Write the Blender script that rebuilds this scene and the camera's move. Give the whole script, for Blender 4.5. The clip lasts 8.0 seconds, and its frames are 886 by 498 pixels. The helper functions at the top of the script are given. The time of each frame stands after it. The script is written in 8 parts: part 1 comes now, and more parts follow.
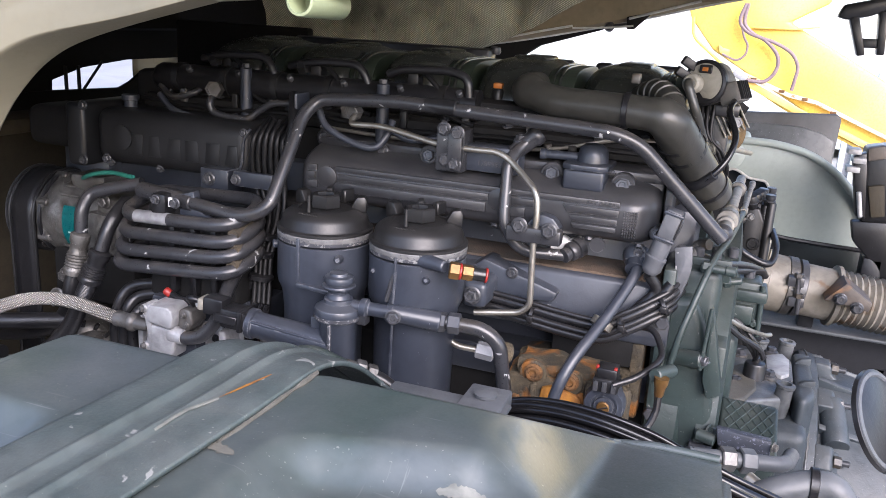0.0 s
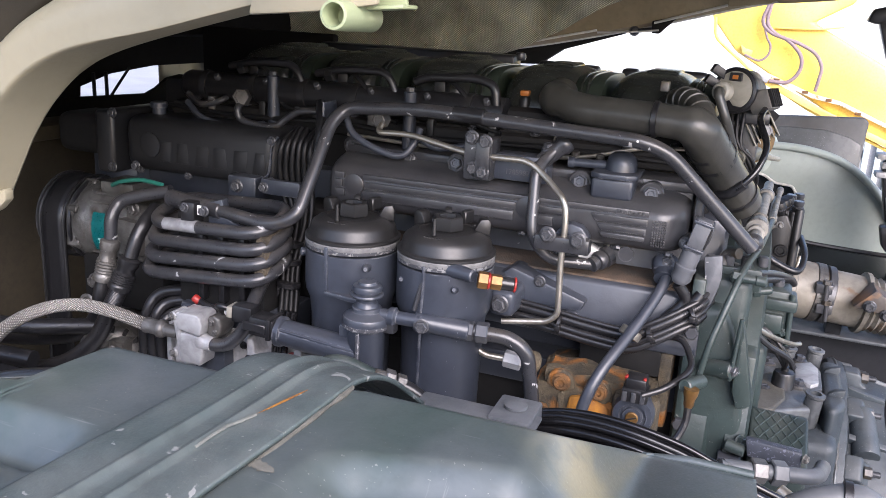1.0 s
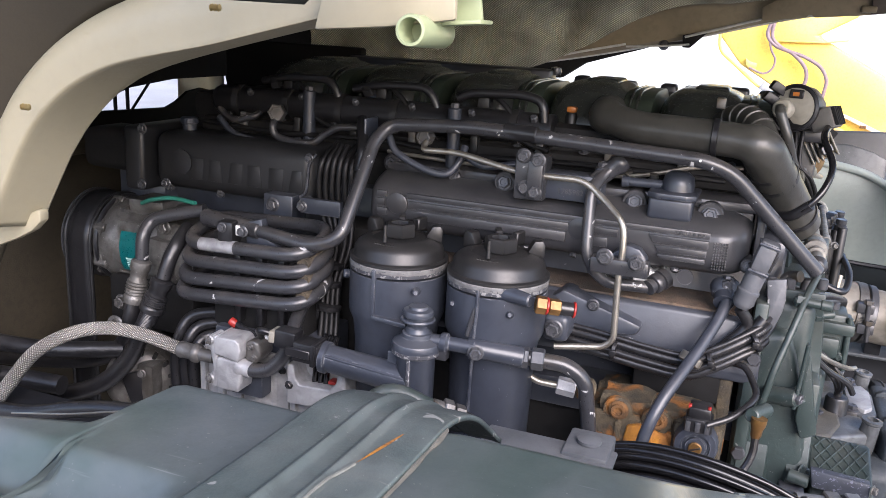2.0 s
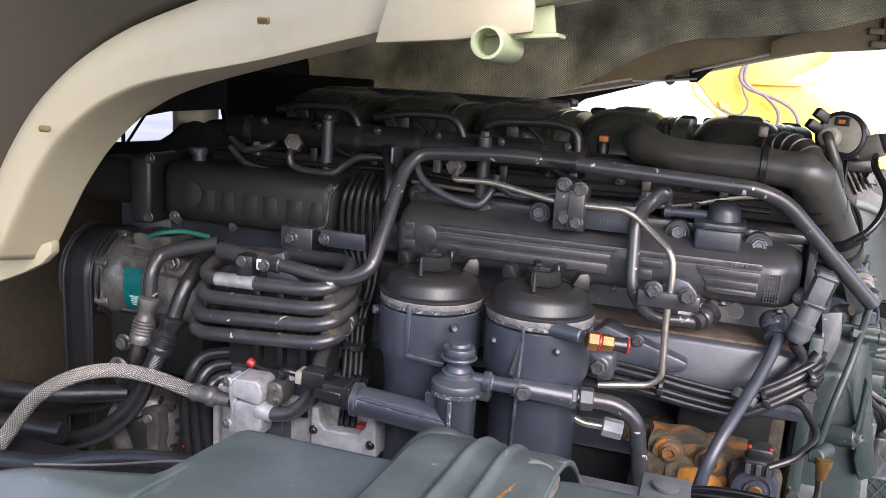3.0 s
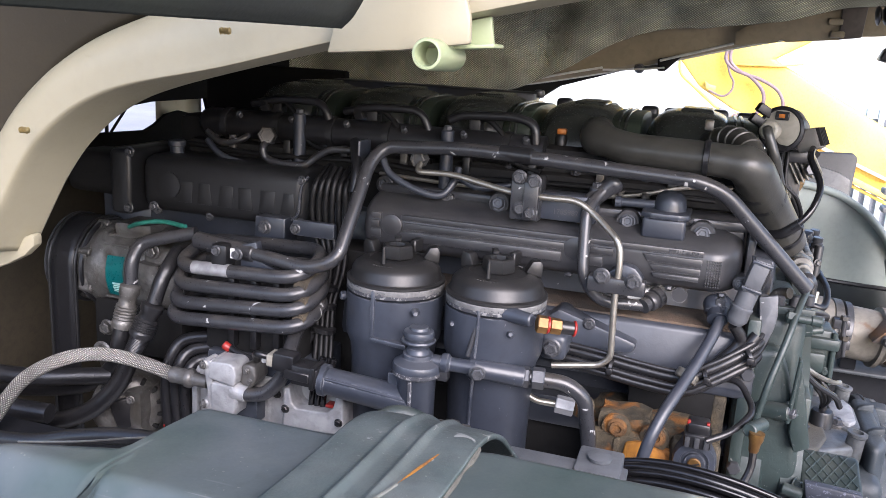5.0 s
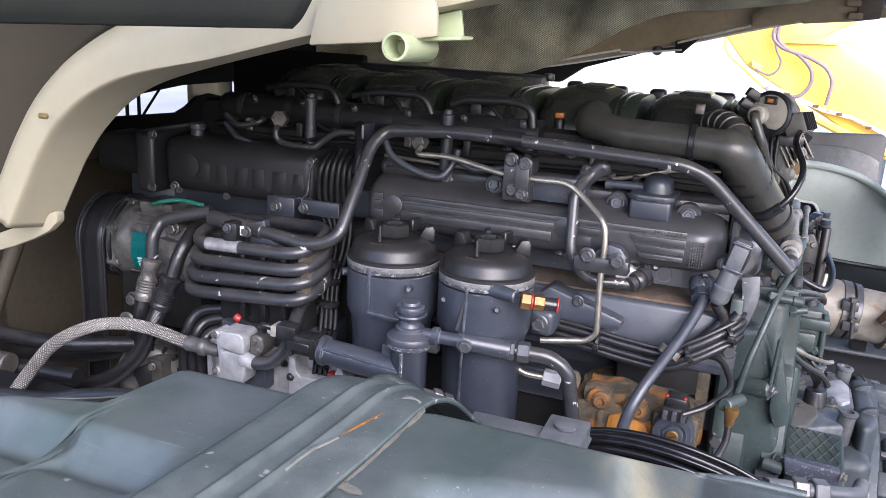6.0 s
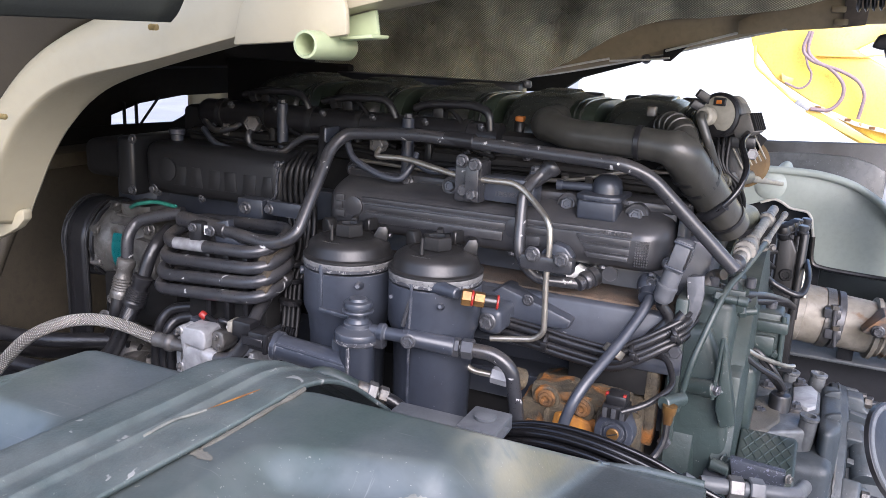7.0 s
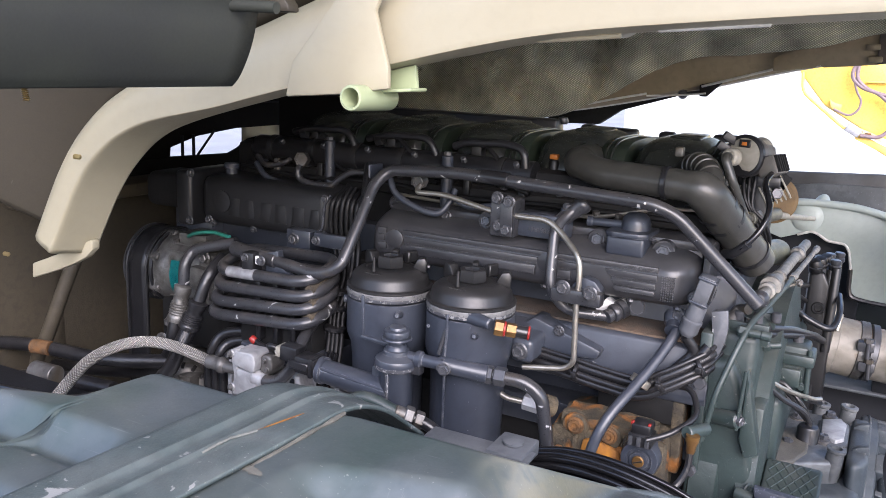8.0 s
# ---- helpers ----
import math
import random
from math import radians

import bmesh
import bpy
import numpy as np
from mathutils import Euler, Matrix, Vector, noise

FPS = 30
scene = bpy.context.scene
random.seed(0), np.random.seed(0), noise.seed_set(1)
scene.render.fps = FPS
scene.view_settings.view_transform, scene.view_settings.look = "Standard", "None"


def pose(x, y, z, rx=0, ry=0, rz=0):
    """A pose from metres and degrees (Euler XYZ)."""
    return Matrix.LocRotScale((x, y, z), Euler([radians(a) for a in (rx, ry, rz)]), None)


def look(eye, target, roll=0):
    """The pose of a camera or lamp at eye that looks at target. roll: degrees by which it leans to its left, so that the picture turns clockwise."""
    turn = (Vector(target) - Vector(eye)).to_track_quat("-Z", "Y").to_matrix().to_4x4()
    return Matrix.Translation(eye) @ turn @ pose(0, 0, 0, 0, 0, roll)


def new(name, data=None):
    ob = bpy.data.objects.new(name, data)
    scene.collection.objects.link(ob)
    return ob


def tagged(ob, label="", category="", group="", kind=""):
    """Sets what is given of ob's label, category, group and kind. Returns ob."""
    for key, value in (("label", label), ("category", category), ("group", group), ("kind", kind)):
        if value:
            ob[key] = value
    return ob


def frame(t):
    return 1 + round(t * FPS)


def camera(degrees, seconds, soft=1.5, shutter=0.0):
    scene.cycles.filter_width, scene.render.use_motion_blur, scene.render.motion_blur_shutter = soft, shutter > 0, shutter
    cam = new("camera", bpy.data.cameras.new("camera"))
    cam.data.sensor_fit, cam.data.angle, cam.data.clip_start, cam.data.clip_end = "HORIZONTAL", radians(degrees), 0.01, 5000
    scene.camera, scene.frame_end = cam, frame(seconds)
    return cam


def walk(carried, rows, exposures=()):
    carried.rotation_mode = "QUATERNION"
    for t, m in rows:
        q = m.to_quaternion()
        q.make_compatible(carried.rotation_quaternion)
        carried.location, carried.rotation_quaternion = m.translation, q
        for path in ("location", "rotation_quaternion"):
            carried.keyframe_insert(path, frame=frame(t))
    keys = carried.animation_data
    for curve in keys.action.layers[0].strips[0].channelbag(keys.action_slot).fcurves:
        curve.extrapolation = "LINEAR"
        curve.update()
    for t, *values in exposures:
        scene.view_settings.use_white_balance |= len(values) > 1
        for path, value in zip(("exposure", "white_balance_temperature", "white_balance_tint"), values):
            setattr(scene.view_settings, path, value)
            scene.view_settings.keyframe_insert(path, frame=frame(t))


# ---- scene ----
cam = camera(56.6, 8.0, soft=0.6)
METRES, EYE, TILT, LEAN, TURN = 0.62, 1.7, -16.0, -3.3, 20.0
ROWS = [
    (0.0, 0.0, 0.0, 0.0, 0.0, 0.0, -0.0),
    (0.5, -0.0086, -0.0036, 0.0004, 0.79, 0.05, -0.06),
    (1.0, -0.0205, -0.0003, 0.0184, 1.26, 0.0, -0.11),
    (1.5, -0.0637, 0.0171, 0.0325, 1.45, -0.12, -0.18),
    (3.0, -0.2809, 0.1545, 0.0265, -1.5, 3.7, 0.17),
    (3.5, -0.2944, 0.1619, 0.0077, -1.95, 3.85, 0.28),
    (4.0, -0.2891, 0.128, 0.0198, -2.62, 3.68, 0.56),
    (4.5, -0.2461, 0.0928, 0.0302, -2.84, 3.22, 0.67),
    (6.0, -0.0966, -0.0342, 0.0366, 1.61, 0.83, -0.1),
    (6.5, 0.0446, -0.0407, 0.0116, 2.38, 1.29, -0.08),
    (7.0, 0.1076, -0.0594, -0.0034, 4.56, 2.01, -0.53),
    (7.5, 0.14, -0.1033, 0.0035, 6.6, 3.56, -0.91),
    (8.0, 0.14, -0.1641, 0.0173, 7.71, 3.47, -1.31),
]
walk(cam, [(t, pose(0, 0, EYE, TILT, LEAN, TURN) @ pose(METRES * x, METRES * y, METRES * z, 90 + pitch, roll, yaw)) for t, x, y, z, yaw, pitch, roll in ROWS],
     exposures=[(0.0, 1.80, 6220.0, 21.0), (3.2, 1.84, 6380.0, 20.5), (4.5, 1.90, 6300.0, 20.5), (6.0, 1.91, 6060.0, 21.0), (8.0, 1.80, 6130.0, 21.0)])

# ---- sky and daylight: a bright, veiled sky, the sun high behind the camera's side ----
world = bpy.data.worlds.new("world")
scene.world = world
world.use_nodes = True
wn = world.node_tree.nodes
sky = wn.new("ShaderNodeTexSky")
sky.sky_type = "NISHITA"
sky.sun_disc = False
sky.sun_elevation = radians(32)
sky.sun_rotation = radians(142)
sky.dust_density = 1.5
sky.air_density = 1.0
wn["Background"].inputs["Strength"].default_value = 0.15
world.node_tree.links.new(sky.outputs[0], wn["Background"].inputs["Color"])
sun_data = bpy.data.lights.new("sun", "SUN")
sun_data.energy = 1.75
sun_data.angle = radians(48)
sun_data.color = (1.0, 0.975, 0.95)
sun_ob = new("sun", sun_data)
sun_ob.matrix_world = look((3.4, -4.4, 4.6), (0, 0.6, 1.0))


# ---- materials ----
def shader(name, col, rough=0.5, metal=0.0, col2=None, scale=6.0, fine=420.0, bump=0.07, chips=None, chip_amount=0.66, chip_scale=45.0,
           dust=None, dust_amount=0.0, rust=None, rust_amount=0.0, rust_scale=14.0, rough_var=0.12, coat=0.0, stain=None, shade_patch=None, cast=0.1, smudges=0.55, scratch=None, specks=None, spec=0.5, edge=None):
    """A painted or bare surface: broad colour variation, fine grain in roughness and relief, and, where given, chips, dust on what faces up, and rust."""
    m = bpy.data.materials.new(name)
    m.use_nodes = True
    n, ln = m.node_tree.nodes, m.node_tree.links
    b = n["Principled BSDF"]
    tc = n.new("ShaderNodeTexCoord")

    def noise_at(s, detail=4.0, distort=0.0):
        t = n.new("ShaderNodeTexNoise")
        t.inputs["Scale"].default_value, t.inputs["Detail"].default_value, t.inputs["Distortion"].default_value = s, detail, distort
        ln.new(tc.outputs["Object"], t.inputs["Vector"])
        return t.outputs["Fac"]

    def ramp(src, lo, hi):
        r = n.new("ShaderNodeMapRange")
        r.inputs["From Min"].default_value, r.inputs["From Max"].default_value = lo, hi
        r.clamp = True
        ln.new(src, r.inputs["Value"])
        return r.outputs["Result"]

    def blend(fac, a, c):
        mx = n.new("ShaderNodeMix")
        mx.data_type = "RGBA"
        ln.new(fac, mx.inputs["Factor"])
        if isinstance(a, tuple):
            mx.inputs["A"].default_value = (*a, 1)
        else:
            ln.new(a, mx.inputs["A"])
        mx.inputs["B"].default_value = (*c, 1)
        return mx.outputs["Result"]

    def times(a, k):
        t = n.new("ShaderNodeMath")
        t.operation = "MULTIPLY"
        ln.new(a, t.inputs[0])
        if isinstance(k, float):
            t.inputs[1].default_value = k
        else:
            ln.new(k, t.inputs[1])
        return t.outputs[0]

    broad = noise_at(scale, 5.0, 0.4)
    grain = noise_at(fine, 6.0)
    c2 = col2 or tuple(x * 0.72 for x in col)
    out = blend(ramp(broad, 0.35, 0.65), col, c2)
    smudge = noise_at(70.0, 6.0, 0.5)
    out = blend(times(ramp(smudge, 0.45, 0.75), smudges), out, tuple(x * 0.55 for x in c2))
    spots = None
    if dust:
        geo = n.new("ShaderNodeNewGeometry")
        sep = n.new("ShaderNodeSeparateXYZ")
        ln.new(geo.outputs["Normal"], sep.inputs[0])
        up = ramp(sep.outputs["Z"], 0.1, 1.0)
        fac = times(times(up, ramp(noise_at(22.0, 6.0, 0.6), 0.3, 0.7)), dust_amount)
        out = blend(fac, out, dust)
    if rust:
        fac = ramp(noise_at(rust_scale, 8.0, 0.8), 0.62 - 0.3 * rust_amount, 0.74 - 0.3 * rust_amount)
        out = blend(fac, out, rust)
    for patch in (shade_patch, stain):
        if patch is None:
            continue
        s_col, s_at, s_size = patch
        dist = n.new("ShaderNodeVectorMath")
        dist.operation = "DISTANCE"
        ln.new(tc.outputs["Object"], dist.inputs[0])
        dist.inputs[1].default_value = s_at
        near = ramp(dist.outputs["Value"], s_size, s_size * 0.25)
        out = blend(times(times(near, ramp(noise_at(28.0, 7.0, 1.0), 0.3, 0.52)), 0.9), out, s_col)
    if chips:
        spots = ramp(noise_at(chip_scale, 9.0, 1.4), chip_amount, chip_amount + 0.02)
        out = blend(spots, out, chips)
    if scratch:
        for scale3, turn in (((260.0, 7.0, 20.0), 0.3), ((9.0, 240.0, 20.0), -0.25)):
            mp = n.new("ShaderNodeMapping")
            mp.inputs["Scale"].default_value = scale3
            mp.inputs["Rotation"].default_value = (0, 0, turn)
            ln.new(tc.outputs["Object"], mp.inputs["Vector"])
            t = n.new("ShaderNodeTexNoise")
            t.inputs["Scale"].default_value, t.inputs["Detail"].default_value = 1.0, 3.0
            ln.new(mp.outputs["Vector"], t.inputs["Vector"])
            fac = times(ramp(t.outputs["Fac"], 0.70, 0.75), ramp(noise_at(9.0, 3.0), 0.45, 0.62))
            out = blend(fac, out, scratch)
    if specks:
        out = blend(times(ramp(noise_at(330.0, 3.0), 0.68, 0.72), ramp(noise_at(13.0, 4.0), 0.4, 0.65)), out, specks)
    if edge:
        geo = n.new("ShaderNodeNewGeometry")
        bev = n.new("ShaderNodeBevel")
        bev.samples = 4
        bev.inputs["Radius"].default_value = 0.0028
        dot = n.new("ShaderNodeVectorMath")
        dot.operation = "DOT_PRODUCT"
        ln.new(geo.outputs["Normal"], dot.inputs[0])
        ln.new(bev.outputs["Normal"], dot.inputs[1])
        out = blend(times(ramp(dot.outputs["Value"], 0.985, 0.86), ramp(noise_at(48.0, 7.0, 0.8), 0.47, 0.60)), out, edge)
    ln.new(out, b.inputs["Base Color"])
    rr = n.new("ShaderNodeMapRange")
    rr.inputs["To Min"].default_value, rr.inputs["To Max"].default_value = max(0.05, rough - rough_var), min(1.0, rough + rough_var)
    ln.new(broad if fine < 1 else grain, rr.inputs["Value"])
    ln.new(rr.outputs["Result"], b.inputs["Roughness"])
    b.inputs["Metallic"].default_value = metal
    b.inputs["Coat Weight"].default_value = coat
    b.inputs["Specular IOR Level"].default_value = spec
    bp = n.new("ShaderNodeBump")
    bp.inputs["Strength"].default_value, bp.inputs["Distance"].default_value = bump, 0.002
    ln.new(grain, bp.inputs["Height"])
    rough_cast = n.new("ShaderNodeBump")
    rough_cast.inputs["Strength"].default_value, rough_cast.inputs["Distance"].default_value = cast, 0.004
    ln.new(smudge, rough_cast.inputs["Height"])
    ln.new(rough_cast.outputs["Normal"], bp.inputs["Normal"])
    ln.new(bp.outputs["Normal"], b.inputs["Normal"])
    return m


PAINT = shader("engine_paint", (0.0335, 0.0395, 0.052), 0.39, 0.0, (0.022, 0.026, 0.0355), coat=0.12, bump=0.05, chips=(0.2, 0.2, 0.21), chip_amount=0.72, chip_scale=90, dust=(0.15, 0.145, 0.14), dust_amount=0.2, cast=0.07, smudges=0.4, edge=(0.17, 0.175, 0.185))
# engine paint again, darkened for the shade at the engine's front
PAINT_SHADE = shader("engine_paint_shaded", (0.0125, 0.013, 0.0145), 0.42, 0.0, (0.009, 0.0095, 0.0105), bump=0.02, chips=(0.16, 0.16, 0.16), chip_amount=0.75, chip_scale=80, dust=(0.1, 0.095, 0.09), dust_amount=0.15, cast=0.02)
# engine paint again, tinted for the warmer light on the side cover
COVER = shader("engine_paint_warm", (0.035, 0.0355, 0.039), 0.38, 0.0, (0.025, 0.0255, 0.028), coat=0.1, bump=0.05, chips=(0.2, 0.2, 0.2), chip_amount=0.75, chip_scale=80, dust=(0.14, 0.135, 0.125), dust_amount=0.2, cast=0.05, smudges=0.4, edge=(0.13, 0.13, 0.135))
PAINT_WORN = shader("engine_paint_worn", (0.032, 0.033, 0.037), 0.31, 0.0, (0.022, 0.023, 0.026), coat=0.1, bump=0.04, chips=(0.36, 0.36, 0.36), chip_amount=0.665, chip_scale=38, dust=(0.15, 0.13, 0.105), dust_amount=0.3, cast=0.05, rust=(0.06, 0.05, 0.037), rust_amount=0.06, rust_scale=9)
PAINT_GREEN = shader("engine_paint_green_grey", (0.019, 0.030, 0.0285), 0.43, 0.0, (0.028, 0.043, 0.041), chips=(0.18, 0.18, 0.17), chip_amount=0.7, chip_scale=50, dust=(0.15, 0.145, 0.125), dust_amount=0.3, cast=0.2, specks=(0.12, 0.12, 0.115))
GEARBOX_GREY = shader("gearbox_grey", (0.05, 0.062, 0.07), 0.48, 0.1, (0.034, 0.043, 0.05), dust=(0.17, 0.165, 0.15), dust_amount=0.3, cast=0.2, specks=(0.25, 0.25, 0.24))
BLACK = shader("black_plastic", (0.014, 0.014, 0.0155), 0.33, 0.0, dust=(0.11, 0.105, 0.1), dust_amount=0.12)
CAP_BLACK = shader("filter_cap_plastic", (0.013, 0.013, 0.0135), 0.42, 0.0, dust=(0.1, 0.09, 0.08), dust_amount=0.12, bump=0.06, cast=0.02)
CABLE = shader("black_cable", (0.009, 0.009, 0.01), 0.22, 0.0, bump=0.02, cast=0.0, rough_var=0.04)
CABLE_DULL = shader("dusty_cable", (0.007, 0.007, 0.0075), 0.5, 0.0, bump=0.03, cast=0.0, spec=0.35)
ROCKER = shader("dark_rocker_plastic", (0.024, 0.026, 0.023), 0.24, 0.0, (0.017, 0.019, 0.017), dust=(0.1, 0.11, 0.08), dust_amount=0.14, cast=0.03, smudges=0.3, bump=0.03)
ROCKER_GREEN = shader("green_black_plastic", (0.022, 0.031, 0.021), 0.38, 0.0, (0.014, 0.02, 0.014), dust=(0.1, 0.12, 0.08), dust_amount=0.1, cast=0.03, smudges=0.3, bump=0.03)
HOSE_BLACK = shader("worn_black_hose", (0.048, 0.0465, 0.041), 0.34, 0.0, (0.034, 0.0335, 0.029), dust=(0.13, 0.125, 0.1), dust_amount=0.28, bump=0.05, cast=0.08, scale=14, chips=(0.1, 0.095, 0.085), chip_amount=0.74, chip_scale=60)
RUBBER = shader("black_rubber", (0.014, 0.014, 0.0155), 0.32, 0.0, bump=0.1, dust=(0.1, 0.095, 0.09), dust_amount=0.12)
# near-black for underparts and recesses, with the shade there put into it
DEEP = shader("shaded_black", (0.013, 0.013, 0.013), 0.75, 0.0, dust=(0.045, 0.04, 0.035), dust_amount=0.3, spec=0.2)
STEEL = shader("zinc_steel", (0.42, 0.4, 0.35), 0.35, 0.85, (0.34, 0.31, 0.26), bump=0.1)
BOLT = shader("bolt_paint", (0.062, 0.064, 0.07), 0.34, 0.15, (0.042, 0.044, 0.048))
ALU = shader("cast_aluminium", (0.4, 0.405, 0.41), 0.5, 0.3, (0.27, 0.272, 0.275), scale=30, bump=0.2, cast=0.2)
ALU_DIRTY = shader("dirty_aluminium", (0.15, 0.148, 0.143), 0.45, 0.5, (0.075, 0.07, 0.064), scale=18, bump=0.2, rust=(0.085, 0.07, 0.05), rust_amount=0.28, cast=0.3)
ALU_CAST = shader("worn_cast_aluminium", (0.195, 0.19, 0.18), 0.42, 0.5, (0.088, 0.084, 0.076), scale=22, bump=0.2, rust=(0.07, 0.06, 0.045), rust_amount=0.26, cast=0.35, specks=(0.4, 0.4, 0.38))
ALU_GREY = shader("grey_cast_metal", (0.17, 0.178, 0.18), 0.42, 0.35, (0.1, 0.106, 0.108), scale=24, bump=0.2, cast=0.3, specks=(0.3, 0.3, 0.29), rust=(0.09, 0.085, 0.07), rust_amount=0.15)
FLAKED = shader("flaked_paint", (0.05, 0.052, 0.06), 0.5, 0.0, (0.034, 0.036, 0.042), chips=(0.2, 0.2, 0.2), chip_amount=0.56, chip_scale=150, bump=0.2)
BRASS = shader("brass", (0.235, 0.13, 0.042), 0.4, 0.6, (0.13, 0.068, 0.024), scale=60)
RED = shader("red_seal", (0.3, 0.022, 0.016), 0.4, 0.0)
RUSTY = shader("rusty_casting", (0.095, 0.073, 0.042), 0.85, 0.0, (0.035, 0.03, 0.021), scale=42, bump=0.7, specks=(0.2, 0.16, 0.1), rust=(0.22, 0.085, 0.015), rust_amount=0.32, rust_scale=26, cast=0.5)
RUST_BRIGHT = shader("orange_rust", (0.42, 0.175, 0.014), 0.85, 0.0, (0.2, 0.08, 0.02), scale=40, bump=0.6, cast=0.4)
RUST_BOLT = shader("rusty_bolt", (0.17, 0.075, 0.02), 0.85, 0.0, (0.08, 0.045, 0.02), scale=60, bump=0.6, cast=0.4)
CREAM = shader("cream_cab_paint", (0.305, 0.277, 0.196), 0.36, 0.0, (0.28, 0.255, 0.178), scale=2.5, bump=0.04, dust=(0.28, 0.28, 0.18), dust_amount=0.25, rust=(0.22, 0.2, 0.13), rust_amount=-0.12, cast=0.03, smudges=0.1)
CREAM_GREEN = shader("pale_green_paint", (0.29, 0.34, 0.195), 0.38, 0.0, (0.25, 0.29, 0.17), bump=0.05, cast=0.03, smudges=0.12)
# flat black: the mat's tab, and sheets standing in for deep shade
BLACKOUT = shader("blackout", (0.006, 0.0055, 0.005), 0.9, 0.0, spec=0.1)
FLOOR_PAN = shader("brown_cab_floor", (0.1, 0.085, 0.07), 0.6, 0.0, (0.07, 0.058, 0.048), scale=5)
LINER = shader("wheel_arch_liner", (0.044, 0.035, 0.02), 0.75, 0.0, (0.03, 0.024, 0.0135), scale=4, bump=0.2)
FENDER_GREY = shader("grey_brown_plastic", (0.0291, 0.0238, 0.0138), 0.6, 0.0, (0.0224, 0.0184, 0.0110), scale=4, cast=0.03, smudges=0.2, scratch=(0.09, 0.085, 0.075))
CAB_DARK = shader("dark_green_panel", (0.016, 0.018, 0.0155), 0.58, 0.0, (0.024, 0.027, 0.02), scale=9, cast=0.03, smudges=0.2)
# The dark patch paints in how the sloping rear end mirrors dark surroundings.
TANK = shader("tank_green_grey", (0.066, 0.079, 0.084), 0.34, 0.0, (0.041, 0.06, 0.055), scale=7, coat=0.15, chips=(0.3, 0.29, 0.25), chip_amount=0.71, chip_scale=17, dust=(0.13, 0.138, 0.135), dust_amount=0.35, bump=0.03, stain=((0.15, 0.148, 0.118), (-0.09, 0.50, 1.43), 0.06), shade_patch=((0.026, 0.039, 0.039), (0.04, 0.48, 1.39), 0.2), cast=0.03, smudges=0.35, scratch=(0.125, 0.135, 0.135), specks=(0.22, 0.22, 0.2))
STRAP = shader("strap_grey", (0.072, 0.093, 0.092), 0.45, 0.0, (0.046, 0.064, 0.063), scale=14, chips=(0.26, 0.265, 0.25), chip_amount=0.64, chip_scale=34, dust=(0.15, 0.155, 0.145), dust_amount=0.4, bump=0.15, cast=0.15, scratch=(0.22, 0.225, 0.215), specks=(0.28, 0.28, 0.26))
OLIVE = shader("olive_cab_rim", (0.28, 0.235, 0.15), 0.55, 0.0, (0.21, 0.175, 0.11), scale=7, cast=0.05, smudges=0.3)
SILVER_RIM = shader("pale_rubber_trim", (0.6, 0.6, 0.56), 0.5, 0.0)
YELLOW = shader("yellow_crane_paint", (0.88, 0.66, 0.15), 0.4, 0.0, (0.85, 0.6, 0.1), scale=2)
CRANE_HOSE = shader("crane_hose", (0.22, 0.16, 0.17), 0.5)
CRANE_ORANGE = shader("orange_crane_paint", (0.72, 0.42, 0.08), 0.5, 0.0, (0.82, 0.58, 0.16), scale=6)
PALE_RAIL = shader("pale_chipped_rail", (0.75, 0.7, 0.62), 0.5, 0.0, (0.6, 0.42, 0.2), scale=9, chips=(0.3, 0.16, 0.06), chip_amount=0.62, chip_scale=20)
MUD = shader("grey_green_mudguard", (0.40, 0.45, 0.42), 0.42, 0.0, (0.35, 0.40, 0.37), scale=3, smudges=0.2)
MUD_DARK = shader("black_mud_flap", (0.045, 0.043, 0.04), 0.55, 0.0, (0.09, 0.095, 0.1), scale=7, specks=(0.25, 0.25, 0.24))
EXHAUST = shader("stained_exhaust_steel", (0.25, 0.235, 0.205), 0.55, 0.15, (0.155, 0.14, 0.112), scale=17, rust=(0.11, 0.065, 0.032), rust_amount=0.24, rust_scale=24)
EXHAUST_HOT = shader("heat_stained_steel", (0.2, 0.15, 0.095), 0.6, 0.1, (0.09, 0.06, 0.035), scale=12, rust=(0.2, 0.085, 0.02), rust_amount=0.34, rust_scale=14)
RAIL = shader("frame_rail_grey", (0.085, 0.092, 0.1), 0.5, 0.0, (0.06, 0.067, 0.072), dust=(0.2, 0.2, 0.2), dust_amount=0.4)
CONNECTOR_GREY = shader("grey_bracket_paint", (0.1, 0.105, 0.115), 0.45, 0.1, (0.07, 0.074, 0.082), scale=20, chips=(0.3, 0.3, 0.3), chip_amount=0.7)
# rail steel made darker: the shade below the top flange is in this colour
RAIL_DARK = shader("frame_web_shaded", (0.013, 0.014, 0.017), 0.65, 0.0, spec=0.3)
WHITE_TAG = shader("bare_white_edge", (0.7, 0.7, 0.68), 0.6, 0.0)
TEAL = shader("teal_label", (0.0, 0.13, 0.13), 0.3, 0.0, (0.0, 0.09, 0.1))
TEAL_WIRE = shader("teal_hose", (0.02, 0.16, 0.12), 0.45, 0.0)
GROUND = shader("yard_concrete", (0.36, 0.35, 0.33), 0.85, 0.0, (0.28, 0.275, 0.26), scale=0.6, fine=30)
PALE = shader("pale_container_paint", (0.72, 0.78, 0.72), 0.5, 0.0, (0.66, 0.72, 0.68), scale=0.5)
GREY_BOARD = shader("grey_fence_board", (0.30, 0.31, 0.34), 0.7, 0.0, (0.22, 0.23, 0.25), scale=3)
SPRING = shader("brass_spring", (0.45, 0.36, 0.18), 0.4, 0.8)
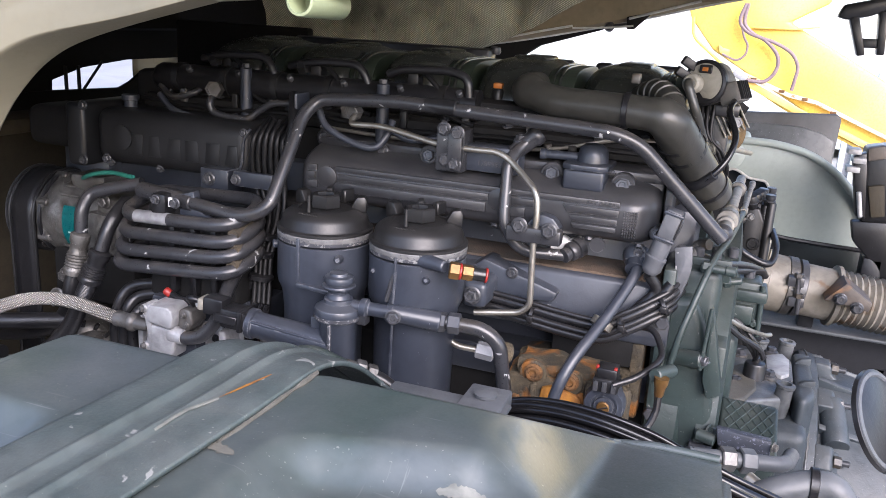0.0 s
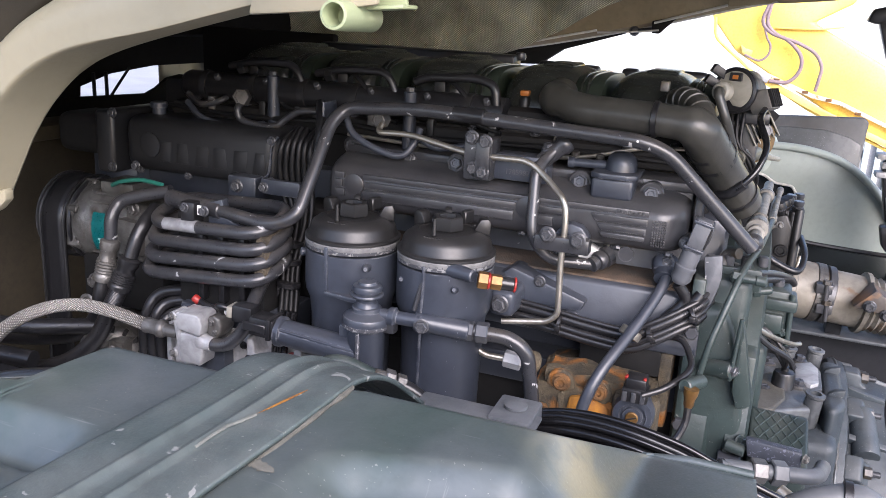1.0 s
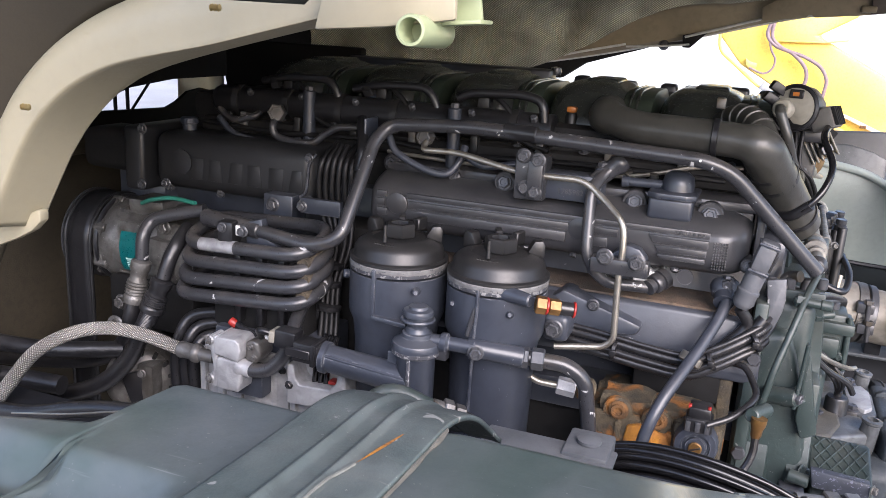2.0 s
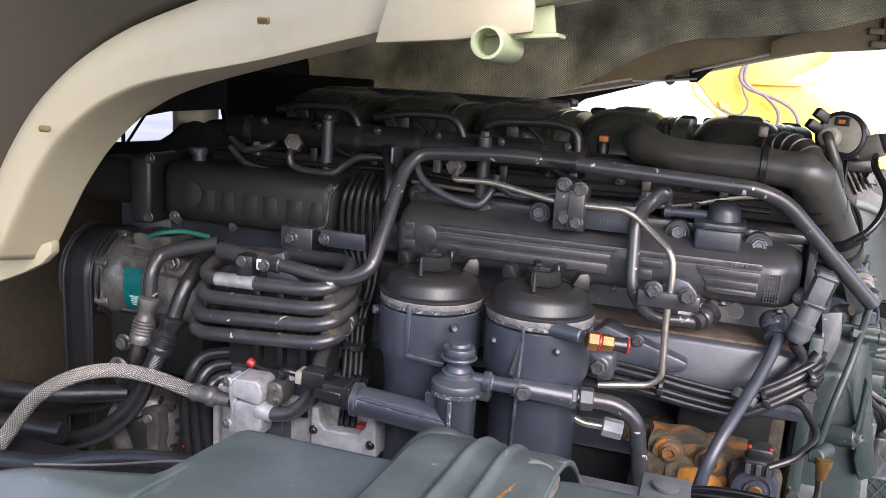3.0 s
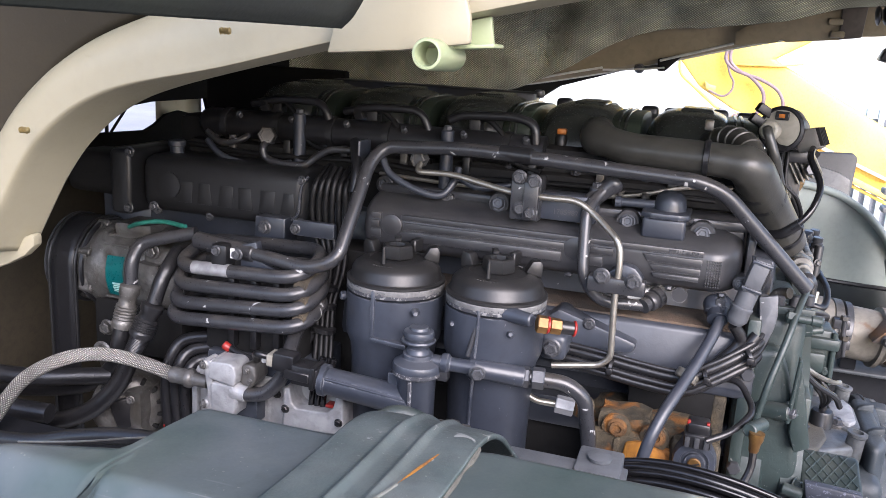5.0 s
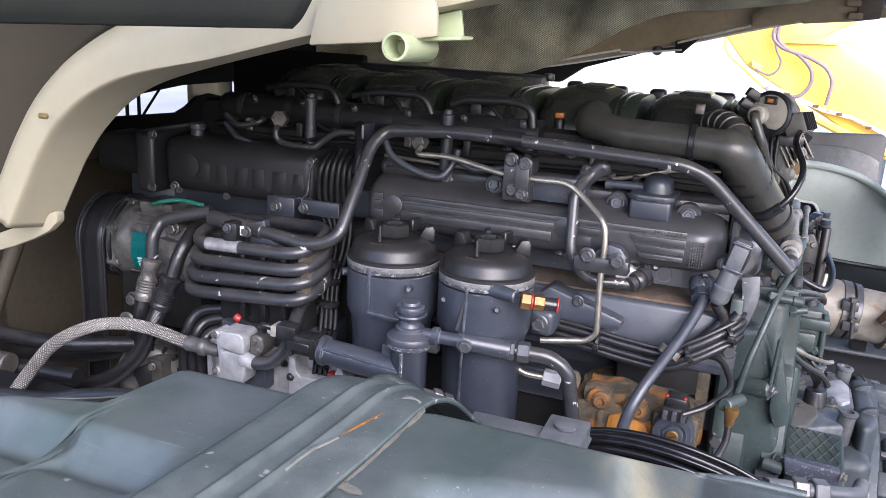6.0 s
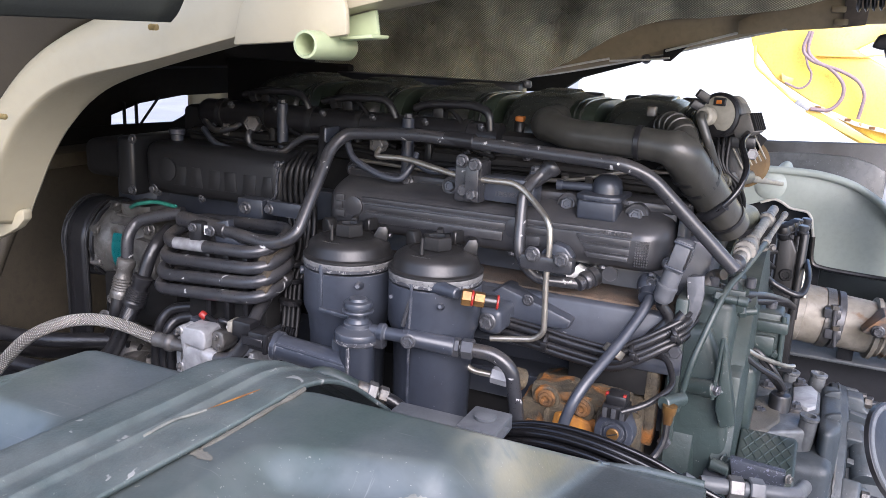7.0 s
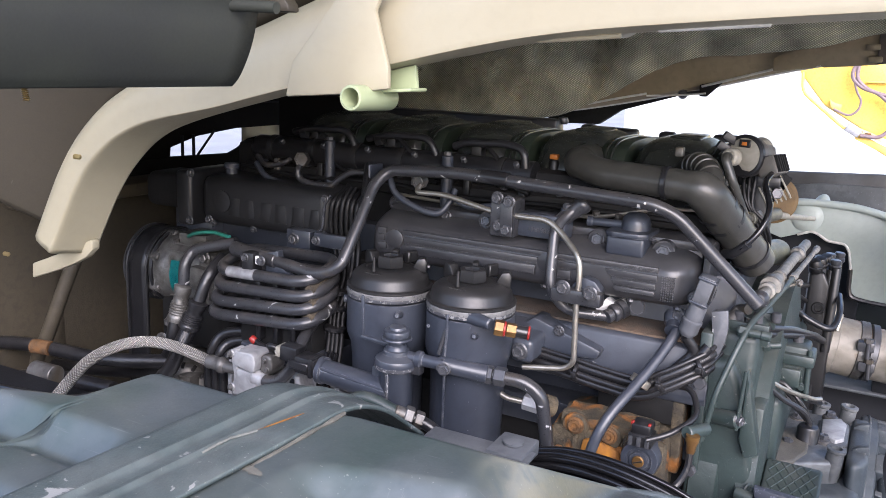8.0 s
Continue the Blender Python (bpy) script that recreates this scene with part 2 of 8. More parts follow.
AMBER = shader("amber_plug", (0.5, 0.16, 0.02), 0.45, 0.0)
GREY_TAG = shader("grey_plastic_cap", (0.3, 0.285, 0.235), 0.5, 0.0, (0.24, 0.225, 0.185), scale=20)
FIN_GREY = shader("brown_grey_plastic", (0.13, 0.122, 0.108), 0.5, 0.0, (0.09, 0.085, 0.075), scale=30)


def woven(name, a, c, scale, metal, rough, wobble=0.3):
    """Two crossing wave bands: a braid or a woven mat."""
    m = bpy.data.materials.new(name)
    m.use_nodes = True
    n, ln = m.node_tree.nodes, m.node_tree.links
    b = n["Principled BSDF"]
    tc = n.new("ShaderNodeTexCoord")
    waves = []
    for turn in (radians(45), radians(-45)):
        mp = n.new("ShaderNodeMapping")
        mp.inputs["Rotation"].default_value = (0, turn, turn)
        ln.new(tc.outputs["UV"], mp.inputs["Vector"])
        w = n.new("ShaderNodeTexWave")
        w.inputs["Scale"].default_value, w.inputs["Distortion"].default_value = scale, wobble
        ln.new(mp.outputs["Vector"], w.inputs["Vector"])
        waves.append(w.outputs["Fac"])
    mul = n.new("ShaderNodeMath")
    mul.operation = "MULTIPLY"
    ln.new(waves[0], mul.inputs[0])
    ln.new(waves[1], mul.inputs[1])
    big = n.new("ShaderNodeTexNoise")
    big.inputs["Scale"].default_value = 9.0
    big.inputs["Detail"].default_value = 5.0
    ln.new(tc.outputs["Object"], big.inputs["Vector"])
    mx = n.new("ShaderNodeMix")
    mx.data_type = "RGBA"
    mx.inputs["A"].default_value, mx.inputs["B"].default_value = (*a, 1), (*c, 1)
    ln.new(mul.outputs[0], mx.inputs["Factor"])
    dk = n.new("ShaderNodeMix")
    dk.data_type, dk.blend_type = "RGBA", "MULTIPLY"
    mr = n.new("ShaderNodeMapRange")
    mr.inputs["From Min"].default_value, mr.inputs["From Max"].default_value = 0.35, 0.65
    mr.inputs["To Min"].default_value = 0.45
    ln.new(big.outputs["Fac"], mr.inputs["Value"])
    dk.inputs["Factor"].default_value = 1.0
    ln.new(mx.outputs["Result"], dk.inputs["A"])
    ln.new(mr.outputs["Result"], dk.inputs["B"])
    ln.new(dk.outputs["Result"], b.inputs["Base Color"])
    b.inputs["Metallic"].default_value, b.inputs["Roughness"].default_value = metal, rough
    bp = n.new("ShaderNodeBump")
    bp.inputs["Strength"].default_value, bp.inputs["Distance"].default_value = 0.8, 0.002
    ln.new(mul.outputs[0], bp.inputs["Height"])
    ln.new(bp.outputs["Normal"], b.inputs["Normal"])
    return m


BRAID = woven("steel_braid", (0.2, 0.185, 0.16), (1.0, 0.96, 0.88), 140.0, 0.45, 0.3, 0.8)
MAT = woven("silver_woven_mat", (0.23, 0.235, 0.155), (0.9, 0.9, 0.68), 100.0, 0.0, 0.35, 1.6)


# ---- mesh helpers ----
def part(name, bm, material, parent=None, label="", angle=38, recalc=True):
    """One mesh object from a bmesh, under a thing or a part."""
    if recalc:
        bmesh.ops.recalc_face_normals(bm, faces=bm.faces[:])
    me = bpy.data.meshes.new(name)
    bm.to_mesh(me)
    bm.free()
    me.materials.append(material)
    me.shade_smooth()
    me.set_sharp_from_angle(angle=radians(angle))
    ob = new(name, me)
    if parent is not None:
        ob.parent = parent
        ob.matrix_parent_inverse = parent.matrix_basis.inverted()
    if label:
        tagged(ob, label)
    return ob


def thing(name, at, label, category, group="", kind=""):
    ob = new(name)
    ob.empty_display_size = 0.02
    ob.matrix_basis = Matrix.Translation(at)
    return tagged(ob, label, category, group, kind)


def joined(*bms):
    out = bmesh.new()
    for b in bms:
        me = bpy.data.meshes.new("tmp")
        b.to_mesh(me)
        b.free()
        out.from_mesh(me)
        bpy.data.meshes.remove(me)
    return out


def box(x0, x1, y0, y1, z0, z1, bevel=0.003, seg=2, m=None):
    bm = bmesh.new()
    bmesh.ops.create_cube(bm, size=1)
    bmesh.ops.transform(bm, matrix=Matrix.Translation(((x0 + x1) / 2, (y0 + y1) / 2, (z0 + z1) / 2)) @ Matrix.Diagonal((abs(x1 - x0), abs(y1 - y0), abs(z1 - z0), 1)), verts=bm.verts)
    if bevel:
        bmesh.ops.bevel(bm, geom=bm.edges[:], offset=bevel, segments=seg, profile=0.5, affect="EDGES", clamp_overlap=True)
    if m is not None:
        bmesh.ops.transform(bm, matrix=m, verts=bm.verts)
    return bm


def rough_box(x0, x1, y0, y1, z0, z1, amount=0.003, seed=0.0, cuts=9):
    """A rounded, uneven sand-cast block."""
    bm = bmesh.new()
    bmesh.ops.create_cube(bm, size=2)
    bmesh.ops.subdivide_edges(bm, edges=bm.edges[:], cuts=cuts, use_grid_fill=True)
    for v in bm.verts:
        p = v.co.copy()
        r = max(abs(p.x), abs(p.y), abs(p.z))
        q = p.lerp(p.normalized() * r * 1.12, 0.22)
        q = Vector(((x0 + x1) / 2 + q.x * (x1 - x0) / 2, (y0 + y1) / 2 + q.y * (y1 - y0) / 2, (z0 + z1) / 2 + q.z * (z1 - z0) / 2))
        q += Vector((noise.noise(q * 38 + Vector((seed, 0, 0))), noise.noise(q * 38 + Vector((0, seed + 3, 0))), noise.noise(q * 38 + Vector((0, 0, seed + 7))))) * amount
        v.co = q
    return bm


def slab(outline, y0, y1, bevel=0.002, seg=2, plane="xz"):
    """A plate of that outline, (x, z) between y0 and y1, or in another plane."""
    bm = bmesh.new()

    def at(p, d):
        return {"xz": (p[0], d, p[1]), "xy": (p[0], p[1], d), "yz": (d, p[0], p[1])}[plane]
    a = [bm.verts.new(at(p, y0)) for p in outline]
    b = [bm.verts.new(at(p, y1)) for p in outline]
    bm.faces.new(a)
    bm.faces.new(b[::-1])
    k = len(a)
    for i in range(k):
        bm.faces.new((a[i], b[i], b[(i + 1) % k], a[(i + 1) % k]))
    bmesh.ops.recalc_face_normals(bm, faces=bm.faces[:])
    if bevel:
        bmesh.ops.bevel(bm, geom=bm.edges[:], offset=bevel, segments=seg, profile=0.5, affect="EDGES", clamp_overlap=True)
    return bm


def aim(at, axis):
    return Matrix.Translation(at) @ Vector(axis).to_track_quat("Z", "Y").to_matrix().to_4x4()


def lathe(profile, at=(0, 0, 0), axis=(0, 0, 1), seg=32):
    """A turned body: profile of (radius, height) along axis from at."""
    bm = bmesh.new()
    rings = []
    for r, h in profile:
        if r < 1e-6:
            rings.append([bm.verts.new((0, 0, h))])
        else:
            rings.append([bm.verts.new((r * math.cos(2 * math.pi * i / seg), r * math.sin(2 * math.pi * i / seg), h)) for i in range(seg)])
    for a, b in zip(rings, rings[1:]):
        for i in range(seg):
            j = (i + 1) % seg
            if len(a) == 1 and len(b) == 1:
                continue
            if len(a) == 1:
                bm.faces.new((a[0], b[j], b[i]))
            elif len(b) == 1:
                bm.faces.new((a[i], a[j], b[0]))
            else:
                bm.faces.new((a[i], a[j], b[j], b[i]))
    if len(rings[0]) > 1:
        bm.faces.new(rings[0][::-1])
    if len(rings[-1]) > 1:
        bm.faces.new(rings[-1])
    bmesh.ops.transform(bm, matrix=aim(at, axis), verts=bm.verts)
    return bm


def rod(a, b, r, r2=None, edge=0.0015, seg=20):
    a, b = Vector(a), Vector(b)
    length = (b - a).length
    r2 = r if r2 is None else r2
    e = min(edge, r * 0.4, r2 * 0.4, length * 0.3)
    return lathe([(r - e, 0), (r, e), (r2, length - e), (r2 - e, length)], a, b - a, seg)


def bend(points, radius, n=7):
    """Rounds the corners of a path."""
    p = [Vector(q) for q in points]
    out = [p[0]]
    for a, b, c in zip(p, p[1:], p[2:]):
        u, v = (a - b), (c - b)
        d = min(radius, u.length * 0.48, v.length * 0.48)
        s, e = b + u.normalized() * d, b + v.normalized() * d
        for i in range(n + 1):
            t = i / n
            out.append(s.lerp(b, t).lerp(b.lerp(e, t), t))
    out.append(p[-1])
    return out


def flow(points, n=8):
    """A smooth curve through a few points."""
    p = [Vector(q) for q in points]
    p = [p[0] * 2 - p[1]] + p + [p[-1] * 2 - p[-2]]
    out = []
    for a, b, c, d in zip(p, p[1:], p[2:], p[3:]):
        for i in range(n):
            t = i / n
            out.append(0.5 * ((2 * b) + (c - a) * t + (2 * a - 5 * b + 4 * c - d) * t * t + (3 * b - a - 3 * c + d) * t ** 3))
    out.append(p[-2])
    return out


def tube(path, r, seg=14, closed=False, radii=None, round_ends=True):
    """A round pipe along a path, with a UV of metres along and round it."""
    p = [Vector(q) for q in path]
    q = [p[0]]
    for v in p[1:]:
        if (v - q[-1]).length > 1e-5:
            q.append(v)
    p = q
    bm = bmesh.new()
    uv = bm.loops.layers.uv.new("UVMap")
    k = len(p)
    tang = []
    for i in range(k):
        a = p[i - 1] if (i > 0 or closed) else p[i]
        b = p[(i + 1) % k] if (i < k - 1 or closed) else p[i]
        tang.append((b - a).normalized())
    side = tang[0].orthogonal().normalized()
    rings, along, run = [], [], 0.0
    for i in range(k):
        if i:
            side = (tang[i - 1].rotation_difference(tang[i]) @ side).normalized()
            run += (p[i] - p[i - 1]).length
        other = tang[i].cross(side)
        rr = radii[min(i, len(radii) - 1)] if radii else r
        rings.append([bm.verts.new(p[i] + rr * (math.cos(2 * math.pi * j / seg) * side + math.sin(2 * math.pi * j / seg) * other)) for j in range(seg)])
        along.append(run)
    for i in range(k if closed else k - 1):
        a, b = rings[i], rings[(i + 1) % k]
        for j in range(seg):
            f = bm.faces.new((a[j], a[(j + 1) % seg], b[(j + 1) % seg], b[j]))
            n2 = along[i + 1] if i + 1 < k else along[i] + 0.01
            for lp, c in zip(f.loops, ((along[i], j), (along[i], j + 1), (n2, j + 1), (n2, j))):
                lp[uv].uv = (c[0], c[1] / seg * 2 * math.pi * r)
    if not closed:
        bm.faces.new(rings[0][::-1])
        bm.faces.new(rings[-1])
    return bm


BOLTS = {}


def bolt(at, axis, d, parent, material=None, washer=True, name="bolt"):
    """A flanged hex bolt of head width d, its base at that place."""
    material = material or BOLT
    d *= 0.82
    key = (round(d, 4), material.name, washer)
    if key not in BOLTS:
        hexa = lathe([(d * 0.5, 0), (d * 0.56, d * 0.06), (d * 0.56, d * 0.5), (d * 0.46, d * 0.58), (d * 0.3, d * 0.57), (d * 0.26, d * 0.5), (0, d * 0.5)], seg=6)
        bm = joined(hexa, lathe([(d * 0.72, 0), (d * 0.74, d * 0.05), (d * 0.62, d * 0.14), (0.0, d * 0.16)], seg=18)) if washer else hexa
        me = bpy.data.meshes.new("bolt")
        bm.to_mesh(me)
        bm.free()
        me.materials.append(material)
        me.shade_smooth()
        me.set_sharp_from_angle(angle=radians(30))
        BOLTS[key] = me
    ob = new(name, BOLTS[key])
    m = aim(at, axis) @ Matrix.Rotation(random.uniform(0, 1.0), 4, "Z")
    if parent is not None:
        ob.parent = parent
        ob.matrix_parent_inverse = parent.matrix_basis.inverted()
    ob.matrix_basis = m
    return ob


def nut(at, axis, d, h, parent, material, name="nut", seg=6):
    e = d * 0.06
    return part(name, lathe([(d * 0.5, 0), (d * 0.56, e), (d * 0.56, h - e), (d * 0.5, h), (d * 0.38, h), (d * 0.36, h - 0.0015), (0, h - 0.0015)], at, axis, seg), material, parent, angle=25)


def letters(text, at, size, axis_x, normal, parent, material, depth=0.001, name="lettering"):
    """Raised writing: axis_x is its reading direction, normal points out of the surface."""
    cu = bpy.data.curves.new(name, "FONT")
    cu.body, cu.size, cu.extrude = text, size, depth
    tmp = bpy.data.objects.new(name, cu)
    scene.collection.objects.link(tmp)
    me = bpy.data.meshes.new_from_object(tmp)
    bpy.data.objects.remove(tmp)
    bpy.data.curves.remove(cu)
    x, z = Vector(axis_x).normalized(), Vector(normal).normalized()
    y = z.cross(x)
    rot = Matrix((x, y, z)).transposed().to_4x4()
    me.transform(Matrix.Translation(at) @ rot)
    me.materials.append(material)
    ob = new(name, me)
    ob.parent = parent
    ob.matrix_parent_inverse = parent.matrix_basis.inverted()
    return ob


IN = (0, -1, 0)



# ---- ground and distance ----
def sheet(nx, ny, f):
    """A grid of (u, v) in 0..1 laid out by f, with a UV in metres."""
    bm = bmesh.new()
    uv = bm.loops.layers.uv.new("UVMap")
    g = [[bm.verts.new(f(i / nx, j / ny)) for j in range(ny + 1)] for i in range(nx + 1)]
    for i in range(nx):
        for j in range(ny):
            fc = bm.faces.new((g[i][j], g[i + 1][j], g[i + 1][j + 1], g[i][j + 1]))
            for lp in fc.loops:
                lp[uv].uv = (lp.vert.co.x, lp.vert.co.z)
    return bm


def smooth(a, b, x):
    t = min(1.0, max(0.0, (x - a) / (b - a)))
    return t * t * (3 - 2 * t)


ground = part("ground", sheet(8, 8, lambda u, v: (-400 + 800 * u, -400 + 800 * v, 0.0)), GROUND)
tagged(ground, "pale grey concrete yard under the truck", "ground", kind="structure")

# pale container standing across the yard
container = thing("shipping_container", (1.0, 13.0, 0.0), "pale green-white corrugated container across the yard", "container")
profile = []
for i in range(60):
    x = -3.4 + i * 0.1
    d = 0.0 if (i // 2) % 2 == 0 else 0.036
    profile.append((x, 13.0 + d))
profile += [(2.6, 15.4), (-3.4, 15.4)]
part("wall", slab(profile, 0.15, 2.55, 0, plane="xy"), PALE, container)
for x in (-3.4, 2.55):
    part("corner_post", box(x - 0.05, x + 0.1, 12.93, 13.08, 0.0, 2.6, 0.01), PALE, container)
part("top_rail", box(-3.4, 2.6, 12.94, 13.06, 2.5, 2.62, 0.01), PALE, container)

fence = thing("slatted_fence", (3.6, 10.0, 0.0), "white slatted fence with grey boards across the yard", "fence")
for i in range(34):
    x = 1.1 + i * 0.122
    part("slat", box(x, x + 0.058, 10.0, 10.03, 0.0, 1.36, 0.004, 1), PALE, fence)
part("board", box(1.1, 5.25, 10.06, 10.08, 0.0, 1.25, 0.004, 1), GREY_BOARD, fence, "grey boards behind the slats")
part("rail", box(1.05, 5.3, 10.03, 10.06, 1.26, 1.36, 0.004, 1), PALE, fence)

# ---- yellow loading crane of the next vehicle ----
crane = thing("yellow_crane", (1.0, 6.5, 0.0), "sunlit yellow hydraulic crane boom with hoses", "crane")
part("boom", slab([(v[0], v[2]) for v in ((-0.499, 6.5, 2.012), (-0.44, 6.5, 1.778), (-0.248, 6.5, 1.55), (0.128, 6.5, 1.336), (0.669, 6.5, 1.042), (1.144, 6.5, 0.832), (1.2, 6.5, 1.271), (0.248, 6.5, 1.778), (0.498, 6.5, 1.925), (0.474, 6.5, 2.165), (-0.515, 6.5, 2.129))], 6.5, 6.8, 0.03), YELLOW, crane)
part("boom_rib", tube(bend([(-0.415, 6.49, 1.78), (-0.40, 6.49, 1.64), (-0.11, 6.49, 1.41), (0.30, 6.49, 1.18), (1.135, 6.49, 0.82)], 0.05), 0.012), YELLOW, crane)
# orange strip painted in for the shadow line under the jib
part("jib_shadow_strip", slab([(0.0, 1.722), (0.304, 1.728), (0.44, 1.75), (0.44, 1.762), (0.30, 1.742), (0.0, 1.735)], 6.46, 6.51, 0.004), CRANE_ORANGE, crane, "orange strip for the shadow line under the jib")
part("slide_rail", slab([(-0.073, 1.44), (0.314, 1.292), (0.506, 1.254), (1.12, 1.0), (1.12, 0.975), (0.50, 1.228), (0.31, 1.264), (-0.08, 1.41)], 6.43, 6.50, 0.006), PALE_RAIL, crane, "pale chipped slide rail")
part("lower_strip", slab([(-0.02, 1.385), (0.40, 1.192), (1.12, 0.90), (1.12, 0.855), (0.39, 1.145), (-0.02, 1.335)], 6.44, 6.49, 0.006), CRANE_ORANGE, crane, "rubbed orange strip under the boom")
part("end_clip", slab([(-0.098, 1.394), (-0.062, 1.443), (0.021, 1.388), (-0.005, 1.345)], 6.41, 6.45, 0.006), ALU, crane, "pale clip plate")
part("tan_bracket", slab([(-0.214, 1.598), (-0.18, 1.575), (-0.128, 1.564), (-0.134, 1.517), (-0.2, 1.54)], 6.44, 6.50, 0.006), CRANE_ORANGE, crane, "tan hose bracket")
for pts, r in ((((-0.063, 1.89), (-0.089, 1.768), (-0.023, 1.693), (0.093, 1.648), (0.191, 1.55), (0.2, 1.447), (0.134, 1.364), (0.012, 1.362)), 0.0135),
               (((-0.05, 1.89), (-0.056, 1.756), (0.028, 1.676), (0.167, 1.632), (0.283, 1.569), (0.337, 1.482), (0.333, 1.392), (0.322, 1.313)), 0.013),
               (((-0.092, 1.793), (-0.05, 1.666), (-0.016, 1.603), (-0.025, 1.537), (-0.082, 1.498), (-0.18, 1.534)), 0.008)):
    part("hose", tube(flow([(x, 6.42, z) for x, z in pts]), r, 10), CRANE_HOSE, crane, "dusty grey-violet hydraulic hose")
for x, z in ((0.06, 1.375), (0.26, 1.305), (0.42, 1.262), (0.62, 1.185)):
    part("rust_spot", box(x - 0.02, x + 0.02, 6.425, 6.44, z - 0.012, z + 0.008, 0.003), RUST_BOLT, crane, "rusty clip")
part("pillar", box(1.9, 2.6, 6.4, 7.0, 0.0, 2.6, 0.03), YELLOW, crane)

# ---- the cab over the engine ----
cab = thing("truck_cab", (-0.6, 0.7, 1.45), "cream truck cab, its wheel arch and underside over the engine", "truck cab")


def arch_rows(path, section, narrow=False):
    """A pressed strip: at each (x, z, width) of the path, the section of (out, depth) points."""
    bm = bmesh.new()
    rows = []
    k = len(path)
    for i, (x, z, w) in enumerate(path):
        a, b = path[max(0, i - 1)], path[min(k - 1, i + 1)]
        t = Vector((b[0] - a[0], b[1] - a[1])).normalized()
        nrm = Vector((-t.y, t.x))
        rise = smooth(-0.84, -0.60, x) if narrow else 0.0
        lip = 0.0205 * (1 - 0.78 * rise)
        flat = 1 - 0.5 * rise
        if narrow:
            k2 = (0.676 + 0.066 * flat) / 0.742
            x, z = -0.206 + (x + 0.206) * k2, 1.68 + (z - 1.68) * k2
        off = [(o / 0.32 * lip if o <= 0.32 else lip + (o - 0.32) / 0.68 * (w - lip)) if narrow else o * w for o, d in section]
        deep = [0.706 + (d - 0.706) * flat if narrow and o <= 0.32 else d for o, d in section]
        rows.append([bm.verts.new((x + nrm.x * f, d, z + nrm.y * f)) for f, d in zip(off, deep)])
    for r, s in zip(rows, rows[1:]):
        for j in range(len(r) - 1):
            bm.faces.new((r[j], r[j + 1], s[j + 1], s[j]))
    return bm


def spline2(points, n=8):
    return [(v.x, v.y, v.z) for v in flow(points, n)]


arch_path = spline2([(-0.908, 1.44, 0.076), (-0.873, 1.50, 0.076), (-0.848, 1.54, 0.076), (-0.815, 1.58, 0.077), (-0.766, 1.62, 0.078), (-0.70, 1.65, 0.08), (-0.557, 1.69, 0.092), (-0.40, 1.728, 0.11), (-0.2, 1.77, 0.12), (0.0, 1.79, 0.12), (0.3, 1.81, 0.13)])
arch_section = [(0.03, 0.776), (0.0, 0.772), (0.03, 0.764), (0.10, 0.744), (0.16, 0.730), (0.20, 0.7195), (0.23, 0.7125), (0.255, 0.7085), (0.285, 0.7065), (0.32, 0.706), (0.36, 0.7065), (0.5, 0.705), (0.66, 0.706), (0.78, 0.711), (0.88, 0.721), (0.95, 0.735), (1.0, 0.757)]
arch = part("wheel_arch", arch_rows(arch_path, arch_section, True), CREAM, cab)
arch.modifiers.new("thick", "SOLIDIFY").thickness = 0.002
foot = part("arch_foot", slab([(v[0], v[2]) for v in ((-1.027, 0.76, 1.409), (-0.966, 0.76, 1.433), (-0.916, 0.76, 1.454), (-0.89, 0.76, 1.466), (-0.887, 0.76, 1.462), (-0.888, 0.76, 1.451), (-0.903, 0.76, 1.437), (-0.93, 0.76, 1.423), (-0.968, 0.76, 1.407), (-1.029, 0.76, 1.385))], 0.752, 0.766, 0.004), CREAM, cab)
for p in ((-0.825, 0.687, 1.599), (-0.582, 0.687, 1.712), (-1.07, 0.742, 1.42)):
    part("clip", joined(*[lathe([(0.0018, 0), (0.0034, 0.0008), (0.0018, 0.0016)], Vector(p) + Vector((0.002 * k - 0.005, -0.003, 0.0007 * (k % 2))), (1, 0.1, 0.1), 10) for k in range(6)]), SPRING, cab, "brass spring clip")
for k in range(7):
    part("clip_coil", lathe([(0.0022, 0), (0.0048, 0.001), (0.0022, 0.002)], Vector((-0.806, 0.6, 1.691)) + Vector((0.0006 * k, 0, -0.0022 * k)), (0.2, 0, -1), 10), SPRING, cab)
# inner wing outside the arch
wing = part("inner_wing", arch_rows(arch_path[:62], [(0.93, 0.757), (1.1, 0.748), (1.6, 0.725), (2.4, 0.69), (5.0, 0.62)]), FENDER_GREY, cab, "grey-brown plastic inner wing")
wing.modifiers.new("thick", "SOLIDIFY").thickness = 0.004


def panel_at(u, v):
    """The lower side panel, swung out towards the open side: it runs out from its rounded rear end."""
    edge = flow([(-0.365, 0.47, 1.719), (-0.357, 0.47, 1.727), (-0.348, 0.47, 1.743), (-0.342, 0.47, 1.759), (-0.338, 0.47, 1.777), (-0.325, 0.47, 1.84), (-0.31, 0.47, 2.1)], 6)
    i = min(len(edge) - 2, int(v * (len(edge) - 1)))
    p = edge[i].lerp(edge[i + 1], v * (len(edge) - 1) - i)
    s = 0.42 * u
    return (p.x - 0.172 * s, p.y - s, p.z - 0.011 * s)


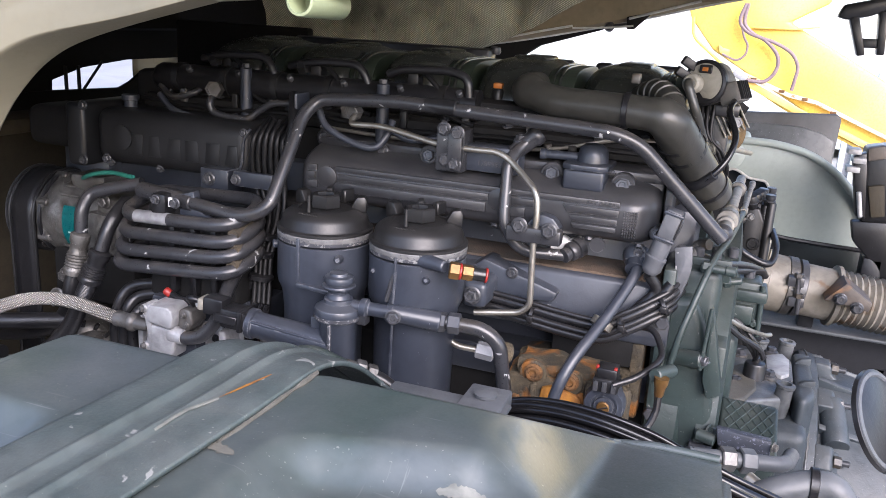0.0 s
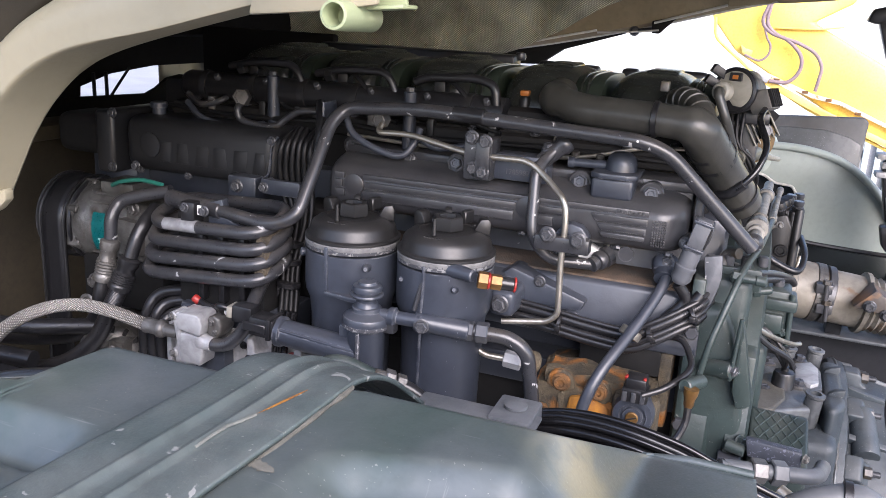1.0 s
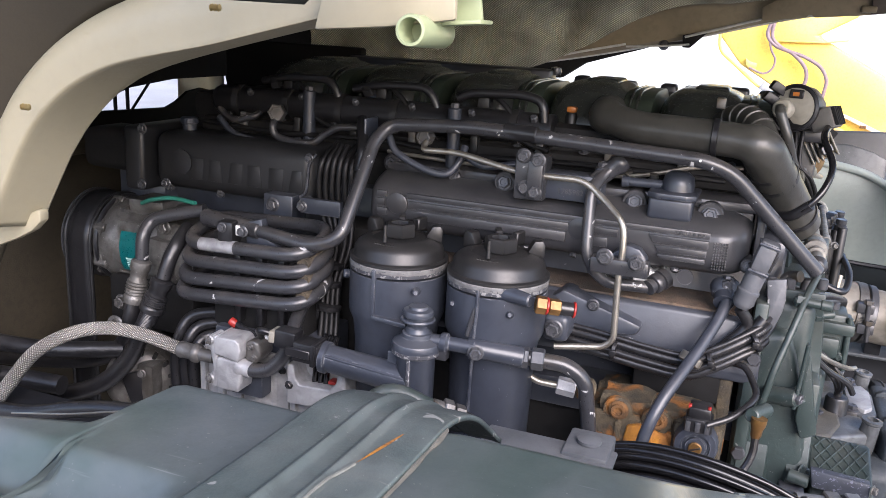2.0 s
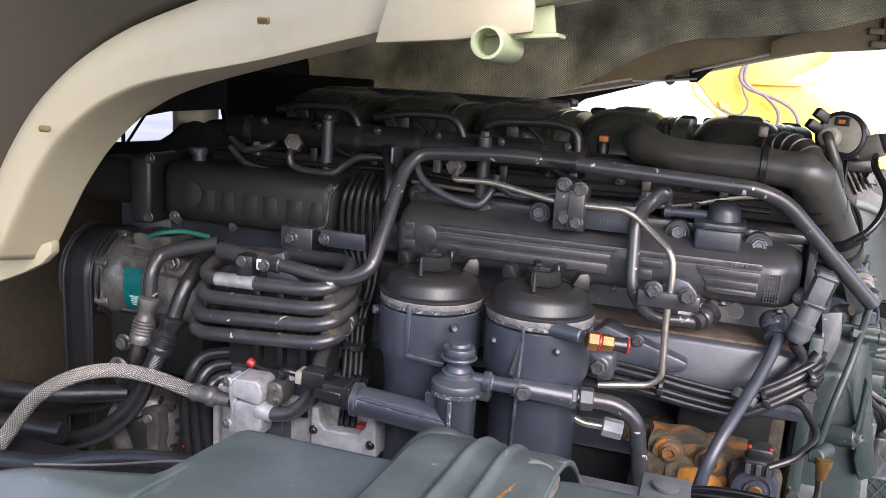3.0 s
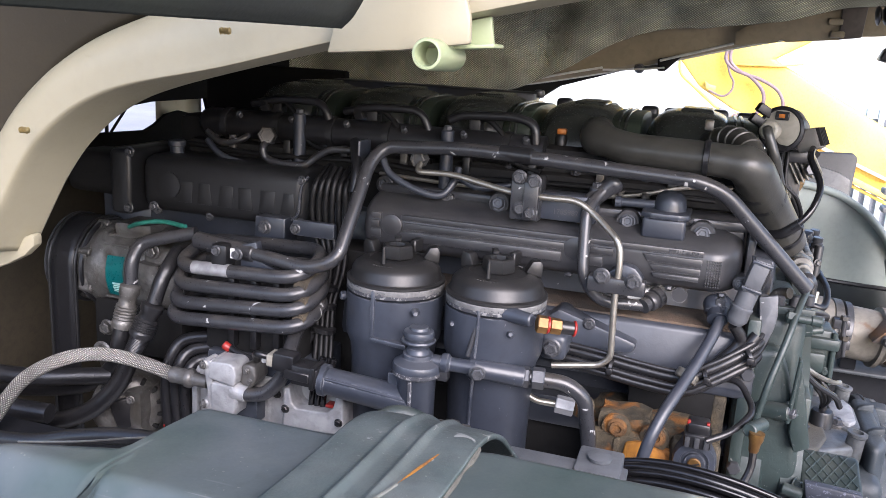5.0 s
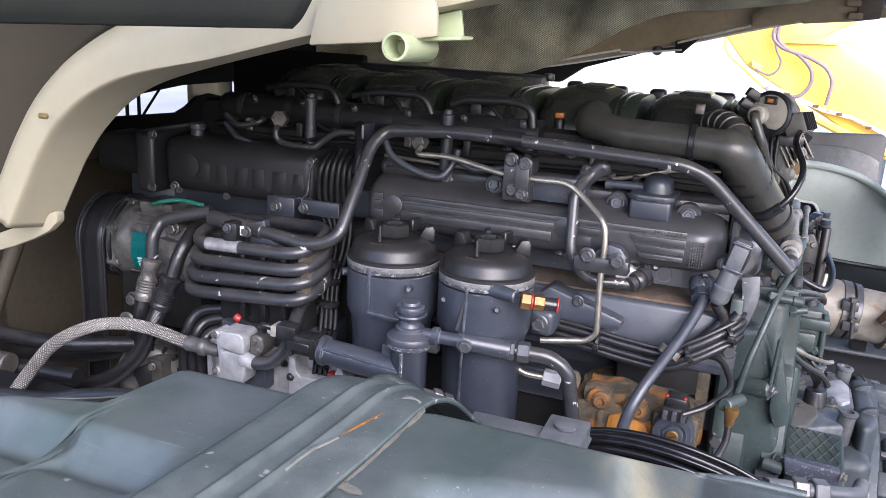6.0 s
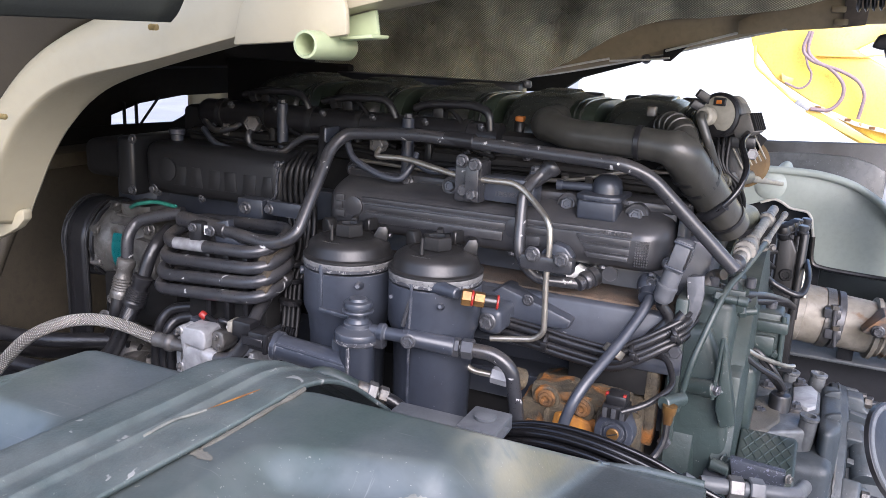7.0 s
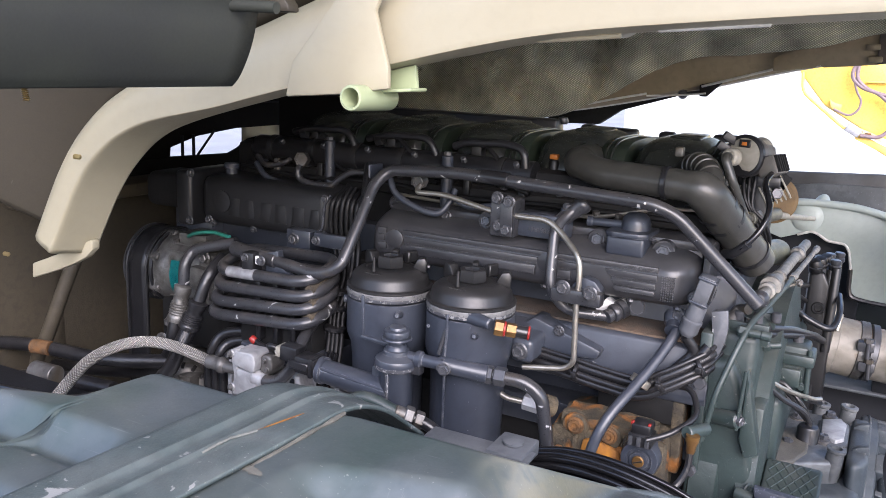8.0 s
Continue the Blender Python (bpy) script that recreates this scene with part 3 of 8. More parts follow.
side_panel = part("side_panel", sheet(24, 36, panel_at), CAB_DARK, cab, "dark green lower side panel", angle=80)
side_panel.modifiers.new("thick", "SOLIDIFY").thickness = 0.004
part("panel_hem", tube([(-0.366 - 0.172 * s, 0.47 - s, 1.7195 - 0.011 * s) for s in (0.0, 0.1, 0.2, 0.3, 0.42)], 0.0022, 8), CAB_DARK, cab)
part("panel_flap", slab([(-0.341, 1.777), (-0.316, 1.7755), (-0.298, 1.7755), (-0.299, 1.781), (-0.306, 1.79), (-0.33, 1.80)], 0.462, 0.476, 0.002), FENDER_GREY, cab, "olive-brown flap above the panel")
# unseen block beside the view, added to keep sky light off the engine's front
part("front_light_block", box(-2.4, -1.28, 0.34, 0.60, 0.4, 2.6, 0.03), CAB_DARK, cab)
part("skirt_lip", tube(flow([(-0.656, 0.445, 1.788), (-0.436, 0.445, 1.781), (-0.317, 0.445, 1.778), (-0.296, 0.445, 1.777)], 5), 0.0045), CAB_DARK, cab)

# gusset plate with the pivot tube and the sill to the rear
part("gusset", slab([(v[0], v[2]) for v in ((-0.475, 0.684, 1.698), (-0.465, 0.684, 1.737), (-0.4, 0.684, 1.813), (-0.339, 0.684, 1.835), (-0.359, 0.684, 1.791), (-0.342, 0.684, 1.735), (-0.341, 0.684, 1.713), (-0.405, 0.684, 1.704))], 0.680, 0.688, 0.003), CREAM, cab)
part("sill", slab([(v[0], v[2]) for v in ((-0.376, 0.74, 1.736), (-0.216, 0.74, 1.77), (-0.192, 0.74, 1.77), (-0.123, 0.74, 1.775), (-0.108, 0.74, 1.788), (-0.094, 0.74, 1.788), (-0.08, 0.74, 1.782), (0.018, 0.74, 1.795), (0.017, 0.74, 1.837), (-0.387, 0.74, 1.842))], 0.735, 0.80, 0.006), CREAM, cab)
part("sill_hem", rod((-0.202, 0.735, 1.768), (-0.116, 0.735, 1.775), 0.003), CREAM, cab)
part("sill_hem", rod((-0.082, 0.735, 1.781), (0.017, 0.735, 1.788), 0.003), SILVER_RIM, cab)
part("bracket_leg", slab([(v[0], v[2]) for v in ((-0.37, 0.73, 1.731), (-0.336, 0.73, 1.739), (-0.332, 0.73, 1.712), (-0.369, 0.73, 1.711))], 0.726, 0.732, 0.002), CREAM_GREEN, cab)
tube_a, tube_b = Vector((-0.371, 0.655, 1.703)), Vector((-0.373, 0.735, 1.701))
part("pivot_tube", lathe([(0.0, 0.03), (0.0098, 0.03), (0.01, 0.001), (0.0105, 0.0), (0.0128, 0.0005), (0.0136, 0.003), (0.0134, (tube_b - tube_a).length - 0.002), (0.0125, (tube_b - tube_a).length), (0.0, (tube_b - tube_a).length)], tube_a, tube_b - tube_a, 28), CREAM_GREEN, cab, "pale green open-ended pivot tube")
part("tube_saddle", slab([(v[0], v[2]) for v in ((-0.387, 0.7, 1.709), (-0.325, 0.7, 1.715), (-0.325, 0.7, 1.711), (-0.386, 0.7, 1.706))], 0.70, 0.735, 0.002), CREAM_GREEN, cab)

# underside: woven heat mat, its rim and the dark floor
def mat_at(u, v):
    x = -1.20 + 2.0 * u
    top = 2.05
    low = 1.615 + 0.175 * smooth(-0.68, -0.2, x) + 0.09 * smooth(-0.2, 0.4, x) + 0.012 * noise.noise((x * 7.0, 1.0, 0.0))
    z = low + (top - low) * v
    y = 1.90 - 0.05 * math.sin(v * 2.2) + 0.035 * noise.noise((x * 4.0, z * 5.0, 0.3)) + 0.013 * noise.noise((x * 13.0, z * 13.0, 2.0)) + 0.005 * noise.noise((x * 34.0, z * 30.0, 5.0)) + 0.03 * math.exp(-((x + 0.52 - 0.35 * (z - 1.7)) / 0.05) ** 2) - 0.10 * v
    return (x, y, z)


mat_ob = part("heat_mat", sheet(220, 80, mat_at), MAT, cab, "crumpled silver woven heat-insulating mat", angle=80)
mat_ob.modifiers.new("thick", "SOLIDIFY").thickness = 0.006
rim_path = spline2([(-1.15, 1.50, 0.06), (-0.95, 1.575, 0.06), (-0.75, 1.615, 0.06), (-0.55, 1.645, 0.062), (-0.3, 1.70, 0.066), (0.0, 1.775, 0.07), (0.25, 1.80, 0.075), (0.7, 1.86, 0.085)])
rim = part("far_rim", arch_rows(rim_path, [(0.0, 2.03), (0.0, 1.985), (0.12, 1.975), (1.0, 1.962), (1.5, 1.95), (3.0, 1.94)]), OLIVE, cab, "olive-brown far arch rim")
rim.modifiers.new("thick", "SOLIDIFY").thickness = 0.004
part("rim_trim", tube([(x, 1.985, z) for x, z, w in rim_path[20:44]], 0.005, 8), SILVER_RIM, cab, "pale edge trim")
part("rim_stud", joined(lathe([(0.0, -0.012), (0.008, -0.009), (0.012, 0), (0.008, 0.009), (0.0, 0.012)], (-0.31, 1.975, 1.692), IN, 16), rod((-0.31, 1.975, 1.692), (-0.26, 1.975, 1.699), 0.005)), BOLT, cab)
part("rim_plate", slab([(v[0], v[2]) for v in ((-0.802, 1.99, 1.636), (-0.802, 1.99, 1.69), (-0.631, 1.99, 1.744), (-0.213, 1.99, 1.747), (-0.198, 1.99, 1.73), (-0.265, 1.99, 1.695), (-0.421, 1.99, 1.687))], 1.99, 2.0, 0.002), OLIVE, cab)
part("far_liner", slab([(v[0], v[2]) for v in ((-0.793, 2.3, 1.578), (-0.699, 2.3, 1.628), (-0.55, 2.3, 1.677), (-0.246, 2.3, 1.731), (-0.39, 2.3, 1.678), (-0.546, 2.3, 1.629), (-0.609, 2.3, 1.585))], 2.29, 2.32, 0.002), DEEP, cab)
part("rim_panel", slab([(-0.113, 1.78), (-0.109, 1.753), (-0.026, 1.764), (-0.019, 1.772), (-0.009, 1.765), (0.095, 1.775), (0.089, 1.841), (0.001, 1.849)], 1.93, 1.936, 0.0015), OLIVE, cab, "olive stiffening plate with a notched edge")
part("rim_flange", slab([(0.092, 1.775), (0.135, 1.781), (0.14, 1.88), (0.088, 1.88)], 1.918, 1.93, 0.003), FLOOR_PAN, cab)
for q in ((0.083, 1.915, 1.81), (0.08, 1.915, 1.845), (0.09, 1.915, 1.785)):
    part("hinge_lug", box(q[0] - 0.016, q[0] + 0.012, q[1], q[1] + 0.02, q[2] - 0.006, q[2] + 0.007, 0.003), OLIVE, cab)
part("mat_tab", slab([(-0.182, 1.85), (-0.152, 1.83), (-0.15, 1.812), (-0.166, 1.803), (-0.172, 1.792), (-0.178, 1.80)], 1.90, 1.92, 0.003), BLACKOUT, cab, "black torn tab of the mat")
part("rim_wedge", slab([(-0.27, 1.716), (-0.214, 1.728), (-0.252, 1.689), (-0.268, 1.689)], 1.955, 1.965, 0.002), DEEP, cab)
part("rim_hem", tube(flow([(-0.635, 1.95, 1.62), (-0.595, 1.95, 1.638), (-0.541, 1.95, 1.654), (-0.463, 1.95, 1.673), (-0.391, 1.95, 1.689)]), 0.0026, 8), SILVER_RIM, cab, "pale edge trim")
part("rim_hem", tube(flow([(-0.39, 1.95, 1.684), (-0.309, 1.95, 1.69), (-0.253, 1.95, 1.697)]), 0.0022, 8), SILVER_RIM, cab, "pale edge trim")
part("rim_hem", rod((-0.265, 1.955, 1.712), (-0.112, 1.94, 1.757), 0.0028), SILVER_RIM, cab, "pale edge trim")
part("floor_pan", box(-1.9, -1.16, 0.84, 1.98, 1.63, 1.95, 0.02), BLACKOUT, cab)
# This part of the pan is lighter: stray light is put into its brown.
part("floor_pan", box(-1.9, 0.72, 0.76, 2.02, 1.93, 2.1, 0.02), FLOOR_PAN, cab)
part("shell", box(-1.95, 0.75, 0.45, 2.35, 2.08, 3.2, 0.06), CREAM, cab)
# black sheets round the opening, their darkness standing for the unlit space
part("front_bulkhead", slab([(0.7, 2.05), (0.7, 1.504), (1.343, 1.5), (1.345, 1.522), (1.433, 1.544), (1.57, 1.556), (1.78, 1.556), (1.80, 1.5), (2.1, 1.5), (2.1, 2.05)], -1.345, -1.333, 0.002, plane="yz"), BLACKOUT, cab)
part("front_bulkhead", slab([(0.7, 1.2), (0.7, 1.506), (1.343, 1.503), (1.525, 1.497), (1.56, 1.508), (1.60, 1.528), (1.65, 1.534), (1.70, 1.524), (1.73, 1.50), (1.83, 1.50), (2.1, 1.51), (2.1, 1.2)], -1.328, -1.318, 0.002, plane="yz"), BLACKOUT, cab)
part("far_edge", slab([(-1.43, 1.725), (-1.365, 1.622), (-1.355, 1.63), (-1.36, 1.80), (-1.40, 1.82), (-1.46, 1.80)], 1.40, 1.64, 0.004, plane="xy"), CREAM, cab, "cream far edge of the cab")

for y in (1.372, 1.408):
    part("grille_bar", box(-1.33, -1.322, y, y + 0.004, 1.49, 1.55, 0.001), DEEP, cab)
part("grille_bar", rod((-1.326, 1.418, 1.495), (-1.326, 1.482, 1.556), 0.003), DEEP, cab)

# black stay hanging from the cab's rear edge
stay = thing("cab_lock_stay", (0.24, 1.75, 1.72), "black steel cab latch bracket with spring", "bracket")
part("arm", slab([(v[0], v[2]) for v in ((0.145, 1.75, 1.736), (0.154, 1.75, 1.758), (0.248, 1.75, 1.781), (0.251, 1.75, 1.763), (0.2, 1.75, 1.739), (0.163, 1.75, 1.731))], 1.74, 1.78, 0.004), BLACK, stay)
part("leg", slab([(v[0], v[2]) for v in ((0.164, 1.75, 1.737), (0.181, 1.75, 1.74), (0.203, 1.75, 1.67), (0.19, 1.75, 1.667))], 1.74, 1.77, 0.003), BLACK, stay)
part("leg", slab([(v[0], v[2]) for v in ((0.213, 1.75, 1.75), (0.228, 1.75, 1.75), (0.235, 1.75, 1.672), (0.222, 1.75, 1.671))], 1.74, 1.77, 0.003), BLACK, stay)
part("bar", box(*[c for pair in zip((0.189, 1.745, 1.683), (0.23, 1.765, 1.7)) for c in pair], 0.002), BLACK, stay)
for k in range(7):
    part("spring_coil", lathe([(0.011, 0), (0.0165, 0.003), (0.0165, 0.005), (0.011, 0.008)], Vector((0.105, 1.6, 1.806)) + Vector((0.0115 * k, 0, 0.001 * k)), (1, 0, 0.1), 18), BLACK, stay)
part("hanger", box(0.235, 0.275, 1.745, 1.775, 1.715, 1.95, 0.004), BLACK, stay)

# ---- far frame rail, mudguard and flap, exhaust ----
rail = thing("chassis_rail", (0.8, 1.85, 0.8), "dark steel chassis rail with dusty top flange", "chassis rail")
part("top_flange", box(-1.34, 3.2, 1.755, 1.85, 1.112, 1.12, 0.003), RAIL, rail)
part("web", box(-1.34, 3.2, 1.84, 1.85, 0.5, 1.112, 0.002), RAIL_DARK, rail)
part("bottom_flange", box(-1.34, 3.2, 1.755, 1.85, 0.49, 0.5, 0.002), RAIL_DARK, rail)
for x in (0.25, 0.33, 0.47, 0.6):
    bolt((x, 1.84, 1.0), IN, 0.022, rail, BOLT)
near_rail = thing("chassis_rail", (-0.4, 0.72, 0.8), "dark steel chassis rail beside the tank", "chassis rail")
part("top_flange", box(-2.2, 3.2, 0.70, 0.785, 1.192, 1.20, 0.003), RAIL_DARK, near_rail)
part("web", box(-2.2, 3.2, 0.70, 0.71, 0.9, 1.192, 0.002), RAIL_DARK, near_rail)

guard = thing("mudguard", (0.3, 2.1, 1.1), "grey-green plastic mudguard behind the gearbox", "mudguard")
gx = [(-0.12, 1.372), (-0.12, 1.432), (-0.04, 1.447), (0.038, 1.450), (0.107, 1.446), (0.178, 1.427), (0.247, 1.381), (0.297, 1.317), (0.331, 1.22), (0.212, 1.223), (0.125, 1.229), (0.106, 1.246), (0.102, 1.30), (0.094, 1.341), (0.083, 1.358), (0.043, 1.361), (0.021, 1.375), (0.006, 1.380), (-0.025, 1.368), (-0.062, 1.354)]
part("panel", slab(gx, 2.1, 2.106, 0.002), MUD, guard)
part("rim", tube(flow([(x, 2.095, z) for x, z in gx[1:9]], 6), 0.009), MUD, guard)
part("edge_trim", tube(flow([(0.333, 2.093, 1.22), (0.212, 2.093, 1.223), (0.125, 2.093, 1.229), (0.106, 2.093, 1.246), (0.102, 2.093, 1.30)], 5), 0.0055, 8), BLACK, guard, "black rubber edge trim")
part("cut_edge", tube(bend([(0.102, 2.094, 1.30), (0.094, 2.094, 1.341), (0.083, 2.094, 1.358), (0.043, 2.094, 1.361), (0.021, 2.094, 1.375), (0.006, 2.094, 1.380), (-0.025, 2.094, 1.368)], 0.008), 0.0032, 8), SILVER_RIM, guard, "bright cut edge")
part("cup", lathe([(0.0, 0.010), (0.018, 0.009), (0.030, 0.0055), (0.037, 0.0), (0.039, -0.002)], (-0.009, 2.10, 1.412), IN, 28), MUD, guard)
part("lug", lathe([(0.020, -0.014), (0.014, 0.002), (0.007, 0.010), (0, 0.012)], (0.022, 2.12, 1.458), (0.3, 0, 1), 18), MUD, guard)
# dark slab that stands in for the unlit hollow under the guard
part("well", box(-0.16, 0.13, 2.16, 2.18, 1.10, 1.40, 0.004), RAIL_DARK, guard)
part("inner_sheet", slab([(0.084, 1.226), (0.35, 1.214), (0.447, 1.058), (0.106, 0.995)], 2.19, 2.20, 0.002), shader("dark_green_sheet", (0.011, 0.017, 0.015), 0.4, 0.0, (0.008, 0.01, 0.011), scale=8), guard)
part("stay", box(0.34, 0.37, 1.84, 2.12, 1.0, 1.03, 0.003), RAIL_DARK, guard)
part("stay", box(0.34, 0.37, 2.10, 2.62, 1.12, 1.15, 0.003), RAIL_DARK, guard)
part("leg", box(0.34, 0.37, 2.085, 2.105, 1.0, 1.3, 0.003), RAIL_DARK, guard)
flap = part("mud_flap", slab([(v[0], v[2]) for v in ((-0.176, 2.6, 1.463), (0.262, 2.6, 1.488), (0.276, 2.6, 1.475), (0.271, 2.6, 1.331), (0.29, 2.6, 1.13), (-0.124, 2.6, 1.069))], 2.6, 2.62, 0.006), MUD_DARK)
tagged(flap, "black rubber mud flap with pale dried splashes", "mud flap")
part("splash_band", slab([(-0.12, 1.425), (-0.013, 1.440), (0.071, 1.445), (0.17, 1.445), (0.232, 1.430), (0.266, 1.411), (0.270, 1.335), (0.28, 1.15), (-0.12, 1.10)], 2.593, 2.602, 0.003), shader("splashed_rubber", (0.10, 0.107, 0.112), 0.35, 0.0, (0.055, 0.06, 0.062), scale=9, specks=(0.3, 0.32, 0.34)), flap, "grey splashed inner band")
arm = thing("lamp_bracket", (0.29, 1.95, 1.15), "black plastic bracket behind the mudguard", "bracket")
part("housing", slab([(v[0], v[2]) for v in ((0.266, 1.95, 1.477), (0.333, 1.95, 1.491), (0.365, 1.95, 1.326), (0.278, 1.95, 1.32))], 1.93, 2.02, 0.008), BLACK, arm)
part("rib", slab([(v[0], v[2]) for v in ((0.238, 1.94, 1.459), (0.265, 1.94, 1.471), (0.286, 1.94, 1.329), (0.265, 1.94, 1.333))], 1.92, 1.95, 0.004), BLACK, arm)
part("skirt", slab([(v[0], v[2]) for v in ((0.261, 1.95, 1.318), (0.365, 1.95, 1.326), (0.425, 1.95, 1.124), (0.393, 1.95, 1.118), (0.323, 1.95, 1.224), (0.272, 1.95, 1.274))], 1.94, 1.97, 0.006), BLACK, arm)
part("post", box(0.30, 0.34, 1.94, 2.0, 1.08, 1.24, 0.004), BLACK, arm)
for q in ((0.238, 1.915, 1.471), (0.25, 1.915, 1.453), (0.241, 1.915, 1.433)):
    part("latch", box(q[0] - 0.012, q[0] + 0.014, q[1] - 0.01, q[1] + 0.03, q[2] - 0.006, q[2] + 0.006, 0.002), ALU, arm, "silver latch piece")
part("bolt_pin", rod((0.261, 1.91, 1.388), (0.273, 1.91, 1.334), 0.005), ALU, arm)
part("lens", slab([(v[0], v[2]) for v in ((0.278, 1.925, 1.399), (0.309, 1.925, 1.406), (0.322, 1.925, 1.338), (0.295, 1.925, 1.333))], 1.922, 1.94, 0.003), LINER, arm, "dark brown lens")
part("lid", slab([(v[0], v[2]) for v in ((0.263, 1.92, 1.48), (0.296, 1.92, 1.489), (0.301, 1.92, 1.461), (0.268, 1.92, 1.452))], 1.915, 1.94, 0.004), FLOOR_PAN, arm, "brown-grey lid")

exhaust = thing("exhaust_pipe", (0.3, 1.76, 1.1), "stained steel exhaust pipe with clamps and bellows", "exhaust pipe")
EX = Vector((0.06, 1.73, 1.219))
ED = Vector((1.0, 0.12, -0.115)).normalized()
part("pipe", lathe([(0.0581, 0.018), (0.0581, 0.07), (0.0528, 0.085), (0.0528, 0.17)], EX, ED, 40), EXHAUST, exhaust)
part("hot_end", lathe([(0.0546, -0.05), (0.0572, -0.01), (0.0585, 0.018)], EX, ED, 40), EXHAUST_HOT, exhaust, "brown heat-stained pipe end")
part("clamp", lathe([(0.0546, 0.072), (0.0598, 0.074), (0.0598, 0.09), (0.0546, 0.092)], EX, ED, 40), ALU_CAST, exhaust, "band clamp")
part("flange", lathe([(0.0510, 0.165), (0.0616, 0.167), (0.0616, 0.175), (0.0493, 0.18)], EX, ED, 40), EXHAUST, exhaust)
part("bellows", lathe([(0.0495 + (0.006 if k % 2 else 0.0), 0.178 + 0.006 * k) for k in range(60)], EX, ED, 40), EXHAUST, exhaust, "ribbed flexible bellows")
part("tail", lathe([(0.0493, 0.53), (0.0493, 1.6)], EX, ED, 32), EXHAUST, exhaust)
part("clamp_saddle", lathe([(0.0546, 0.094), (0.0585, 0.096), (0.0585, 0.108), (0.0546, 0.11)], EX, ED, 40), BOLT, exhaust, "dark second clamp band")
for k, z in enumerate((0.028, -0.012)):
    c = EX + ED * (0.09 + 0.006 * k) + Vector((0.004, -0.056, z))
    part("clamp_lug", box(c.x - 0.016, c.x + 0.014, c.y - 0.012, c.y + 0.014, c.z - 0.010, c.z + 0.010, 0.003), BOLT, exhaust)
    part("clamp_bolt", rod(c + Vector((0.004, -0.012, -0.024)), c + Vector((0.002, -0.012, 0.014)), 0.0042), BOLT, exhaust)
    nut(c + Vector((0.002, -0.012, 0.010)), (0, 0, 1), 0.015, 0.009, exhaust, ALU_DIRTY)
part("support_plate", slab([(v[0], v[2]) for v in ((0.204, 1.66, 1.216), (0.238, 1.66, 1.254), (0.288, 1.66, 1.221), (0.283, 1.66, 1.204), (0.245, 1.66, 1.211))], 1.655, 1.72, 0.002), shader("rusty_bracket", (0.1, 0.085, 0.07), 0.6, 0.1, (0.06, 0.05, 0.045), scale=20, rust=(0.2, 0.1, 0.04), rust_amount=0.3), exhaust, "rusty support bracket")
for q in ((0.231, 1.652, 1.223), (0.262, 1.652, 1.21)):
    bolt(q, IN, 0.02, exhaust, BOLT)
part("saddle", box(0.175, 0.205, 1.76, 1.80, 1.12, 1.165, 0.003), RAIL_DARK, exhaust)
part("band", lathe([(0.0585, 0.02), (0.0607, 0.022), (0.0607, 0.034), (0.0585, 0.036)], EX, ED, 40), EXHAUST, exhaust)
part("joint", lathe([(0.0440, -0.09), (0.0510, -0.075), (0.0546, -0.05)], EX, ED, 40), EXHAUST, exhaust)



# ---- fuel tank in front of the engine, with its strap ----
tank = thing("fuel_tank", (-0.45, 0.2, 0.8), "dark green-grey steel fuel tank with pressed ribs", "fuel tank")
X0, X1 = -0.95, 0.030
TANK_TOP = 1.442


def tank_lean(x):
    """How steeply the tank's top leans away towards the engine near its rear end."""
    return 0.27 * smooth(-0.128, -0.058, x)


def tank_top(x, y):
    """The height of the tank's top: a plateau at the back, pressed channels along it towards the front, on the right a crowned rear."""
    z = TANK_TOP
    left = 1 - smooth(-0.40, -0.365, x)
    right = smooth(-0.245, -0.205, x)
    z -= left * 0.012 * smooth(0.372, 0.35, y)
    z -= left * 0.010 * math.exp(-((y - 0.338) / 0.011) ** 2)
    z -= left * 0.014 * math.exp(-((y - 0.262) / 0.014) ** 2)
    front = 0.388 + 0.3 * (x + 0.264)
    end = 1 - smooth(-0.12, -0.07, x)
    z -= right * end * (0.021 * smooth(front + 0.013, front - 0.02, y) + 0.006 * math.exp(-((y - 0.345) / 0.012) ** 2))
    z -= 0.02 * smooth(0.2, 0.0, y)
    d = y - 0.30
    return z - tank_lean(x) * 0.5 * (d + math.sqrt(d * d + 0.0009))


def tank_back(x):
    k = tank_lean(x)
    return 0.468 + 0.021 * smooth(-0.30, -0.25, x) + (0.33 * min(0.0, x + 0.47) - 0.072) * (1 - smooth(-0.479, -0.465, x)) + ((0.489 - 0.561 * k) / (1 - 1.87 * k) - 0.489)


def tank_at(u, v):
    x = X0 + (X1 - X0) * u
    back = tank_back(x)
    r = 0.018
    top = tank_top(x, back)
    if v < 0.1:
        t = v / 0.1
        return (x, back + r, 0.85 + (top - r - 0.85) * t)
    if v < 0.3:
        a = (v - 0.1) / 0.2 * math.pi / 2
        return (x, back + r * math.cos(a), top - r + r * math.sin(a))
    t = (v - 0.3) / 0.7
    y = back - t * (back + 0.2)
    return (x, y, tank_top(x, y))


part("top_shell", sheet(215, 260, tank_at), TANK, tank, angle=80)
hem = []
for k in range(16):
    hx = -0.065 + 0.0062 * k
    sink = 0.006 * (1 - k / 6) if k < 6 else 0.0
    hy = tank_back(hx)
    hem.append((hx, hy + 0.012, tank_top(hx, hy) - 0.001 - sink))
part("rear_hem", tube(hem, 0.0042, 10), TANK, tank, "rolled rear edge of the tank")


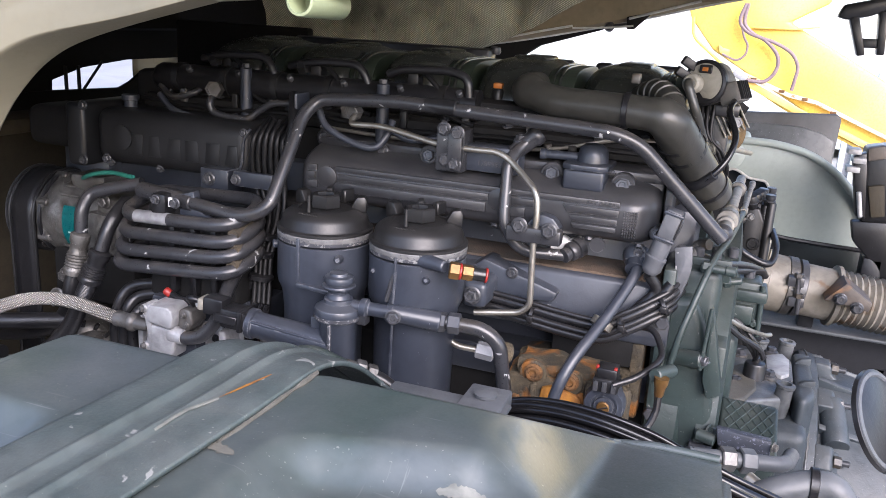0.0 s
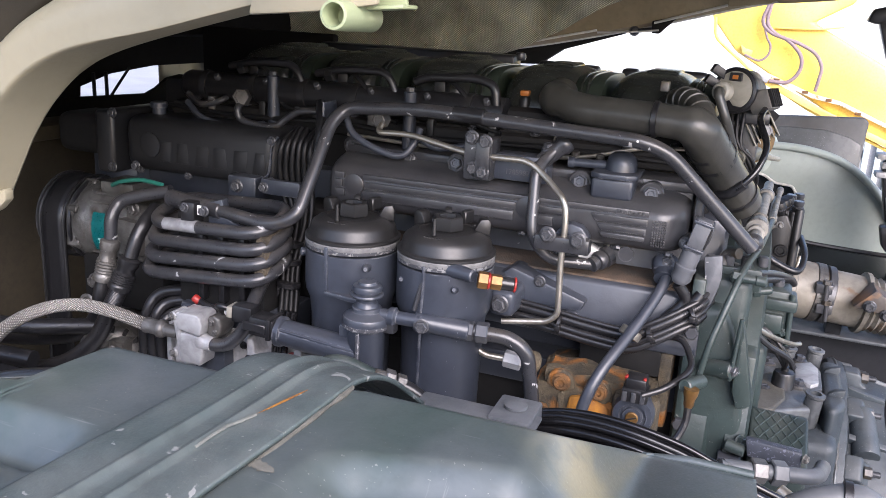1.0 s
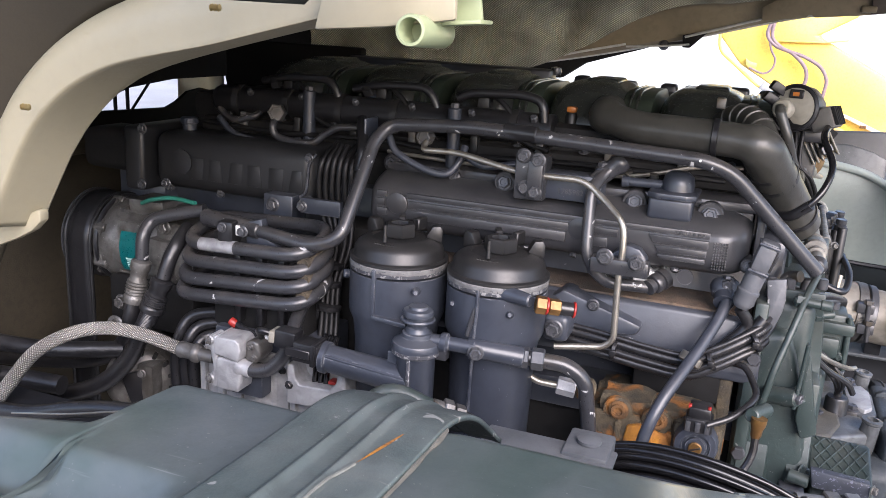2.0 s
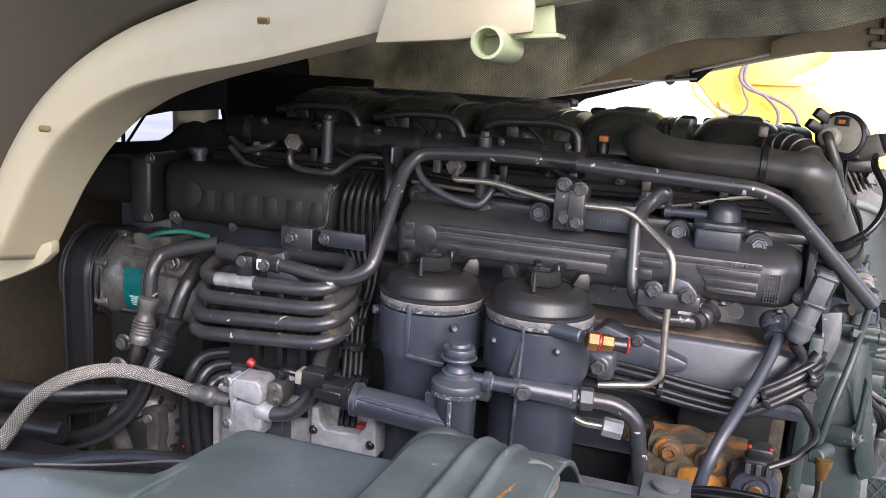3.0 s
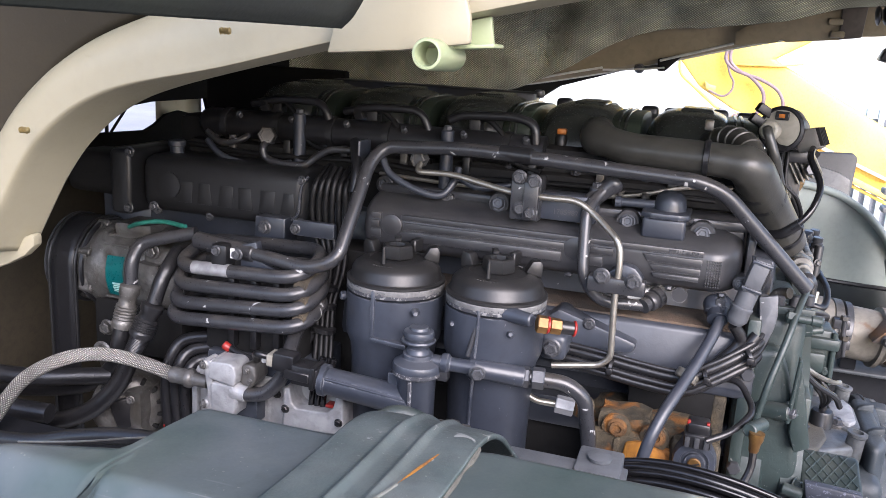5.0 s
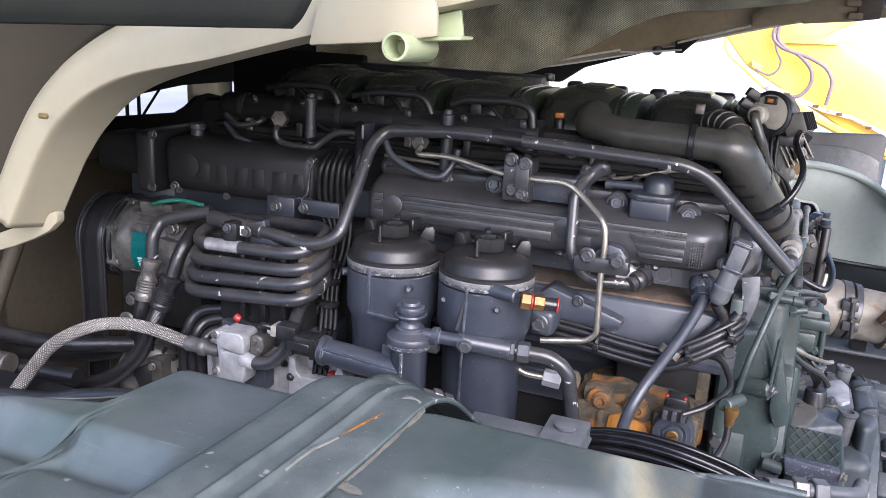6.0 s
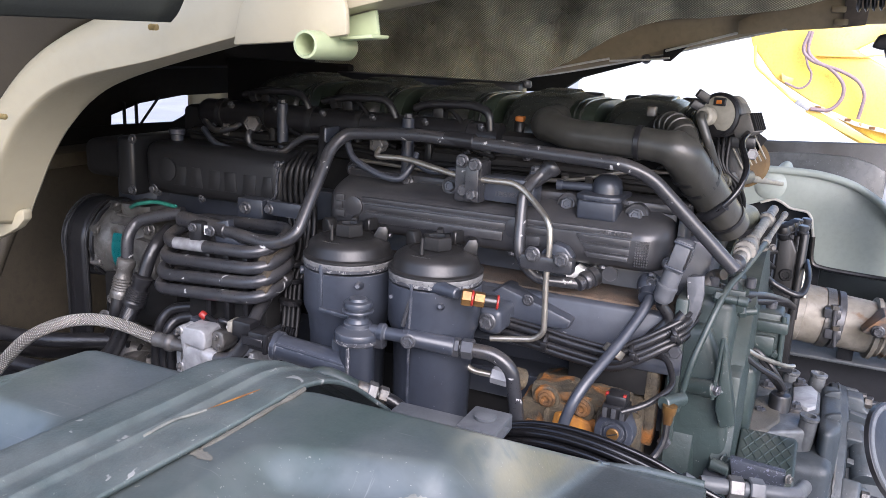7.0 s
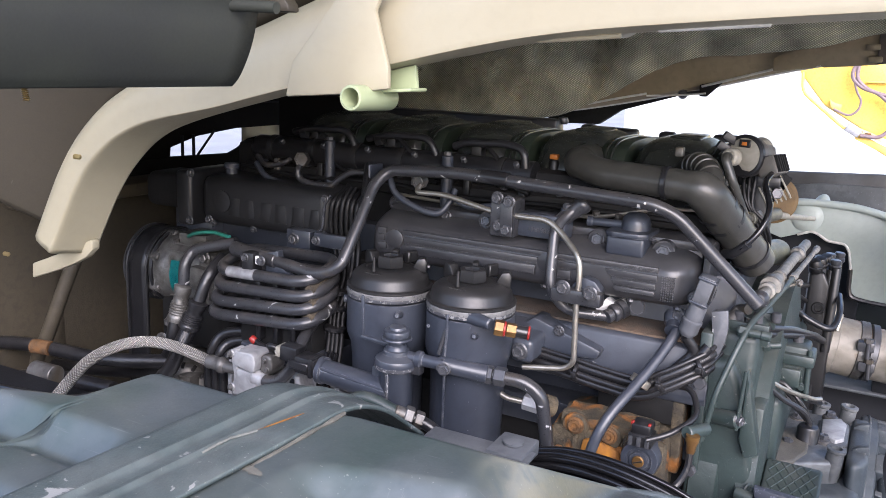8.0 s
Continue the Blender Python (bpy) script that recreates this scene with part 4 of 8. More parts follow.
def scuff(x0, x1, y_at, half, seed):
    """A ragged patch of bare, dusty paint lying on the tank's top."""
    def at(u, v):
        x = x0 + (x1 - x0) * u
        w = half * (math.sin(math.pi * min(1.0, max(0.0, u))) ** 0.6) * (1 + 0.5 * noise.noise((u * 9.0, seed, 0.0)))
        y = y_at(x) + w * (2 * v - 1) + 0.002 * noise.noise((u * 14.0, seed + 2.0, 0.0))
        return (x, y, tank_top(x, y) + 0.0012)
    return sheet(30, 6, at)


PALE_SCUFF = shader("pale_paint_scuff", (0.17, 0.175, 0.155), 0.7, 0.0, (0.1, 0.105, 0.095), scale=60)
BEIGE_SCUFF = shader("beige_paint_scuff", (0.17, 0.16, 0.13), 0.8, 0.0, (0.1, 0.1, 0.085), scale=60)
part("scuff", scuff(-0.138, -0.107, lambda x: 0.418 + 0.3 * (x + 0.12), 0.004, 1.0), PALE_SCUFF, tank, "pale chipped paint")
part("scuff", scuff(-0.275, -0.25, lambda x: 0.372 - 0.2 * (x + 0.26), 0.0045, 4.0), BEIGE_SCUFF, tank, "beige chipped paint")
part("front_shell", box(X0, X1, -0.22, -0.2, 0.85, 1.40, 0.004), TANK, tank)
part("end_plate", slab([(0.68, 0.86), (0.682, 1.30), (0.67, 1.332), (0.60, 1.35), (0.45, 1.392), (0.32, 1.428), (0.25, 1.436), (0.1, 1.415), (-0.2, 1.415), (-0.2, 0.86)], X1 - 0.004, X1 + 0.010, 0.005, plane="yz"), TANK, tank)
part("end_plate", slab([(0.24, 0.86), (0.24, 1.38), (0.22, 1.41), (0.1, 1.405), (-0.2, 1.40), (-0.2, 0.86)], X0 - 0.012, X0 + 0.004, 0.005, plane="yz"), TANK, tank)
part("bottom", box(X0, X1, -0.2, 0.58, 0.84, 0.86, 0.004), TANK, tank)
part("bracket", slab([(-0.2, 0.5), (0.55, 0.5), (0.72, 0.92), (0.72, 0.86), (-0.2, 0.86)], -0.33, -0.29, 0.003, plane="yz"), RAIL_DARK, tank)


def strap_at(u, v):
    x = -0.355 + 0.094 * u
    y = -0.2 + v * 0.84
    skew = 0.015 * smooth(0.5, 0.2, y)
    z = TANK_TOP + 0.004 - 0.015 * smooth(0.2, 0.0, y)
    if y > 0.47:
        d = (y - 0.47)
        z -= d * d * 3.2 if d < 0.11 else 0.0387 + (d - 0.11) * 0.75
    ridge = math.exp(-((u - 0.40) / 0.035) ** 2) + 0.8 * math.exp(-((u - 0.62) / 0.03) ** 2)
    edge = -0.35 * math.exp(-((u - 0.0) / 0.06) ** 2) - 0.35 * math.exp(-((u - 1.0) / 0.06) ** 2)
    fade = smooth(0.12, 0.2, y)
    z += 0.0042 * ridge * fade + 0.003 * edge + 0.004
    return (x - skew, y, z)


strap = part("tank_strap", sheet(60, 90, strap_at), STRAP, None, angle=80)
strap.modifiers.new("thick", "SOLIDIFY").thickness = 0.004
tagged(strap, "worn grey steel strap bent over the tank, rust in its slot", "strap")
part("slot_rust", sheet(2, 10, lambda u, v: (-0.2805 - 0.0115 * v + 0.0026 * (u - 0.5) * math.sin(math.pi * min(1.0, 0.1 + 0.9 * v)), 0.461 - 0.047 * v, strap_at((-0.2805 - 0.0115 * v + 0.355) / 0.094, (0.461 - 0.047 * v + 0.2) / 0.84)[2] + 0.0006)), RUST_BRIGHT, strap, "bright orange rust in the slot")
part("slot_groove", tube([(-0.292 - 0.0085 * t, 0.414 - 0.052 * t, strap_at((-0.292 - 0.0085 * t + 0.355) / 0.094, (0.614 - 0.052 * t) / 0.84)[2] + 0.0002) for t in (0.0, 0.25, 0.5, 0.75, 1.0)], 0.0011, 6), PALE_SCUFF, strap, "pale worn ridge in the strap")
part("sealant", tube(flow([(-0.262, 0.492, TANK_TOP + 0.0012), (-0.2612, 0.475, TANK_TOP + 0.0016), (-0.2637, 0.46, TANK_TOP + 0.0013), (-0.2632, 0.442, TANK_TOP + 0.0018), (-0.265, 0.42, TANK_TOP + 0.001), (-0.268, 0.385, TANK_TOP - 0.001), (-0.271, 0.362, TANK_TOP - 0.006)]), 0.0024, 8), shader("old_sealant", (0.1, 0.097, 0.082), 0.8, scale=60), strap, "beige dried rubber packing")

# sheet bracket with the loom behind the tank
loom_plate = thing("cable_tray", (-0.25, 0.70, 1.2), "dark steel angle bracket behind the tank", "bracket")
part("tray", slab([(v[0], v[1]) for v in ((-0.297, 0.718, 1.325), (-0.182, 0.72, 1.325), (-0.186, 0.734, 1.325), (-0.296, 0.731, 1.325))], 1.310, 1.314, 0.0, plane="xy"), RAIL, loom_plate)
part("lip", box(-0.30, -0.172, 0.700, 0.706, 1.295, 1.325, 0.002), RAIL, loom_plate)
part("shelf", box(-0.30, -0.172, 0.700, 0.74, 1.320, 1.325, 0.002), RAIL, loom_plate)
part("upright", box(-0.222, -0.178, 0.71, 0.765, 1.31, 1.329, 0.003), RAIL, loom_plate)
part("screw", lathe([(0.012, 0), (0.012, 0.003), (0.0, 0.006)], (-0.2, 0.738, 1.330), (0, 0, 1), 16), RAIL, loom_plate)

loom = thing("cable_loom", (-0.05, 0.75, 1.2), "bundle of black cables and hoses with ties", "cables")
for k in range(20):
    dz = 0.0072 * (k % 5)
    dy = 0.0088 * (k // 4)
    pts = [Vector(q) + Vector((0.004 * (k % 3), 0.02 - dy, dz + 0.004 * math.sin(k * 2.1))) for q in ((-0.44, 0.80, 1.14), (-0.30, 0.80, 1.225), (-0.20, 0.795, 1.262), (-0.15, 0.79, 1.275), (-0.096, 0.785, 1.276), (-0.043, 0.785, 1.266), (-0.008, 0.785, 1.254), (0.05, 0.79, 1.232), (0.16, 0.82, 1.185), (0.40, 0.84, 1.10))]
    part("cable", tube(flow(pts), (0.0046, 0.0036, 0.0052)[k % 3], 12), CABLE, loom)
part("tie", lathe([(0.026, -0.006), (0.0275, -0.005), (0.0275, 0.005), (0.026, 0.006)], (-0.002, 0.785, 1.268), (1, 0.05, -0.4), 16), RAIL, loom, "grey cable tie")
fit_a, fit_b = Vector((-0.38, 0.78, 1.308)), Vector((-0.344, 0.8, 1.294))
tankfit = thing("hose_coupling", tuple(fit_a), "steel and brass hose coupling behind the tank", "coupling")
fd = (fit_b - fit_a)
part("ferrule", rod(fit_a, fit_a + fd * 0.45, 0.0095), ALU_DIRTY, tankfit)
nut(fit_a + fd * 0.3, fd, 0.024, 0.012, tankfit, ALU_DIRTY)
nut(fit_a + fd * 0.62, fd, 0.021, 0.012, tankfit, ALU_DIRTY)
part("hose", tube(flow([fit_a + fd * 0.6, fit_b + Vector((0.02, 0.0, -0.012)), fit_b + Vector((0.12, 0.02, -0.10)), fit_b + Vector((0.16, 0.02, -0.3))]), 0.008, 10), RUBBER, tankfit)
part("hose", tube(flow([fit_a + fd * 0.2, fit_a + Vector((-0.06, -0.01, 0.004)), fit_a + Vector((-0.12, -0.06, -0.1))]), 0.009, 10), PAINT_GREEN, tankfit)

air_pipe = thing("air_pipe", (-0.66, 0.56, 1.3), "black plastic air pipe lying behind the tank", "pipe")
part("pipe", tube(flow([(-0.86, 0.57, 1.30), (-0.739, 0.56, 1.318), (-0.701, 0.56, 1.325), (-0.663, 0.56, 1.337), (-0.615, 0.56, 1.348), (-0.572, 0.56, 1.352), (-0.50, 0.565, 1.345), (-0.40, 0.58, 1.30)]), 0.008, 12), RUBBER, air_pipe)
part("wire", tube(flow([(-0.68, 0.51, 1.352), (-0.604, 0.50, 1.373), (-0.535, 0.50, 1.391), (-0.48, 0.505, 1.395), (-0.42, 0.52, 1.37)]), 0.0009, 7), STEEL, air_pipe, "thin bright wire")



# ---- the engine ----
engine = thing("truck_engine", (-0.5, 1.3, 0.85), "dark grey painted six-cylinder diesel engine with pipes", "engine")

# block and ledge
block = part("cylinder_block", box(-1.02, -0.03, 1.15, 1.50, 0.85, 1.46, 0.012), PAINT, engine)
part("block_step", slab([(1.165, 1.365), (1.07, 1.374), (1.064, 1.369), (1.051, 1.303), (1.057, 1.29), (1.165, 1.28)], -0.62, -0.045, 0.003, plane="yz"), PAINT, engine)
part("step_dirt", box(-0.61, -0.06, 1.072, 1.15, 1.364, 1.377, 0.002), shader("brown_grime", (0.10, 0.068, 0.045), 0.9, 0, (0.06, 0.05, 0.04), scale=30, bump=0.8), engine, "brown oily grime on the ledge")
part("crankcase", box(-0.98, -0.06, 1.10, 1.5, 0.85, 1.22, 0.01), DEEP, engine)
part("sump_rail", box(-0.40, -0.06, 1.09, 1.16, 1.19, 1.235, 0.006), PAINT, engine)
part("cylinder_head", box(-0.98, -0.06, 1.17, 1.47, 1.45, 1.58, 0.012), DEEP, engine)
part("gearcase", box(-1.10, -1.0, 1.12, 1.5, 0.85, 1.46, 0.012), PAINT, engine)

# long side cover
SIDE = [(1.17, 1.504), (1.12, 1.502), (1.095, 1.498), (1.076, 1.4925), (1.063, 1.4865), (1.055, 1.4795), (1.051, 1.472), (1.050, 1.463), (1.050, 1.450), (1.0515, 1.441), (1.056, 1.433), (1.064, 1.427), (1.08, 1.424), (1.17, 1.424)]
SIDE_FINE = flow([(0.0, y, z) for y, z in SIDE], 4)


def cover_at(u, v):
    """The long cover: one rounded section along the engine, drawn in at both ends."""
    x = -0.592 + 0.515 * u
    t = min(1.0, max(0.0, (x + 0.118) / 0.0412))
    s = min(1.0, max(0.0, (-0.578 - x) / 0.0142))
    off = 0.052 * (1 - math.sqrt(max(0.0, 1 - t * t))) + 0.014 * (1 - math.sqrt(max(0.0, 1 - s * s)))
    i = min(len(SIDE_FINE) - 2, int(v * (len(SIDE_FINE) - 1)))
    p = SIDE_FINE[i].lerp(SIDE_FINE[i + 1], v * (len(SIDE_FINE) - 1) - i)
    k = (1.17 - p.y) / 0.12
    z = 1.463 + (p.z - 1.463) * (1 - 0.25 * off / 0.052)
    return (x, p.y + off * k, z)


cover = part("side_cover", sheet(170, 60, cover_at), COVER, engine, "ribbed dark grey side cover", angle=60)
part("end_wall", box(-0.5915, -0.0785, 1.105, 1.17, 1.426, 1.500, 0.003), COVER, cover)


def strip(x0, x1, z0, z1, point=0.0):
    """A raised flat strip on the cover's face, its front end cut to a point."""
    return slab([(x0 + point, z0), (x1, z0), (x1, z1), (x0, z1)] if point else [(x0, z0), (x1, z0), (x1, z1), (x0, z1)], 1.0466, 1.0525, 0.0009, 2)


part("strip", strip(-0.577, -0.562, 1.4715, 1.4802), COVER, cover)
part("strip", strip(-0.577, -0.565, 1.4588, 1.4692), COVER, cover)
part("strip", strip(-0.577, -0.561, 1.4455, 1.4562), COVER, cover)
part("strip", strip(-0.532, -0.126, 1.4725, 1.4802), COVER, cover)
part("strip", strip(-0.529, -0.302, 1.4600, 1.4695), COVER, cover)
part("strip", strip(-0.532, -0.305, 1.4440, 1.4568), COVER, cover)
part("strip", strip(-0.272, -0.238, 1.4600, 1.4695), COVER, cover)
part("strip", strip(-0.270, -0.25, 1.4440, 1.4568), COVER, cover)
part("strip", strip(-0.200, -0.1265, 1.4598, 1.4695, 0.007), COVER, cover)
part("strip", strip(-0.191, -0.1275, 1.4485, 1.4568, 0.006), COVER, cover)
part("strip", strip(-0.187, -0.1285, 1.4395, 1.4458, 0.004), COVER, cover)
for x in (-0.546, -0.287):
    part("boss", lathe([(0.0152, 0), (0.0152, 0.0035), (0.0140, 0.0042), (0, 0.0042)], (x, 1.0507, 1.4640), IN, 32), COVER, cover)
for i in range(6):
    for j in range(10):
        part("knurl", box(-0.1205 + i * 0.0031, -0.1185 + i * 0.0031, 1.0484 + 0.0007 * max(0, i - 3), 1.054, 1.4345 + j * 0.0036, 1.4368 + j * 0.0036, 0.0005, 1), COVER, cover)
for k, w in enumerate((0.006, 0.004, 0.005, 0.004, 0.004, 0.005, 0.004)):
    part("marking", box(-0.168 + 0.0056 * k, -0.168 + 0.0056 * k + w * 0.8, 1.0457, 1.05, 1.4742, 1.4785, 0.0004, 1), COVER, cover)
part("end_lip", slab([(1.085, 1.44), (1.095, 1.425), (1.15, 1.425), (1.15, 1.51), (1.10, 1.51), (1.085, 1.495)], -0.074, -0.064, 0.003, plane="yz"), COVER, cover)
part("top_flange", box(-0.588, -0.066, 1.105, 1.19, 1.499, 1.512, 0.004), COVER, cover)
part("tail_tab", lathe([(0.005, 0), (0.010, 0.001), (0.010, 0.006), (0.005, 0.006)], (-0.149, 1.05, 1.421), IN, 18), COVER, cover)
for p, d in (((-0.403, 1.085, 1.505), 0.019), ((-0.485, 1.105, 1.502), 0.016), ((-0.586, 1.115, 1.508), 0.017), ((-0.227, 1.092, 1.499), 0.020), ((-0.131, 1.090, 1.494), 0.021), ((-0.0775, 1.064, 1.441), 0.012)):
    v = Vector(p)
    part("bolt_boss", rod(v + Vector((0, 0.03, 0)), v, d * 0.8), COVER, cover)
    bolt(v, (0, -1, 0.25), d, cover)

# breather dome on the cover
part("breather_base", box(-0.207, -0.152, 1.062, 1.135, 1.486, 1.514, 0.005, 3), PAINT, engine)
part("breather_plate", slab([(-0.209, 1.066), (-0.196, 1.058), (-0.160, 1.058), (-0.149, 1.066), (-0.147, 1.13), (-0.21, 1.13)], 1.513, 1.5205, 0.002, 2, plane="xy"), PAINT, engine)
part("breather_dome", lathe([(0.0215, -0.01), (0.0205, 0.008), (0.0185, 0.0175), (0.012, 0.0232), (0, 0.0252)], (-0.175, 1.1, 1.5205), (0, 0, 1), 28), PAINT, engine)
part("breather_pipe", lathe([(0.004, 0), (0.0075, 0.001), (0.0075, 0.008), (0.0058, 0.010), (0.0062, 0.06)], (-0.2475, 1.10, 1.5235), (1, 0, 0.02), 18), PAINT, engine)
for q in ((-0.201, 1.09, 1.51), (-0.147, 1.09, 1.509)):
    bolt(q, (0, 0, 1), 0.009, engine)

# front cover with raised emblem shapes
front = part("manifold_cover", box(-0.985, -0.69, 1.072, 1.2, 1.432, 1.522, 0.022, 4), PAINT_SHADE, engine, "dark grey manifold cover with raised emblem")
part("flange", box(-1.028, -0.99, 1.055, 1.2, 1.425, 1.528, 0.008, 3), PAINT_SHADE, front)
part("neck", box(-1.16, -1.02, 1.10, 1.2, 1.44, 1.51, 0.02, 3), DEEP, front)
for k in range(6):
    x = -0.915 + 0.036 * k
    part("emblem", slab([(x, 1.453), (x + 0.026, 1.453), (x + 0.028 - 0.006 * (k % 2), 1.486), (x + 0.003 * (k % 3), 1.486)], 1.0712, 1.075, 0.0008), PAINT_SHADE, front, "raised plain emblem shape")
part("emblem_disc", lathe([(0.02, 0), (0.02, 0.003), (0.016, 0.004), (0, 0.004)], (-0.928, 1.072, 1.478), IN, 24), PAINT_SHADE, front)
part("emblem_frame", tube(bend([(-0.72, 1.0715, 1.445), (-0.704, 1.0715, 1.455), (-0.700, 1.0715, 1.50), (-0.69, 1.075, 1.515)], 0.008), 0.0025, 6), PAINT, front)
for p in ((-0.987, 1.055, 1.526), (-0.992, 1.055, 1.437), (-0.949, 1.06, 1.443)):
    bolt(p, IN, 0.014, front)
part("filler_post", joined(rod((-0.948, 1.12, 1.499), (-0.948, 1.12, 1.535), 0.011), rod((-0.948, 1.12, 1.532), (-0.948, 1.12, 1.542), 0.014)), PAINT, front)

for x in (-0.955, -0.86, -0.765):
    bolt((x, 1.078, 1.434), (0, -1, -0.6), 0.012, front)
for z in (1.445, 1.508):
    bolt((-0.70, 1.072, z), IN, 0.012, front)

# rocker covers
def power(v, k):
    return math.copysign(abs(v) ** k, v)


def hood_shape(cx):
    """A rounded hood: oblong in plan, steep at the front, nearly flat on top."""
    def at(u, v):
        a, b = 2 * math.pi * u, math.pi / 2 * v
        w = max(0.0, math.cos(b)) ** 0.55
        return (cx + 0.070 * power(math.cos(a), 0.6) * w, 1.345 + 0.14 * power(math.sin(a), 0.55) * w, 1.54 + 0.0995 * math.sin(b) ** 0.6)
    bm = sheet(56, 22, at)
    bmesh.ops.remove_doubles(bm, verts=bm.verts, dist=0.0004)
    return bm


def hoop(x0, x1, k):
    """A rib running over a hood from front to back."""
    arc = [(1.345 - 0.138 * k * power(math.cos(a), 0.5), 1.54 + 0.098 * k * max(0.0, math.sin(a)) ** 0.55) for a in [math.pi * j / 26 for j in range(27)]]
    return slab(arc, x0, x1, 0.0012, plane="yz")


for k in range(5):
    cx = -0.165 - 0.162 * k
    hood = part("rocker_cover", hood_shape(cx), ROCKER, engine, "black domed rocker cover", angle=75)
    for x0, x1, s in ((0.059, 0.0625, 0.955), (0.068, 0.0725, 0.95)):
        part("band", hoop(cx + x0, cx + x1, s), ROCKER, hood)
    part("collar", hoop(cx + 0.05, cx + 0.092, 0.925), ROCKER_GREEN, hood, "green-black collar between the hoods")
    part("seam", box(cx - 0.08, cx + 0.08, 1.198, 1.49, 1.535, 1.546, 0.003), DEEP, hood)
    part("pad", box(cx - 0.02, cx + 0.03, 1.30, 1.40, 1.63, 1.6425, 0.006, 3), ROCKER, hood)
part("plug", box(-0.3525, -0.3385, 1.2045, 1.222, 1.596, 1.6045, 0.002), AMBER, engine, "amber plastic plug")
part("plug_stem", lathe([(0.007, -0.02), (0.0095, -0.018), (0.0095, -0.004), (0.007, 0.0)], (-0.3454, 1.212, 1.596), (0, 0, 1), 18), CAP_BLACK, engine)
part("rear_gallery", box(-0.86, -0.45, 1.50, 1.545, 1.585, 1.6405, 0.006), BLACK, engine)
# added black filler; it closes a bright gap left of the gallery
part("gap_filler", box(-1.16, -0.84, 1.52, 1.545, 1.50, 1.655, 0.006), BLACKOUT, engine)
part("gallery_stop", lathe([(0.0, -0.006), (0.009, -0.005), (0.011, 0.0), (0.009, 0.008), (0.0, 0.010)], (-0.449, 1.533, 1.636), (0, 0, 1), 18), BOLT, engine)
for x, w, h in ((-0.42, 0.028, 1.632), (-0.365, 0.060, 1.629), (-0.262, 0.030, 1.629), (-0.222, 0.034, 1.628), (-0.16, 0.05, 1.631), (-0.095, 0.034, 1.629)):
    part("cable_duct", box(x, x + w, 1.555, 1.59, 1.59, h, 0.007, 3), CAP_BLACK, engine, "black cable duct section")
part("duct_base", box(-0.45, -0.05, 1.50, 1.60, 1.56, 1.6155, 0.006), CAP_BLACK, engine)

# distribution pipes and posts under the covers
gallery = part("gallery_pipe", lathe([(0.0, -0.004), (0.012, 0.0), (0.019, 0.005), (0.023, 0.014), (0.023, 0.57), (0, 0.57)], (-0.93, 1.168, 1.572), (1, 0, 0), 24), BLACK, engine)
for k in range(6):
    x = -0.88 + 0.093 * k
    part("band", lathe([(0.022, -0.006), (0.0252, -0.005), (0.0252, 0.005), (0.022, 0.006)], (x, 1.168, 1.572), (1, 0, 0), 24), CAP_BLACK, gallery)
    part("cap_screw", rod((x + 0.03, 1.15, 1.585), (x + 0.03, 1.143, 1.592), 0.0055, seg=6), BOLT, gallery)
part("crossover_hose", tube(bend([(-0.505, 1.165, 1.607), (-0.483, 1.16, 1.616), (-0.405, 1.155, 1.62), (-0.374, 1.15, 1.613), (-0.371, 1.15, 1.584)], 0.02), 0.0066, 12), RUBBER, engine)
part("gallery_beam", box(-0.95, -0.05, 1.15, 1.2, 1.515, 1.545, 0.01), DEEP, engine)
for p, q in (((-0.744, 1.147, 1.599), (-0.743, 1.147, 1.507)), ((-0.494, 1.12, 1.596), (-0.494, 1.12, 1.507))):
    part("post", rod(q, p, 0.0095), PAINT, engine)
    bolt(p, (0, 0, 1), 0.014, engine, washer=False)
for x in (-0.84, -0.678):
    part("branch_pipe", tube(bend([(x, 1.17, 1.606), (x + 0.05, 1.16, 1.617), (x + 0.13, 1.158, 1.618), (x + 0.146, 1.16, 1.58)], 0.02), 0.0062, 12), RUBBER, engine)
    nut((x + 0.02, 1.165, 1.604), (1, 0, 0.2), 0.018, 0.014, engine, CAP_BLACK)

for k in range(9):
    x = -0.90 + 0.098 * k
    bolt((x, 1.158 + 0.006 * (k % 2), 1.548), (0, -0.5, 1), 0.013, engine)
    part("clip", box(x + 0.03, x + 0.042, 1.146, 1.158, 1.53, 1.556, 0.002), ALU_DIRTY if k % 3 == 0 else CAP_BLACK, engine, "small pipe clip")
for k in range(3):
    x = -0.80 + 0.165 * k
    part("injector_lead", tube(flow([(x, 1.19, 1.60), (x + 0.02, 1.168, 1.612), (x + 0.05, 1.158, 1.59), (x + 0.07, 1.152, 1.556), (x + 0.11, 1.146, 1.545)]), 0.0038, 9), CABLE_DULL, engine)
    part("lead_plug", box(x - 0.009, x + 0.009, 1.174, 1.196, 1.592, 1.612, 0.002), CAP_BLACK, engine)
part("top_wire", tube(flow([(-0.95, 1.15, 1.535), (-0.8, 1.142, 1.53), (-0.62, 1.14, 1.536), (-0.48, 1.138, 1.528), (-0.3, 1.14, 1.533), (-0.12, 1.15, 1.53)]), 0.004, 9), CABLE_DULL, engine)
part("top_wire", tube(flow([(-0.60, 1.13, 1.522), (-0.45, 1.126, 1.518), (-0.26, 1.128, 1.524), (-0.16, 1.14, 1.545), (-0.10, 1.15, 1.55)]), 0.003, 8), STEEL, engine, "thin bright wire")
